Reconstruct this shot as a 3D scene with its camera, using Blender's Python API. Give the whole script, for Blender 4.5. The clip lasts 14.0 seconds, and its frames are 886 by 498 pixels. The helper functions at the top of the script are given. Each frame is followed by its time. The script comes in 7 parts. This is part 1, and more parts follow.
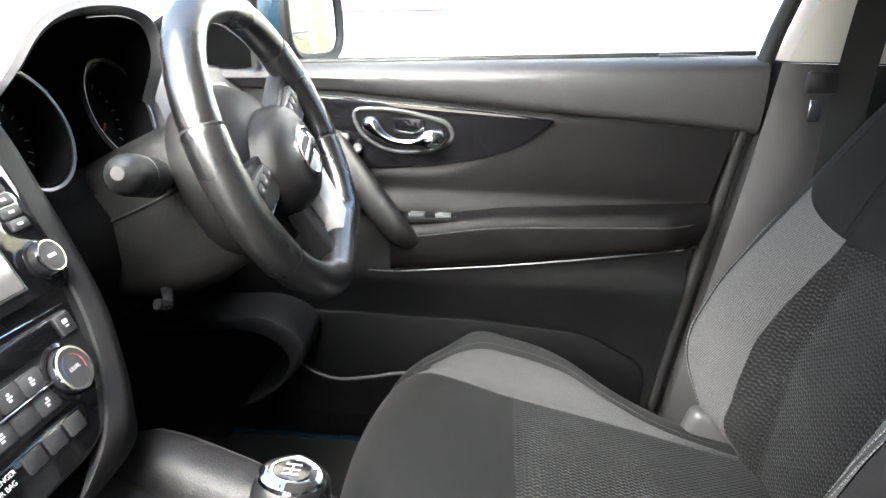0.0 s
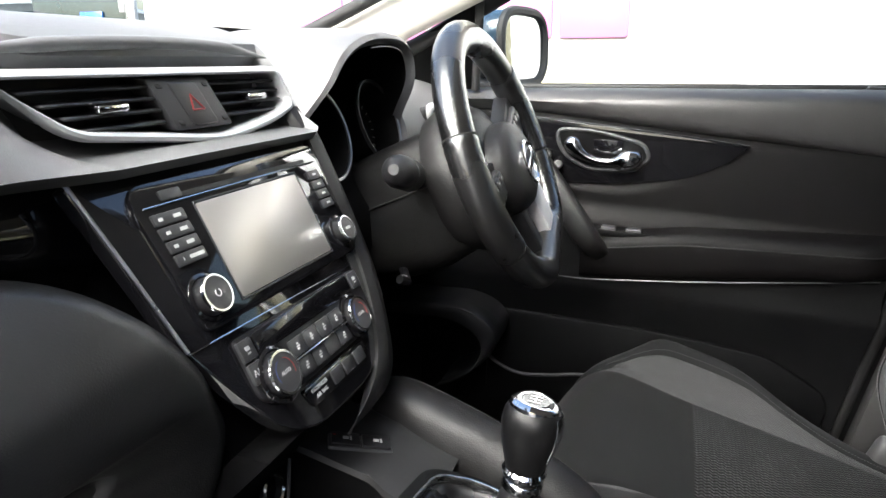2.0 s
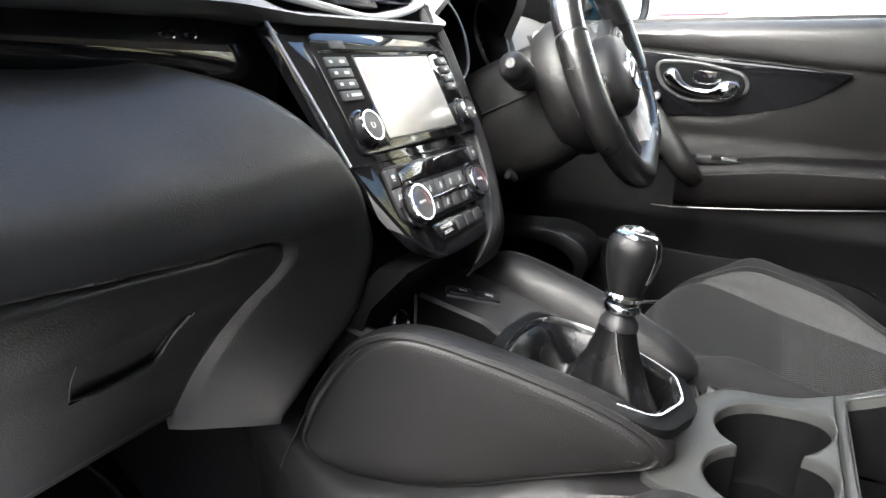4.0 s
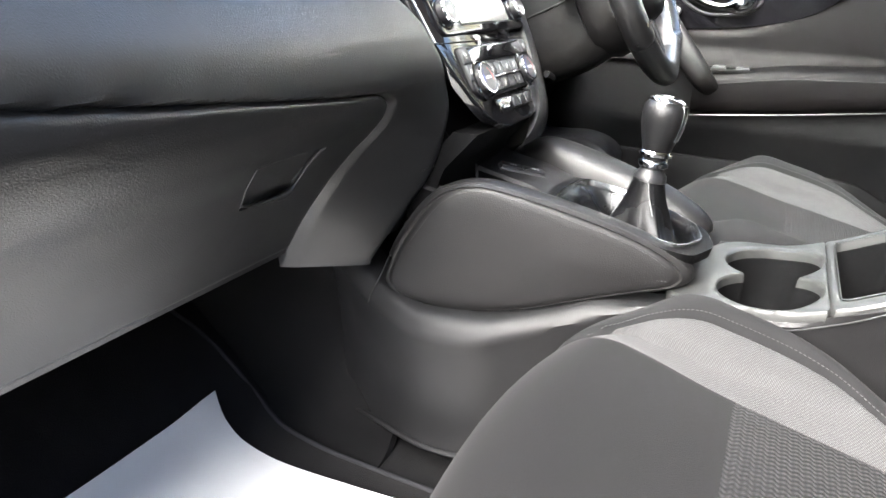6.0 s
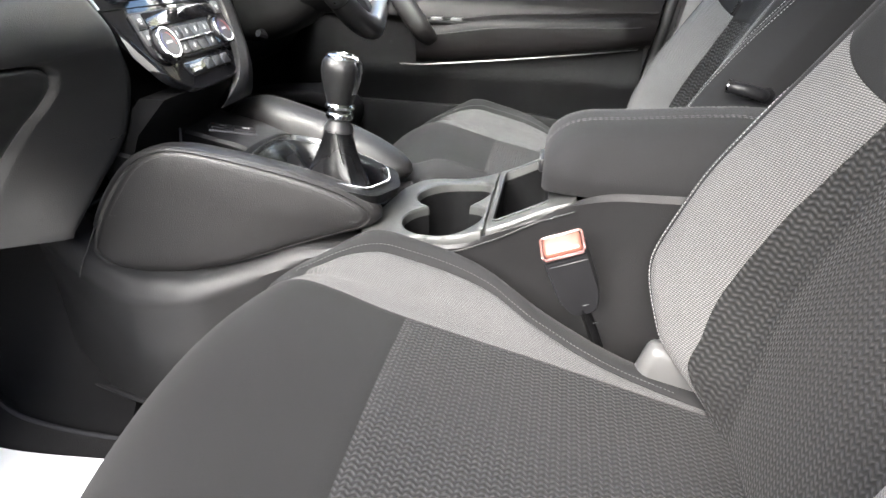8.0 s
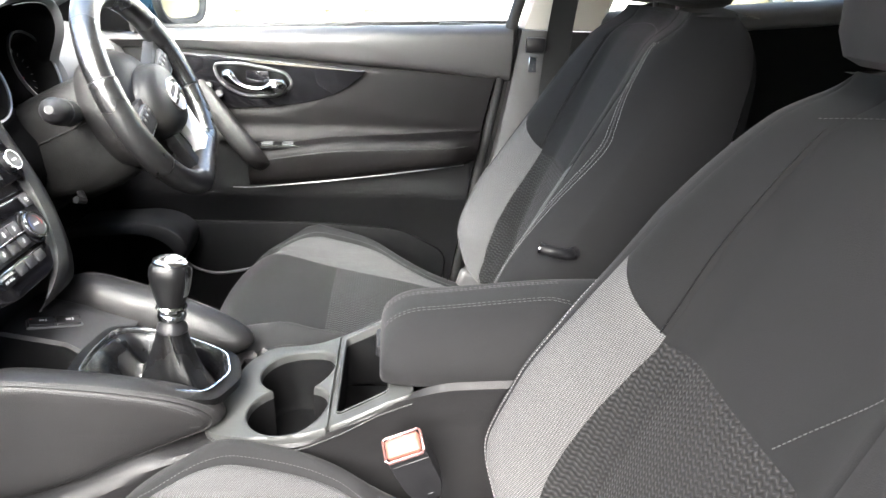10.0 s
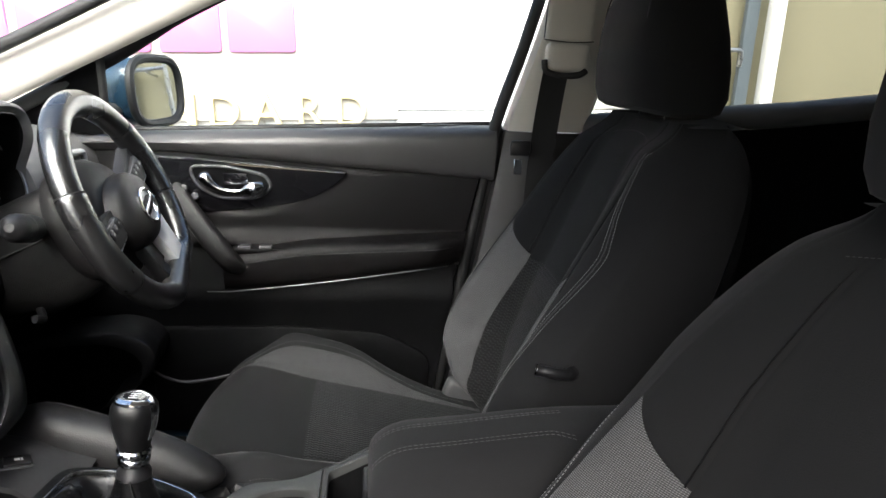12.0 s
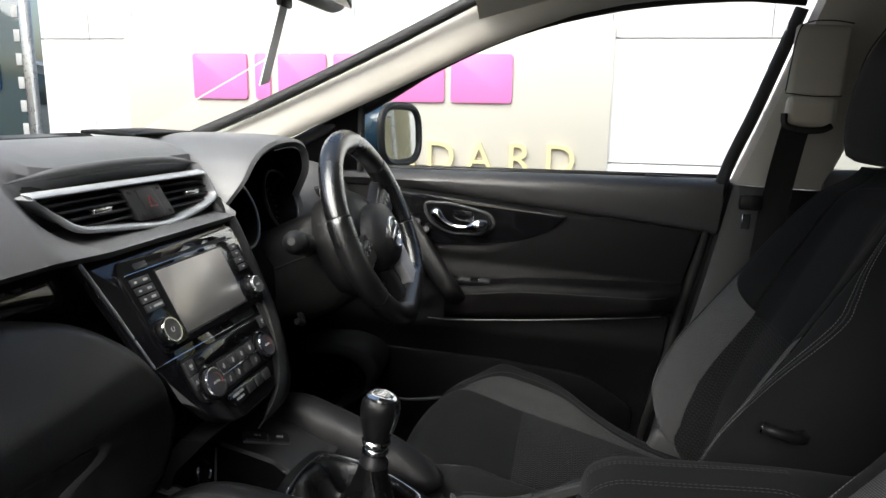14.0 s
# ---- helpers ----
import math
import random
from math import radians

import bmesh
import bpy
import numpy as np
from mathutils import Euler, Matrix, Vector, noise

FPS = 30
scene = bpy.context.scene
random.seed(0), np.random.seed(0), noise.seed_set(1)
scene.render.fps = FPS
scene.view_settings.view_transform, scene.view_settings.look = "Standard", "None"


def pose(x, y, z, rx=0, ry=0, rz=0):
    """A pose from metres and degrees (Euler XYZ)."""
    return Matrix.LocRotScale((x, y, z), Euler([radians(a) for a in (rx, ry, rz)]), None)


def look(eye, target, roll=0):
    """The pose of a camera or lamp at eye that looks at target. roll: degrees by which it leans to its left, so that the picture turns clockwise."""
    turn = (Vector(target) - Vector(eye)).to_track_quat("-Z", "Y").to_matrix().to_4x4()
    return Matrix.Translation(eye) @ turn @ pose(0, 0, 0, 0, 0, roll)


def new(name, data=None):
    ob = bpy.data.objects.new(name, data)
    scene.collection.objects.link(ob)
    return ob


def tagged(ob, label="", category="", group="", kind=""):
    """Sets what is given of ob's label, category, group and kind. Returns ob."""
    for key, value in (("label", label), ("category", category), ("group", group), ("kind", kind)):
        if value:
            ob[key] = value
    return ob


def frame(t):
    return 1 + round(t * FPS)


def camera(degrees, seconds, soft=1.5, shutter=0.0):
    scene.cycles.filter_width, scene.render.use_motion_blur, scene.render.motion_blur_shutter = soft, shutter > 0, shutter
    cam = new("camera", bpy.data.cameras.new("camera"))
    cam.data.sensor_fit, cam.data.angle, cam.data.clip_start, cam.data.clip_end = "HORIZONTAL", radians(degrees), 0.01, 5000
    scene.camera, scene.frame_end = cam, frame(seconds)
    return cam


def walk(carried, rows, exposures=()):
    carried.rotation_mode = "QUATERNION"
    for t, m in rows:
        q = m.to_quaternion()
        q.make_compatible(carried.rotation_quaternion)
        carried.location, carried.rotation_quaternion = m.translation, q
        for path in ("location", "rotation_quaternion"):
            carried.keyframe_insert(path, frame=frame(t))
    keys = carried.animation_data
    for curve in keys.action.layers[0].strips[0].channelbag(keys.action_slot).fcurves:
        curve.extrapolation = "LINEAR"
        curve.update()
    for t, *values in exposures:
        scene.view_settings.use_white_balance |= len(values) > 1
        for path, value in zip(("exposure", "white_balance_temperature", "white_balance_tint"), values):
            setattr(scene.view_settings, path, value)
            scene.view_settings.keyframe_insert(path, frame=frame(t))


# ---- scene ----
cam = camera(66.6, 14.0)
EXPOSURE = [(0.0, 3.2), (0.5, 2.75), (1.0, 2.35), (2.0, 2.05), (3.0, 2.0), (3.5, 2.28), (4.2, 2.95), (6.3, 3.7), (7.5, 3.5), (8.2, 3.6), (9.2, 3.9), (11.3, 2.55), (12.0, 1.8), (12.5, 1.5), (14.0, 0.85)]
PATH = [
    (0, (0.14, -0.305, 1.148), (-0.013, 1.591, 0.53), 1.3),
    (0.5, (0.104, -0.348, 1.167), (-0.196, 1.531, 0.552), 2.0),
    (1, (0.098, -0.378, 1.166), (-0.336, 1.482, 0.572), 1.9),
    (1.5, (0.099, -0.409, 1.168), (-0.432, 1.431, 0.592), 1.9),
    (2, (0.101, -0.438, 1.152), (-0.505, 1.382, 0.587), 2.0),
    (2.5, (0.113, -0.476, 1.142), (-0.563, 1.323, 0.587), 1.9),
    (3, (0.12, -0.518, 1.125), (-0.618, 1.257, 0.57), 2.1),
    (3.5, (0.128, -0.533, 1.082), (-0.66, 1.218, 0.523), 2.0),
    (4, (0.119, -0.566, 1.051), (-0.705, 1.157, 0.455), 2.2),
    (4.2, (0.114, -0.579, 1.051), (-0.725, 1.127, 0.431), 2.2),
    (6.3, (0.146, -0.746, 0.994), (-0.65, 0.925, 0.237), 2.3),
    (6.5, (0.165, -0.745, 0.989), (-0.597, 0.936, 0.219), 2.3),
    (7, (0.217, -0.749, 0.979), (-0.413, 0.973, 0.181), 2.2),
    (7.5, (0.251, -0.756, 0.987), (-0.196, 1.009, 0.16), 2.3),
    (8, (0.275, -0.758, 1.026), (-0.001, 1.033, 0.182), 2.1),
    (8.5, (0.274, -0.758, 1.069), (0.15, 1.048, 0.217), 2.0),
    (9, (0.278, -0.753, 1.126), (0.26, 1.064, 0.29), 2.0),
    (9.2, (0.278, -0.747, 1.147), (0.298, 1.075, 0.324), 2.0),
    (11.3, (0.31, -0.661, 1.261), (0.546, 1.231, 0.659), 2.2),
    (11.5, (0.3, -0.653, 1.258), (0.539, 1.246, 0.679), 2.1),
    (12, (0.273, -0.646, 1.248), (0.486, 1.27, 0.715), 2.2),
    (12.5, (0.253, -0.656, 1.246), (0.374, 1.28, 0.758), 2.5),
    (13, (0.235, -0.67, 1.247), (0.205, 1.277, 0.791), 2.8),
    (13.5, (0.22, -0.695, 1.249), (0.013, 1.246, 0.816), 3.0),
    (14, (0.227, -0.708, 1.241), (-0.13, 1.215, 0.824), 3.2),
]
walk(cam, [(t, look(eye, target, roll)) for t, eye, target, roll in PATH], EXPOSURE)

# ---- light ----
world = bpy.data.worlds.new("sky")
scene.world = world
world.use_nodes = True
wn = world.node_tree.nodes
sky = wn.new("ShaderNodeTexSky")
sky.sky_type, sky.sun_disc = "NISHITA", False
sky.sun_elevation, sky.sun_rotation = radians(47), radians(199)
sky.air_density, sky.dust_density, sky.ozone_density = 1.0, 3.5, 1.0
wn["Background"].inputs["Strength"].default_value = 0.115
world.node_tree.links.new(sky.outputs["Color"], wn["Background"].inputs["Color"])
sun = new("sun", bpy.data.lights.new("sun", "SUN"))
sun.data.energy, sun.data.angle, sun.data.color = 3.2, radians(62), (1.0, 0.98, 0.955)
sun.matrix_world = look((-1.0, -2.95, 3.35), (0, 0, 0))


# ---- small geometry kit ----
def pchip(x, xs, ys):
    """Smooth curve through (xs, ys) without overshoot."""
    xs, ys = np.asarray(xs, float), np.asarray(ys, float)
    h, d = np.diff(xs), np.diff(ys) / np.diff(xs)
    m = np.zeros_like(ys)
    m[0], m[-1] = d[0], d[-1]
    for i in range(1, len(xs) - 1):
        if d[i - 1] * d[i] > 0:
            w1, w2 = 2 * h[i] + h[i - 1], h[i] + 2 * h[i - 1]
            m[i] = (w1 + w2) / (w1 / d[i - 1] + w2 / d[i])
    x = np.clip(np.asarray(x, float), xs[0], xs[-1])
    i = np.clip(np.searchsorted(xs, x) - 1, 0, len(xs) - 2)
    t = (x - xs[i]) / h[i]
    return ((2 * t**3 - 3 * t**2 + 1) * ys[i] + (t**3 - 2 * t**2 + t) * h[i] * m[i]
            + (-2 * t**3 + 3 * t**2) * ys[i + 1] + (t**3 - t**2) * h[i] * m[i + 1])


def crv(pts, n, closed=False):
    """n places along a smooth curve through pts, evenly spaced."""
    p = np.asarray(pts, float)
    p = np.vstack([p[-1], p, p[0], p[1]]) if closed else np.vstack([2 * p[0] - p[1], p, 2 * p[-1] - p[-2]])
    out = []
    for i in range(1, len(p) - 2):
        for t in np.linspace(0, 1, 16, endpoint=False):
            a, b, c, d = p[i - 1], p[i], p[i + 1], p[i + 2]
            out.append(0.5 * (2 * b + (c - a) * t + (2 * a - 5 * b + 4 * c - d) * t**2 + (3 * b - a - 3 * c + d) * t**3))
    out.append(p[-2])
    out = np.array(out)
    s = np.r_[0, np.cumsum(np.linalg.norm(np.diff(out, axis=0), axis=1))]
    q = np.linspace(0, s[-1], n + 1)[:-1] if closed else np.linspace(0, s[-1], n)
    return np.stack([np.interp(q, s, out[:, k]) for k in range(out.shape[1])], 1)


def sstep(a, b, x):
    t = np.clip((np.asarray(x, float) - a) / (b - a), 0, 1)
    return t * t * (3 - 2 * t)


def mesh_grid(P, cu=False, cv=False, caps=False):
    """A bmesh from a grid of places P[u][v]; cu, cv: closed that way; caps: both ends of u filled."""
    P = np.asarray(P, float)
    nu, nv = P.shape[:2]
    bm = bmesh.new()
    vs = [[bm.verts.new(P[i, j]) for j in range(nv)] for i in range(nu)]
    for i in range(nu if cu else nu - 1):
        for j in range(nv if cv else nv - 1):
            a, b = vs[i], vs[(i + 1) % nu]
            k = (j + 1) % nv
            bm.faces.new((a[j], b[j], b[k], a[k]))
    if caps:
        bm.faces.new(vs[0][::-1])
        bm.faces.new(vs[-1])
    bmesh.ops.recalc_face_normals(bm, faces=bm.faces)
    return bm


def slab(P, d):
    """A sheet of places P with a second sheet shifted by the vector d, closed round the rim."""
    P = np.asarray(P, float)
    Q = P + np.asarray(d, float)
    nu, nv = P.shape[:2]
    bm = bmesh.new()
    a = [[bm.verts.new(P[i, j]) for j in range(nv)] for i in range(nu)]
    b = [[bm.verts.new(Q[i, j]) for j in range(nv)] for i in range(nu)]
    for i in range(nu - 1):
        for j in range(nv - 1):
            bm.faces.new((a[i][j], a[i + 1][j], a[i + 1][j + 1], a[i][j + 1]))
            bm.faces.new((b[i][j], b[i][j + 1], b[i + 1][j + 1], b[i + 1][j]))
    for i in range(nu - 1):
        for j in (0, nv - 1):
            bm.faces.new((a[i][j], b[i][j], b[i + 1][j], a[i + 1][j]))
    for j in range(nv - 1):
        for i in (0, nu - 1):
            bm.faces.new((a[i][j], a[i][j + 1], b[i][j + 1], b[i][j]))
    bmesh.ops.recalc_face_normals(bm, faces=bm.faces)
    return bm


def tube(path, r, n=10, closed=False, flat=1.0, up=None):
    """A round bar along a path; r: one radius or one for each place; flat: its thickness across up."""
    p = np.asarray(path, float)
    m = len(p)
    r = np.broadcast_to(np.asarray(r, float), (m,))
    t = np.roll(p, -1, 0) - np.roll(p, 1, 0) if closed else np.gradient(p, axis=0)
    t /= np.linalg.norm(t, axis=1)[:, None] + 1e-12
    a = np.array(up, float) if up is not None else np.array([0, 0, 1.0]) if abs(t[0][2]) < 0.9 else np.array([1.0, 0, 0])
    P = np.zeros((m, n, 3))
    for i in range(m):
        if up is not None:
            a = np.array(up, float)
        a = a - t[i] * (a @ t[i])
        a /= np.linalg.norm(a)
        b = np.cross(t[i], a)
        for j in range(n):
            w = 2 * math.pi * j / n
            P[i, j] = p[i] + r[i] * (math.cos(w) * a * flat + math.sin(w) * b)
    return mesh_grid(P, cu=closed, cv=True, caps=not closed)


def rbox(cx, cy, cz, sx, sy, sz, r=0.004, seg=2, m=None):
    """A box with rounded edges."""
    bm = bmesh.new()
    bmesh.ops.create_cube(bm, size=1.0)
    bmesh.ops.scale(bm, vec=(sx, sy, sz), verts=bm.verts)
    r = min(r, 0.49 * min(sx, sy, sz))
    bmesh.ops.bevel(bm, geom=bm.edges[:], offset=r, segments=seg, profile=0.5, affect="EDGES")
    bmesh.ops.translate(bm, vec=(cx, cy, cz), verts=bm.verts)
    return moved(bm, m)


def moved(bm, m):
    if m is not None:
        bmesh.ops.transform(bm, matrix=m, verts=bm.verts)
    return bm


def lathe(prof, n=28, m=None):
    """A turned shape from (radius, height) pairs."""
    ring = min(prof[0][0], prof[-1][0]) > 0.3 * max(r for r, _ in prof) and len(prof) == 4
    P = [[(r * math.cos(2 * math.pi * j / n), r * math.sin(2 * math.pi * j / n), z) for j in range(n)] for r, z in prof]
    return moved(mesh_grid(P, cu=ring, cv=True, caps=not ring), m)


def rounded(pts, r, n=5):
    """A polygon with its corners rounded; r: one radius or one a corner."""
    out, k = [], len(pts)
    rs = [r] * k if np.isscalar(r) else r
    for i in range(k):
        a, b, c = (np.array(pts[j % k], float) for j in (i - 1, i, i + 1))
        u, v = (a - b), (c - b)
        lu, lv = np.linalg.norm(u), np.linalg.norm(v)
        d = min(rs[i], 0.45 * lu, 0.45 * lv)
        s, e = b + u / lu * d, b + v / lv * d
        for t in np.linspace(0, 1, n):
            out.append((1 - t) ** 2 * s + 2 * t * (1 - t) * b + t * t * e)
    return [tuple(p) for p in out]


def prism(outline, z0, z1, bevel=0.0, m=None, seg=2):
    """A flat outline (x, y) carried from z0 to z1, with its upper rim rounded."""
    bm = bmesh.new()
    low = [bm.verts.new((x, y, z0)) for x, y in outline]
    top = [bm.verts.new((x, y, z1)) for x, y in outline]
    n = len(outline)
    for i in range(n):
        bm.faces.new((low[i], low[(i + 1) % n], top[(i + 1) % n], top[i]))
    bm.faces.new(low[::-1])
    f = bm.faces.new(top)
    bmesh.ops.recalc_face_normals(bm, faces=bm.faces)
    if bevel:
        bmesh.ops.bevel(bm, geom=list(f.edges), offset=bevel, segments=seg, profile=0.5, affect="EDGES")
    return moved(bm, m)


def plate(outer, holes, z0, z1, m=None):
    """A plate with holes through it: outlines in (x, y)."""
    bm = bmesh.new()
    loops = []
    for loop in (outer, *holes):
        vs = [bm.verts.new((x, y, z1)) for x, y in loop]
        loops.append(vs)
        for i in range(len(vs)):
            bm.edges.new((vs[i], vs[(i + 1) % len(vs)]))
    bmesh.ops.triangle_fill(bm, use_beauty=True, edges=bm.edges[:])
    top = bm.faces[:]
    made = bmesh.ops.extrude_face_region(bm, geom=top)
    bmesh.ops.translate(bm, vec=(0, 0, z0 - z1), verts=[g for g in made["geom"] if isinstance(g, bmesh.types.BMVert)])
    bmesh.ops.recalc_face_normals(bm, faces=bm.faces)
    return moved(bm, m)


def joined(*bms):
    """Several pieces of one part in one bmesh."""
    out = bmesh.new()
    for b in bms:
        me = bpy.data.meshes.new("tmp")
        b.to_mesh(me)
        out.from_mesh(me)
        bpy.data.meshes.remove(me)
        b.free()
    return out


def dashes(path, step=0.0055, on=0.6, r=0.0007):
    """Stitches along a path."""
    p = np.asarray(path, float)
    s = np.r_[0, np.cumsum(np.linalg.norm(np.diff(p, axis=0), axis=1))]
    at = lambda q: np.array([np.interp(q, s, p[:, k]) for k in range(3)])  # noqa: E731
    V, F = [], []
    for k in range(int(s[-1] / step)):
        a, b = at(k * step), at((k + on) * step)
        t = (b - a) / (np.linalg.norm(b - a) + 1e-9)
        u = np.cross(t, (0.3, 0.2, 1.0))
        u /= np.linalg.norm(u)
        w = np.cross(t, u)
        o = len(V)
        for q, rr in ((a, 0.5), ((a + b) / 2, 1.0), (b, 0.5)):
            V += [q + rr * r * (math.cos(c) * u + math.sin(c) * w) for c in (0.0, 1.571, 3.142, 4.712)]
        for g in (0, 4):
            F += [(o + g + j, o + g + (j + 1) % 4, o + g + 4 + (j + 1) % 4, o + g + 4 + j) for j in range(4)]
    me = bpy.data.meshes.new("tmp")
    me.from_pydata([tuple(v) for v in V], [], F)
    bm = bmesh.new()
    bm.from_mesh(me)
    bpy.data.meshes.remove(me)
    return bm


def part(name, bm, material, parent=None, label="", sharp=40):
    """Links a bmesh as one mesh object under a thing or a part."""
    me = bpy.data.meshes.new(name)
    bm.to_mesh(me)
    bm.free()
    me.materials.append(material)
    me.shade_smooth()
    me.set_sharp_from_angle(angle=radians(sharp))
    ob = new(name, me)
    ob.parent = parent
    if label:
        ob["label"] = label
    return ob


def thing(name, label, category, group="", kind="", at=(0, 0, 0)):
    """An empty that carries the parts of a thing."""
    ob = new(name)
    ob.location = at
    ob.empty_display_size = 0.05
    return tagged(ob, label, category, group, kind)


def words(text, size, depth, m, material, name, parent, label="", align="CENTER"):
    """Raised writing in the built-in font."""
    cu = bpy.data.curves.new("tmp", "FONT")
    cu.body, cu.size, cu.extrude, cu.align_x, cu.align_y, cu.resolution_u = text, size, depth, align, "CENTER", 3
    ob = bpy.data.objects.new("tmp", cu)
    me = bpy.data.meshes.new_from_object(ob)
    bm = bmesh.new()
    bm.from_mesh(me)
    bpy.data.objects.remove(ob)
    bpy.data.meshes.remove(me)
    return part(name, moved(bm, m), material, parent, label)


# ---- materials ----
def base_material(name, colour, rough=0.5, metal=0.0, coat=0.0, spec=0.5, sheen=0.0):
    m = bpy.data.materials.new(name)
    m.use_nodes = True
    b = m.node_tree.nodes["Principled BSDF"]
    b.inputs["Base Color"].default_value = (*colour, 1)
    b.inputs["Roughness"].default_value = rough
    b.inputs["Metallic"].default_value = metal
    b.inputs["Coat Weight"].default_value = coat
    b.inputs["Coat Roughness"].default_value = 0.05
    b.inputs["Specular IOR Level"].default_value = spec
    b.inputs["Sheen Weight"].default_value = sheen
    return m, m.node_tree.nodes, m.node_tree.links, b


def coords(nodes, links, scale=1.0):
    tc = nodes.new("ShaderNodeTexCoord")
    mp = nodes.new("ShaderNodeMapping")
    mp.inputs["Scale"].default_value = (scale, scale, scale) if np.isscalar(scale) else scale
    links.new(tc.outputs["Object"], mp.inputs["Vector"])
    return mp.outputs["Vector"]


def mottle(nodes, links, bsdf, colour, vec, amount=0.25, rough=0.5, spread=0.12, scale=9.0):
    """Slow change of colour and gloss over a surface."""
    nz = nodes.new("ShaderNodeTexNoise")
    nz.inputs["Scale"].default_value, nz.inputs["Detail"].default_value = scale, 5
    links.new(vec, nz.inputs["Vector"])
    mr = nodes.new("ShaderNodeMapRange")
    mr.inputs["From Min"].default_value, mr.inputs["From Max"].default_value = 0.3, 0.7
    mr.inputs["To Min"].default_value, mr.inputs["To Max"].default_value = rough - spread, rough + spread
    links.new(nz.outputs["Fac"], mr.inputs["Value"])
    links.new(mr.outputs["Result"], bsdf.inputs["Roughness"])
    ramp = nodes.new("ShaderNodeMix")
    ramp.data_type = "RGBA"
    links.new(nz.outputs["Fac"], ramp.inputs["Factor"])
    ramp.inputs["A"].default_value = (*[c * (1 - amount) for c in colour], 1)
    ramp.inputs["B"].default_value = (*[min(1, c * (1 + amount)) for c in colour], 1)
    links.new(ramp.outputs["Result"], bsdf.inputs["Base Color"])
    return ramp


def bump(nodes, links, bsdf, height, strength=0.3, distance=0.0005):
    b = nodes.new("ShaderNodeBump")
    b.inputs["Strength"].default_value, b.inputs["Distance"].default_value = strength, distance
    links.new(height, b.inputs["Height"])
    links.new(b.outputs["Normal"], bsdf.inputs["Normal"])
    return b


def grained(name, colour, rough=0.5, cell=420.0, strength=0.5, amount=0.15, spec=0.5):
    """Moulded plastic or vinyl with a leather-like grain."""
    m, n, l, b = base_material(name, colour, rough, spec=spec)
    v = coords(n, l)
    mottle(n, l, b, colour, v, amount, rough, 0.07)
    vo = n.new("ShaderNodeTexVoronoi")
    vo.feature = "DISTANCE_TO_EDGE"
    vo.inputs["Scale"].default_value = cell
    nz = n.new("ShaderNodeTexNoise")
    nz.inputs["Scale"].default_value = cell * 0.35
    mix = n.new("ShaderNodeVectorMath")
    mix.operation = "MULTIPLY_ADD"
    l.new(v, nz.inputs["Vector"])
    l.new(nz.outputs["Color"], mix.inputs[0])
    mix.inputs[1].default_value = (0.004, 0.004, 0.004)
    l.new(v, mix.inputs[2])
    l.new(mix.outputs["Vector"], vo.inputs["Vector"])
    bump(n, l, b, vo.outputs["Distance"], strength, 0.0012)
    return m


def woven(name, colour, thread=900.0, strength=0.4, amount=0.12):
    """Plain seat cloth with a fine weave."""
    m, n, l, b = base_material(name, colour, 0.92, spec=0.1, sheen=0.03)
    v = coords(n, l)
    mottle(n, l, b, colour, v, amount, 0.92, 0.04, 14)
    nz = n.new("ShaderNodeTexNoise")
    nz.inputs["Scale"].default_value, nz.inputs["Detail"].default_value = thread, 2
    l.new(v, nz.inputs["Vector"])
    bump(n, l, b, nz.outputs["Fac"], strength, 0.0006)
    return m


def math_node(n, l, op, a, b=None, c=None):
    k = n.new("ShaderNodeMath")
    k.operation = op
    for i, q in enumerate((a, b, c)):
        if q is None:
            continue
        if isinstance(q, (int, float)):
            k.inputs[i].default_value = q
        else:
            l.new(q, k.inputs[i])
    return k.outputs[0]


def ribbed(name, dark, light, across, along, pitch=0.0017):
    """Light seat cloth of fine raised dots in crossing rows, with loose threads."""
    m, n, l, b = base_material(name, light, 0.9, spec=0.12, sheen=0.05)
    v = coords(n, l)

    def row(d, p):
        k = n.new("ShaderNodeVectorMath")
        k.operation = "DOT_PRODUCT"
        l.new(v, k.inputs[0])
        k.inputs[1].default_value = d
        return math_node(n, l, "SINE", math_node(n, l, "MULTIPLY", k.outputs["Value"], 2 * math.pi / p))
    a = math_node(n, l, "MULTIPLY_ADD", row(across, pitch), 0.5, 0.5)
    c = math_node(n, l, "MULTIPLY_ADD", row(along, pitch * 1.25), 0.3, 0.7)
    nz = n.new("ShaderNodeTexNoise")
    nz.inputs["Scale"].default_value, nz.inputs["Detail"].default_value = 800, 3
    l.new(v, nz.inputs["Vector"])
    k2 = math_node(n, l, "MULTIPLY", math_node(n, l, "MULTIPLY", a, c), math_node(n, l, "MULTIPLY_ADD", nz.outputs["Fac"], 1.0, 0.55))
    ramp = n.new("ShaderNodeMix")
    ramp.data_type = "RGBA"
    l.new(k2, ramp.inputs["Factor"])
    ramp.inputs["A"].default_value, ramp.inputs["B"].default_value = (*dark, 1), (*light, 1)
    l.new(ramp.outputs["Result"], b.inputs["Base Color"])
    bump(n, l, b, k2, 0.5, 0.0006)
    return m


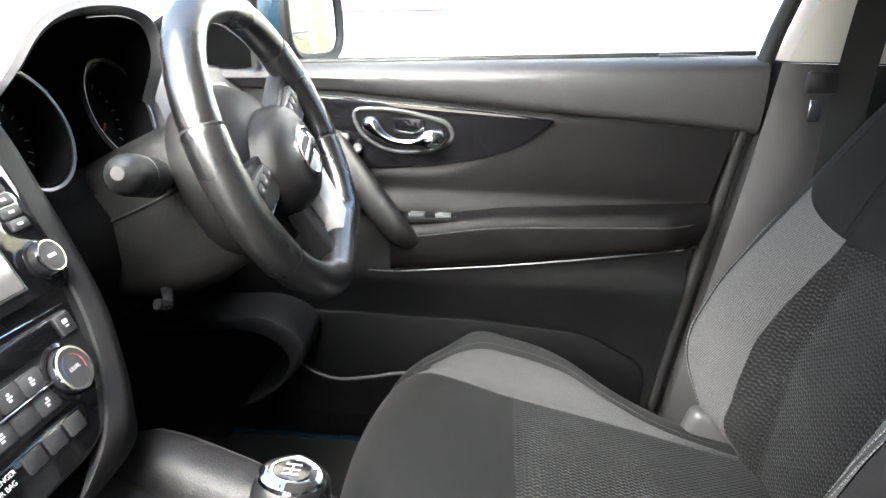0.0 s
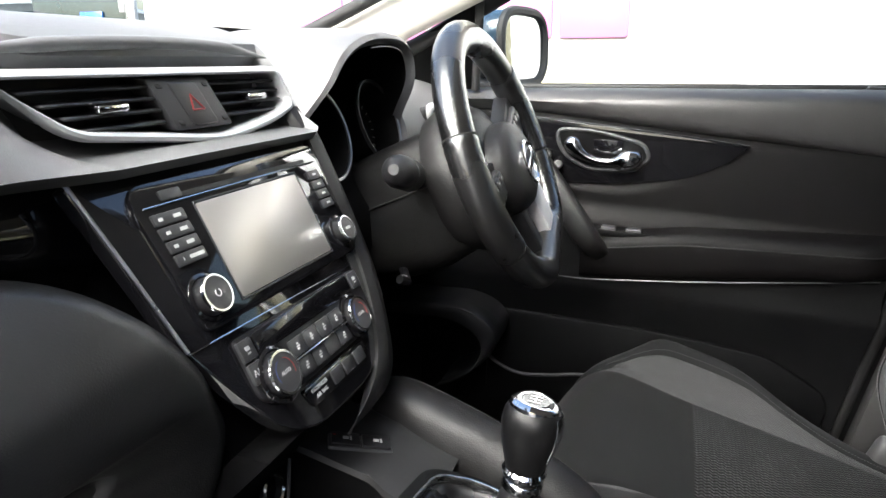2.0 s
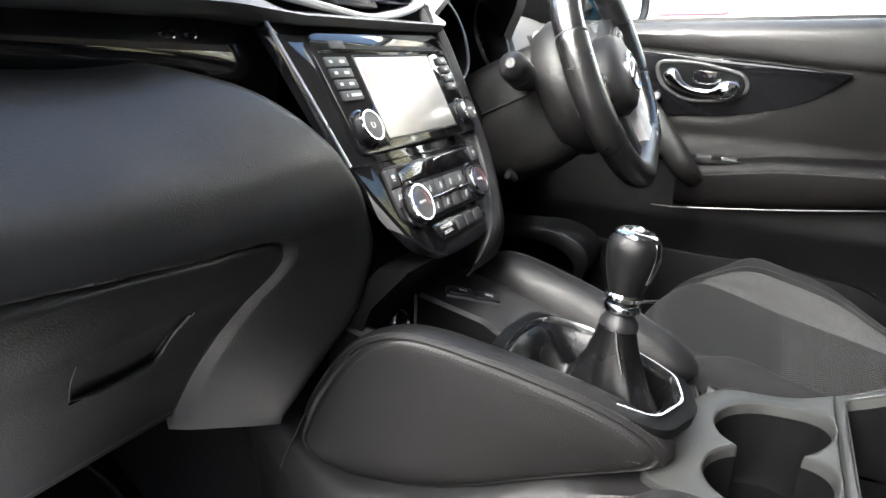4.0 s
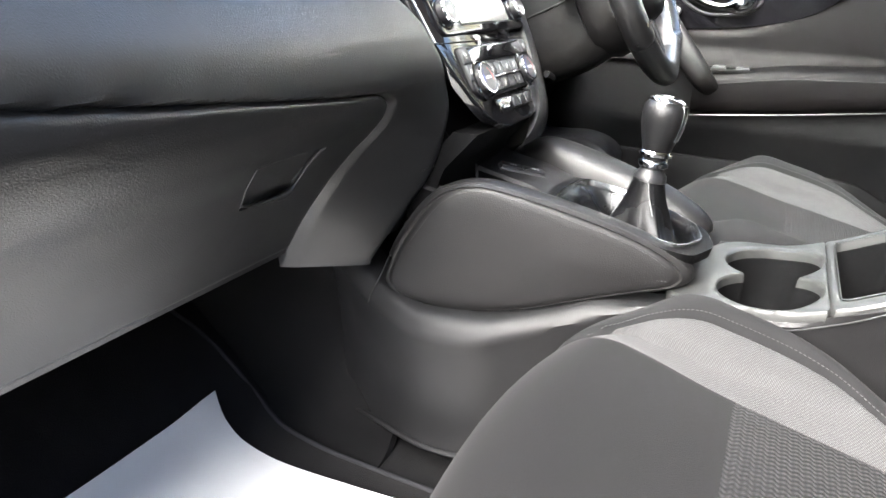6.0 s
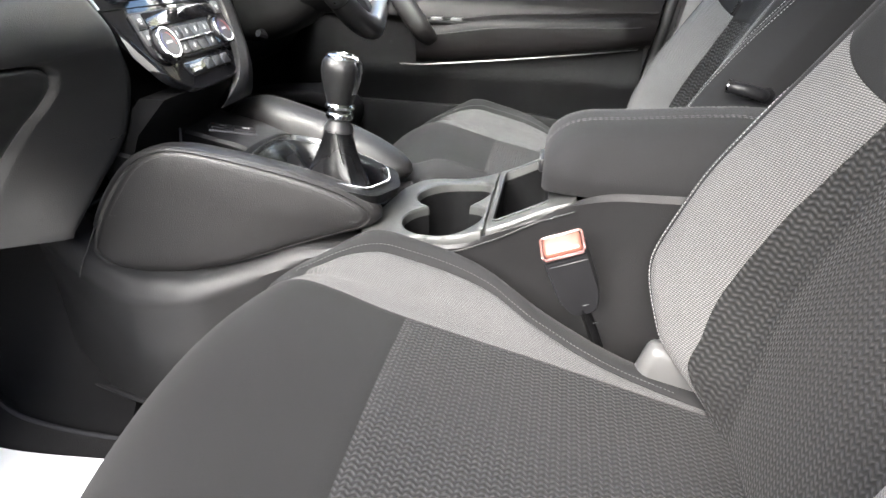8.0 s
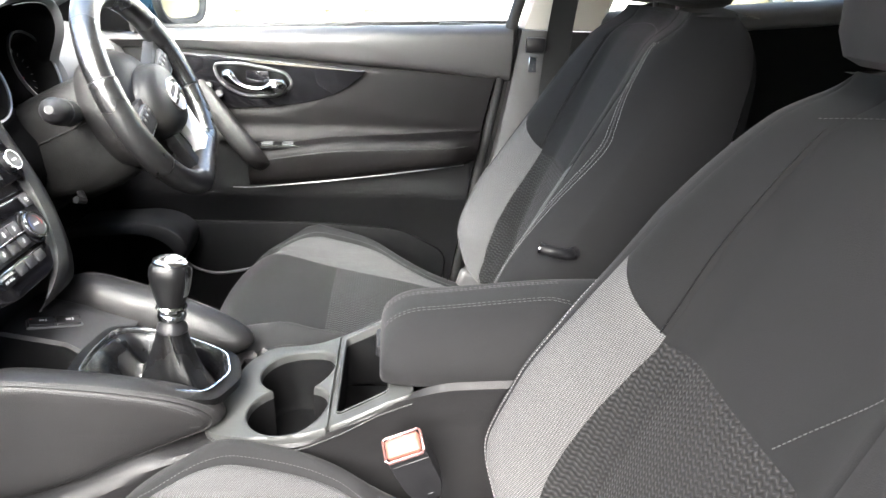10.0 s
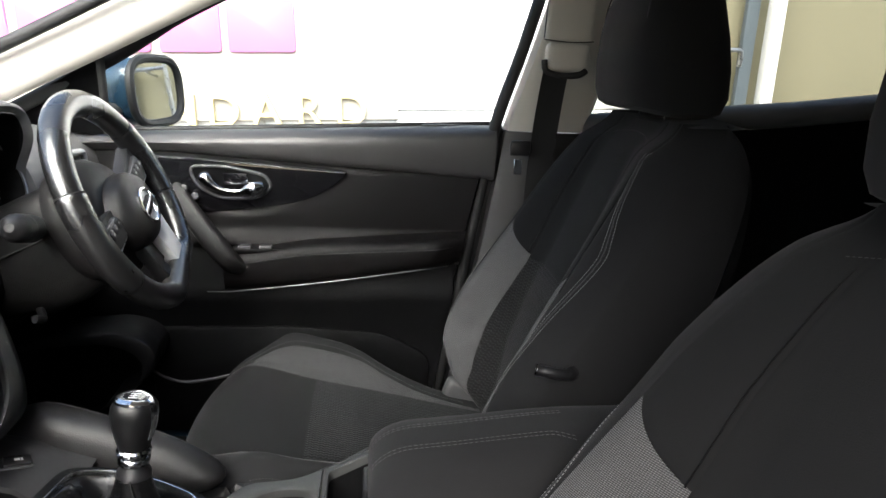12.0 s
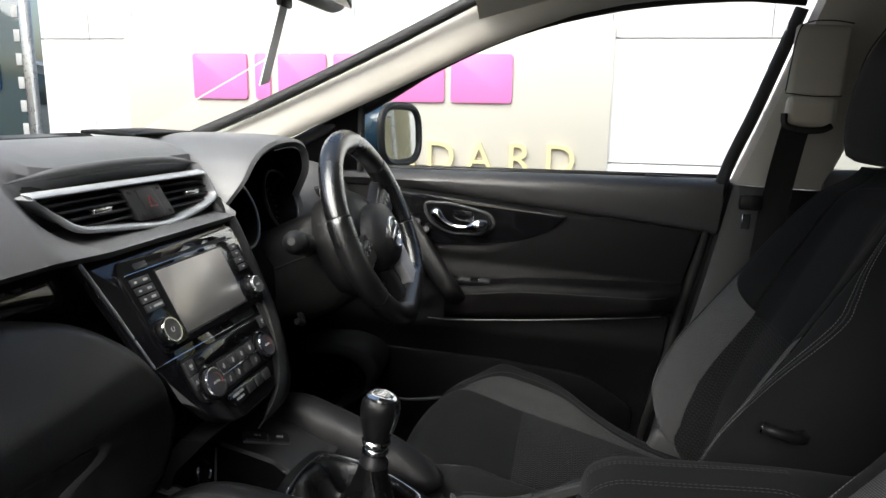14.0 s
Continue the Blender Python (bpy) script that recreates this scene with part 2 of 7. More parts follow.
def waved(name, dark, light, across, along, row=0.0064, wave=0.0098):
    """Dark seat cloth with raised wavy rows; across, along: the directions of the rows' spacing and run."""
    m, n, l, b = base_material(name, dark, 0.9, spec=0.1, sheen=0.03)
    v = coords(n, l)

    def dot(d):
        k = n.new("ShaderNodeVectorMath")
        k.operation = "DOT_PRODUCT"
        l.new(v, k.inputs[0])
        k.inputs[1].default_value = d
        return k.outputs["Value"]
    a, s = dot(across), dot(along)
    bend = math_node(n, l, "SINE", math_node(n, l, "MULTIPLY", s, 2 * math.pi / wave))
    q = math_node(n, l, "MULTIPLY_ADD", bend, 0.0012, a)
    rows = math_node(n, l, "SINE", math_node(n, l, "MULTIPLY", q, 2 * math.pi / row))
    hi = math_node(n, l, "MULTIPLY_ADD", rows, 0.5, 0.5)
    fine = math_node(n, l, "SINE", math_node(n, l, "MULTIPLY", s, 2 * math.pi / (wave * 0.5)))
    hi = math_node(n, l, "MULTIPLY", hi, math_node(n, l, "MULTIPLY_ADD", fine, 0.25, 0.75))
    nz = n.new("ShaderNodeTexNoise")
    nz.inputs["Scale"].default_value, nz.inputs["Detail"].default_value = 600, 3
    l.new(v, nz.inputs["Vector"])
    k = math_node(n, l, "MULTIPLY", math_node(n, l, "POWER", hi, 1.6), math_node(n, l, "MULTIPLY_ADD", nz.outputs["Fac"], 0.8, 0.6))
    ramp = n.new("ShaderNodeMix")
    ramp.data_type = "RGBA"
    l.new(k, ramp.inputs["Factor"])
    ramp.inputs["A"].default_value, ramp.inputs["B"].default_value = (*dark, 1), (*light, 1)
    l.new(ramp.outputs["Result"], b.inputs["Base Color"])
    bump(n, l, b, hi, 0.7, 0.002)
    return m


def glossy(name, colour, rough=0.05):
    m, n, l, b = base_material(name, colour, rough, coat=1.0)
    v = coords(n, l)
    mottle(n, l, b, colour, v, 0.2, rough + 0.02, 0.03, 30)
    return m


def metal(name, colour, rough=0.15, brushed=False):
    m, n, l, b = base_material(name, colour, rough, 1.0)
    v = coords(n, l)
    mottle(n, l, b, colour, v, 0.06, rough, 0.05, 60)
    return m


def carpet(name, colour, scale=900):
    m, n, l, b = base_material(name, colour, 1.0, spec=0.05, sheen=0.05)
    v = coords(n, l)
    mottle(n, l, b, colour, v, 0.45, 0.95, 0.03, 25)
    nz = n.new("ShaderNodeTexNoise")
    nz.inputs["Scale"].default_value, nz.inputs["Detail"].default_value = scale, 4
    l.new(v, nz.inputs["Vector"])
    bump(n, l, b, nz.outputs["Fac"], 0.9, 0.003)
    return m


def painted(name, colour, rough=0.6, amount=0.08, scale=1.5):
    m, n, l, b = base_material(name, colour, rough)
    v = coords(n, l)
    mottle(n, l, b, colour, v, amount, rough, 0.08, scale)
    nz = n.new("ShaderNodeTexNoise")
    nz.inputs["Scale"].default_value, nz.inputs["Detail"].default_value = 140, 4
    l.new(v, nz.inputs["Vector"])
    bump(n, l, b, nz.outputs["Fac"], 0.15, 0.001)
    return m


def clear_glass(name, colour=(1, 1, 1), rough=0.0):
    m, n, l, b = base_material(name, colour, rough)
    b.inputs["Transmission Weight"].default_value = 1.0
    b.inputs["IOR"].default_value = 1.02
    return m


# paler than the lower dash: light through the windscreen is put into this colour
DASH = grained("dash_plastic_lit", (0.106, 0.106, 0.108), 0.42, 420, 0.22, spec=0.6)
DOORROLL = grained("door_roll_plastic", (0.040, 0.039, 0.039), 0.42, 330, 0.45, spec=0.7)
PILLARGREY = grained("pillar_plastic", (0.032, 0.031, 0.031), 0.45, 600, 0.25, spec=0.5)
JAMB = painted("grey_blue_metal", (0.10, 0.125, 0.15), 0.45, 0.06)
SHROUD = grained("shroud_plastic", (0.0075, 0.0073, 0.0073), 0.5, 420, 0.45, spec=0.3)
HARD = grained("hard_black_plastic", (0.0034, 0.0034, 0.0036), 0.5, 520, 0.35, spec=0.10)
# recess insides: their shade is deepened in this near-black colour
WELL = grained("recess_shade_black", (0.0030, 0.0030, 0.0032), 0.75, 700, 0.2, spec=0.08)
SMOOTH = grained("smooth_black_plastic", (0.010, 0.010, 0.011), 0.4, 900, 0.12, spec=0.35)
TRIMGREY = grained("dark_grey_plastic", (0.035, 0.035, 0.037), 0.42, 700, 0.2)
# darker copy of the dash plastic: the lower dash's shade is in the colour
LOWPAD = grained("dash_plastic_shaded", (0.0105, 0.0107, 0.0113), 0.40, 460, 0.26, spec=0.6)
SILVER, _n, _l, _b = base_material("silver_paint", (0.55, 0.56, 0.57), 0.34, 0.45)
DIMRED = painted("dim_red_print", (0.22, 0.03, 0.03), 0.4, 0.02)
CONSOLE = grained("console_plastic", (0.0132, 0.0130, 0.0135), 0.46, 600, 0.3, spec=0.3)
PIANO = glossy("piano_black", (0.006, 0.006, 0.007), 0.05)
CHROME = metal("chrome", (0.82, 0.83, 0.85), 0.1)
DARKCHROME = metal("dark_chrome", (0.40, 0.41, 0.42), 0.14)
SPOKESILVER = painted("silver_spoke_paint", (0.75, 0.75, 0.76), 0.35, 0.03)
FRAMECHROME = metal("frame_chrome", (0.50, 0.51, 0.52), 0.2)
SILVERLINE = metal("silver_line", (0.22, 0.22, 0.22), 0.35)
SATIN = metal("satin_silver", (0.62, 0.63, 0.65), 0.3)
SATINPLASTIC = grained("silver_grey_plastic", (0.031, 0.032, 0.031), 0.38, 900, 0.1, spec=0.4)
HINGEGREY = grained("pale_grey_plastic", (0.050, 0.050, 0.050), 0.4, 900, 0.1)
LEATHER = grained("black_leather", (0.0030, 0.0030, 0.0033), 0.26, 480, 0.2, spec=0.5)
WHEELLEATHER = grained("wheel_leather", (0.0075, 0.0075, 0.0078), 0.28, 700, 0.12, spec=1.0)
for node in WHEELLEATHER.node_tree.nodes:
    if node.type == "BSDF_PRINCIPLED":
        node.inputs["Coat Weight"].default_value = 0.7
        node.inputs["Coat Roughness"].default_value = 0.22
KNOBLEATHER = grained("knob_leather", (0.0052, 0.0052, 0.0055), 0.34, 700, 0.15, spec=0.3)
PADVINYL = grained("padded_vinyl", (0.0090, 0.0086, 0.0088), 0.46, 420, 0.3, spec=0.3)
DOORVINYL = grained("door_vinyl", (0.0044, 0.0039, 0.0040), 0.52, 420, 0.4, spec=0.14)
CLOTH = woven("seat_cloth_dark", (0.0074, 0.0075, 0.0077))
BOLSTER = woven("seat_cloth_black", (0.0112, 0.0111, 0.0115))
STRIP = ribbed("seat_cloth_cord", (0.020, 0.020, 0.020), (0.078, 0.078, 0.079), (0.75, 0.75, 0.3), (0.7, -0.7, 0.0))
STRIPBACK = ribbed("seat_cloth_cord_back", (0.022, 0.022, 0.022), (0.108, 0.107, 0.107), (0.35, 0.15, 1.0), (-0.3, 1.0, 0.2), 0.0021)
WAVE = waved("seat_cloth_wave", (0.0065, 0.0065, 0.0068), (0.025, 0.0254, 0.0262), (0, 1, 0), (1, 0, 0), 0.0058, 0.0088)
WAVEBACK = waved("seat_cloth_wave_back", (0.0070, 0.0069, 0.0069), (0.0245, 0.0242, 0.0244), (0.3, 0.0, 0.95), (0, 1, 0), 0.0060, 0.0092)
THREAD = woven("pale_thread", (0.18, 0.18, 0.18))
DARKTHREAD = woven("grey_thread", (0.055, 0.055, 0.055))
CARPET = carpet("black_carpet", (0.005, 0.0047, 0.005))
MATCLOTH = carpet("mat_pile", (0.011, 0.010, 0.0105), 700)
BINDING = woven("mat_binding", (0.03, 0.03, 0.032))
PAPER = painted("white_paper", (0.86, 0.86, 0.85), 0.75, 0.03, 6)
BEIGE = woven("beige_headliner", (0.52, 0.49, 0.43), 600, 0.25, 0.06)
BEIGEPLASTIC = grained("beige_plastic", (0.5, 0.475, 0.42), 0.55, 500, 0.2, 0.06)
RUBBER = grained("black_rubber", (0.012, 0.012, 0.012), 0.6, 600, 0.2)
WEBBING = woven("black_webbing", (0.02, 0.02, 0.02), 1200)
REDBUTTON = glossy("red_button", (0.17, 0.06, 0.042), 0.4)
BUCKLERIM = glossy("rosy_rim", (0.10, 0.05, 0.046), 0.2)
BUTTON = grained("button_plastic", (0.03, 0.03, 0.032), 0.35, 900, 0.1)
MARK = painted("white_print", (0.42, 0.42, 0.42), 0.5, 0.02)
REDMARK = painted("red_print", (0.30, 0.02, 0.015), 0.4, 0.02)
BLUEMARK = painted("blue_print", (0.02, 0.04, 0.16), 0.4, 0.02)
BODYPAINT = glossy("dark_blue_paint", (0.012, 0.03, 0.05), 0.12)
MIRROR = metal("mirror_glass", (0.55, 0.57, 0.56), 0.02)
GLASS = clear_glass("window_glass", (0.93, 0.97, 0.95))
TINT = clear_glass("tinted_glass", (0.55, 0.56, 0.5))
# pale metallic colour carries the sky's reflection on the switched-off screen
SCREENGLASS, _n, _l, _b = base_material("screen_reflection_tone", (0.66, 0.63, 0.60), 0.34, 0.85, 0.0)
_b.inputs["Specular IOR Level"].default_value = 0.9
WALLWHITE = painted("white_cladding", (0.82, 0.82, 0.82), 0.5, 0.03)
SIGNCREAM = painted("cream_sign_panel", (0.56, 0.53, 0.47), 0.5, 0.05)
MAGENTA = painted("magenta_paint", (0.86, 0.22, 0.52), 0.4, 0.05)
GOLD = painted("gold_paint", (0.64, 0.55, 0.32), 0.4, 0.06)
ASPHALT = painted("asphalt", (0.06, 0.06, 0.06), 0.9, 0.25, 3)
BLOCKGREY = painted("light_block_grey", (0.09, 0.09, 0.09), 0.85, 0.15, 2)
KHAKI = painted("khaki_wall", (0.24, 0.225, 0.155), 0.6, 0.06)
DARKGLASS = glossy("dark_showroom_glass", (0.03, 0.05, 0.055), 0.04)
FARBLUE = glossy("blue_car_paint", (0.03, 0.14, 0.42), 0.15)
FARGREY = glossy("grey_car_paint", (0.25, 0.27, 0.27), 0.2)
FARRED = glossy("red_car_paint", (0.4, 0.03, 0.04), 0.15)

# ---- the place outside ----
CY = 0.058  # the car's centre line
FALL = radians(-2.1)  # the forecourt falls towards the bonnet: the level building stands turned against it

ground = part("ground", slab([[(-60, -60, 0), (-60, 60, 0)], [(60, -60, 0), (60, 60, 0)]], (0, 0, -0.2)), ASPHALT)
tagged(ground, "grey asphalt forecourt under the car", "ground", kind="structure")


def cladding_wall():
    """White panel cladding of the showroom, with its joints."""
    wall = thing("showroom_wall", "white clad showroom wall behind the car", "wall", kind="structure", at=(0, 4.6, 0))
    wall.rotation_euler = (0, FALL, 0)
    xs = [-4.36, -3.88, -3.46, -2.5, -1.5, -0.5, 0.48, 1.58, 2.64]
    zs = [-0.15, 0.86, 1.772, 2.7, 3.6]
    part("backing", rbox(-0.86, 0.1, 1.8, 7.0, 0.1, 3.6, 0.01), WALLWHITE, wall)
    for i in range(len(xs) - 1):
        for j in range(len(zs) - 1):
            w, h = xs[i + 1] - xs[i] - 0.006, zs[j + 1] - zs[j] - 0.012
            part("panel", rbox((xs[i] + xs[i + 1]) / 2, 0.03, (zs[j] + zs[j + 1]) / 2, w, 0.03, h, 0.003), WALLWHITE, wall)
    return wall


cladding_wall()


def sign_board():
    """The cream board with flat magenta shapes for the maker's mark."""
    s = thing("sign_board", "cream sign board with magenta blocks and raised gold letters", "sign", at=(0, 4.562, 0))
    s.rotation_euler = (0, FALL, 0)
    part("board", rbox(-1.503, 0.03, 1.33, 4.014, 0.05, 1.06, 0.006), SIGNCREAM, s)
    m = pose(0, -0.006, 0, 90, 0, 0)
    z0, z1 = 1.29, 1.655
    for x0, x1 in ((-2.88, -2.40), (-2.33, -2.20), (-2.13, -1.72), (-1.66, -1.25), (-1.19, -0.76), (-0.71, -0.235)):
        part("block", prism(rounded([(x0, z0), (x1, z0), (x1, z1), (x0, z1)], 0.03), -0.01, 0.012, 0.003, m), MAGENTA, s)
    return s


sign = sign_board()
for k, ch in enumerate("STANDARD"):
    words(ch, 0.34, 0.03, pose(-2.02 + 0.31 * k, -0.005, 0.86, 90, 0, 0), GOLD, "letter", sign, "raised gold letter")
part("emblem", tube([(-3.29 + 0.13 * math.cos(a), -0.005, 0.86 + 0.12 * math.sin(a)) for a in np.linspace(0.6, 5.6, 20)], 0.025, 8), GOLD, sign, "raised gold curve")


def rear_facade():
    """Entrance wall seen through the rear side window."""
    f = thing("entrance_wall", "khaki rendered entrance wall with a white post", "wall", kind="structure", at=(4.4, 4.7, 0))
    part("wall", rbox(0, 0, 1.8, 3.6, 0.1, 3.6, 0.01), KHAKI, f)
    part("plinth", rbox(0, -0.07, 0.2, 3.6, 0.05, 0.4, 0.008), KHAKI, f)
    return f


rear_facade()
post = part("entrance_post", rbox(3.30, 4.45, 1.8, 0.10, 0.10, 3.6, 0.01), WALLWHITE)
tagged(post, "white painted metal post beside an entrance", "post")
jamb = part("entrance_jamb", rbox(3.14, 4.52, 1.8, 0.1, 0.06, 3.6, 0.01), JAMB)
tagged(jamb, "grey-blue metal door jamb beside a white post", "jamb")
rail = thing("handrail", "brushed steel handrail fixed to a khaki wall", "handrail", at=(2.7, 4.5, 0))
part("upright", tube([(0, 0, 0.0), (0, 0, 1.9)], 0.02, 14), SATIN, rail)
part("rail", tube(crv([(0, 0, 1.42), (0.2, -0.02, 1.42), (0.36, -0.02, 1.42), (0.39, -0.01, 1.38), (0.39, 0.0, 1.3)], 24), 0.018, 12), SATIN, rail)
part("bracket", tube([(0.2, 0, 1.40), (0.2, 0.12, 1.36)], 0.012, 10), SATIN, rail)

show = thing("showroom_window", "dark showroom window with pale stickers along its edge", "window", kind="structure", at=(-4.6, 4.6, -0.17))
show.rotation_euler = (0, FALL, 0)
part("pane", rbox(-0.45, 0, 1.5, 1.1, 0.03, 1.3, 0.005), DARKGLASS, show)
part("mullion", rbox(0.14, -0.02, 1.5, 0.07, 0.08, 1.5, 0.008), SATIN, show)
part("mullion", rbox(-0.45, -0.02, 0.8, 1.3, 0.08, 0.12, 0.008), WALLWHITE, show)
for k in range(6):
    part("sticker", rbox(0.04, -0.022, 1.0 + 0.2 * k, 0.06, 0.006, 0.1, 0.002), MARK, show)
part("blue_panel", rbox(-0.3, -0.03, 1.45, 0.25, 0.02, 0.22, 0.004), FARBLUE, show)


# unseen wall, added to keep low rear-side light off the dash
wall_passenger_side = part("wall_passenger_side", rbox(3.6, -2.3, 1.2, 6.2, 0.2, 2.4, 0.01), BLOCKGREY)
tagged(wall_passenger_side, "unseen dark grey wall added to block low side light", "wall", kind="structure")


def parked_car(x, y, rz, paint, label):
    """A car parked further off, seen through the windscreen."""
    c = thing("parked_car", label, "car", "cars parked outside", at=(x, y, 0))
    c.rotation_euler = (0, 0, radians(rz))
    prof = crv([(-2.1, 0.35), (-2.15, 0.7), (-1.9, 0.9), (-1.1, 0.98), (-0.5, 1.42), (0.6, 1.5), (1.5, 1.35), (2.0, 0.95), (2.1, 0.5), (2.0, 0.3)], 50)
    P = []
    for k, (yy, s) in enumerate(((-0.86, 0.93), (-0.88, 0.97), (-0.8, 1.0), (-0.5, 1.02), (0, 1.03), (0.5, 1.02), (0.8, 1.0), (0.88, 0.97), (0.86, 0.93))):
        P.append([(px * s, yy * (1 - 0.16 * sstep(0.9, 1.5, pz)), 0.3 + (pz - 0.3) * s) for px, pz in prof])
    part("body", mesh_grid(P, caps=True), paint, c)
    for sgn in (-1, 1):
        part("window", prism([(-0.95, 1.0), (-0.42, 1.36), (0.55, 1.42), (1.3, 1.28), (1.5, 1.02)], 0, 0.02, 0.004,
                             Matrix.Translation((0, sgn * 0.8 + (0.02 if sgn < 0 else 0.0), 0)) @ pose(0, 0, 0, 90, 0, 0)), DARKGLASS, c)
        for wx in (-1.3, 1.3):
            w = part("wheel", lathe([(0.001, -0.1), (0.3, -0.1), (0.32, -0.06), (0.32, 0.06), (0.3, 0.1), (0.001, 0.1)], 28, pose(wx, sgn * 0.8, 0.32, 90, 0, 0)), RUBBER, c)
            part("rim", lathe([(0.001, -0.02), (0.2, -0.03), (0.21, 0.0), (0.2, 0.03), (0.001, 0.02)], 20, pose(wx, sgn * 0.9, 0.32, 90, 0, 0)), SATIN, w)
    for sgn in (-1, 1):
        part("headlight", rbox(-2.0, sgn * 0.62, 0.78, 0.16, 0.3, 0.12, 0.04, 3), MARK, c)
    return c


parked_car(-6.6, 5.2, 62, FARGREY, "silver grey hatchback parked on the forecourt")
parked_car(-9.6, 6.4, 70, FARBLUE, "blue hatchback parked behind a grey one")
parked_car(-9.0, 3.2, 75, FARRED, "red hatchback parked at the forecourt's edge")

# ---- the car's shell ----
shell = thing("car_body", "dark blue car body with beige headliner, driver's side window shut", "car body", kind="structure", at=(0, CY, 0))


# floor pan: flat, with the sloping toe board in front
fx = np.array([-0.95, -0.80, -0.66, -0.56, -0.49, -0.40, 0.0, 0.6, 1.6])
fz = np.array([0.78, 0.64, 0.525, 0.45, 0.405, 0.392, 0.39, 0.39, 0.39])
P = [[(x, y, z) for y in np.linspace(-0.76, 0.76, 20)] for x, z in zip(np.linspace(-0.95, 1.6, 60), pchip(np.linspace(-0.95, 1.6, 60), fx, fz))]
tagged(part("floor", slab(P, (0, 0, -0.05)), CARPET, shell, "black carpet"))
# roof with headliner, falling towards the windscreen
ys = np.linspace(-0.62, 0.62, 17)
P = [[(x, y, z - 0.10 * (abs(y) / 0.62) ** 3) for y in ys] for x, z in zip(np.linspace(0.02, 2.2, 24), pchip(np.linspace(0.02, 2.2, 24), [0.02, 0.3, 0.8, 1.5, 2.2], [1.50, 1.555, 1.575, 1.55, 1.45]))]
part("roof", slab(P, (0, 0, 0.06)), BEIGE, shell, "beige cloth headliner")


def pillar(name, path, w, d, mat, up=(0, 1, 0), sides=(1, -1), label=""):
    for s in sides:
        q = np.array(path, float)
        q[:, 1] *= s
        part(name, tube(crv(q, 28), w, 12, flat=d, up=up), mat, shell, label)


# windscreen pillars: beige inside, with a black seal along the glass
pillar("windscreen_pillar", [(-0.60, 0.66, 1.10), (-0.46, 0.655, 1.17), (-0.22, 0.645, 1.285), (0.02, 0.625, 1.40), (0.22, 0.60, 1.475), (0.36, 0.585, 1.505)], 0.045, 0.55, BEIGEPLASTIC, label="beige plastic pillar trim")
pillar("windscreen_seal", [(-0.62, 0.62, 1.14), (-0.46, 0.615, 1.21), (-0.22, 0.60, 1.325), (0.02, 0.575, 1.445), (0.12, 0.56, 1.49)], 0.012, 0.9, RUBBER)
pillar("door_seal", [(-0.50, 0.70, 1.085), (-0.22, 0.695, 1.235), (-0.08, 0.69, 1.322), (0.10, 0.68, 1.405), (0.30, 0.665, 1.455), (0.50, 0.655, 1.475), (0.62, 0.65, 1.47)], 0.014, 0.8, RUBBER)
# roof rail trim between the pillar and the headliner
pillar("roof_rail", [(0.16, 0.62, 1.455), (0.35, 0.625, 1.495), (0.7, 0.63, 1.515), (1.2, 0.625, 1.50), (1.9, 0.60, 1.44)], 0.04, 0.9, BEIGEPLASTIC)


def centre_pillar(s):
    """Pillar behind the front door: beige above, black below."""
    pz = np.linspace(1.115, 1.53, 16)
    xa = pchip(pz, [1.115, 1.25, 1.40, 1.53], [0.552, 0.592, 0.632, 0.66])
    P = []
    for z, x in zip(pz, xa):
        y = 0.70 - 0.12 * (z - 1.1) - 0.03 * sstep(1.35, 1.53, z)
        P.append([(x, y + 0.03, z), (x + 0.004, y + 0.006, z), (x + 0.02, y, z), (x + 0.09, y - 0.006, z), (x + 0.16, y + 0.004, z), (x + 0.175, y + 0.03, z)])
    P = np.array(P)
    P[..., 1] *= s
    up = part("centre_pillar", slab(P, (0, 0.02 * s, 0)), BEIGEPLASTIC, shell, "beige upper pillar trim")
    pz = np.linspace(0.42, 1.112, 16)
    xa = pchip(pz, [0.42, 0.70, 0.9, 1.112], [0.44, 0.485, 0.52, 0.552])
    P = []
    for z, x in zip(pz, xa):
        y = 0.715
        P.append([(x, y + 0.035, z), (x + 0.004, y + 0.008, z), (x + 0.02, y, z), (x + 0.10, y - 0.008, z), (x + 0.2, y + 0.004, z), (x + 0.23, y + 0.03, z)])
    P = np.array(P)
    P[..., 1] *= s
    part("centre_pillar_foot", slab(P, (0, 0.02 * s, 0)), PILLARGREY, shell, "charcoal lower pillar trim")
    q = np.array([(0.628, 0.70, 1.46), (0.605, 0.712, 1.37), (0.575, 0.72, 1.26), (0.535, 0.73, 1.125), (0.50, 0.735, 0.92), (0.46, 0.735, 0.70), (0.42, 0.735, 0.46)])
    q[:, 1] *= s
    part("pillar_seal", tube(crv(q, 40), 0.013, 10), RUBBER, shell)


centre_pillar(1)
centre_pillar(-1)
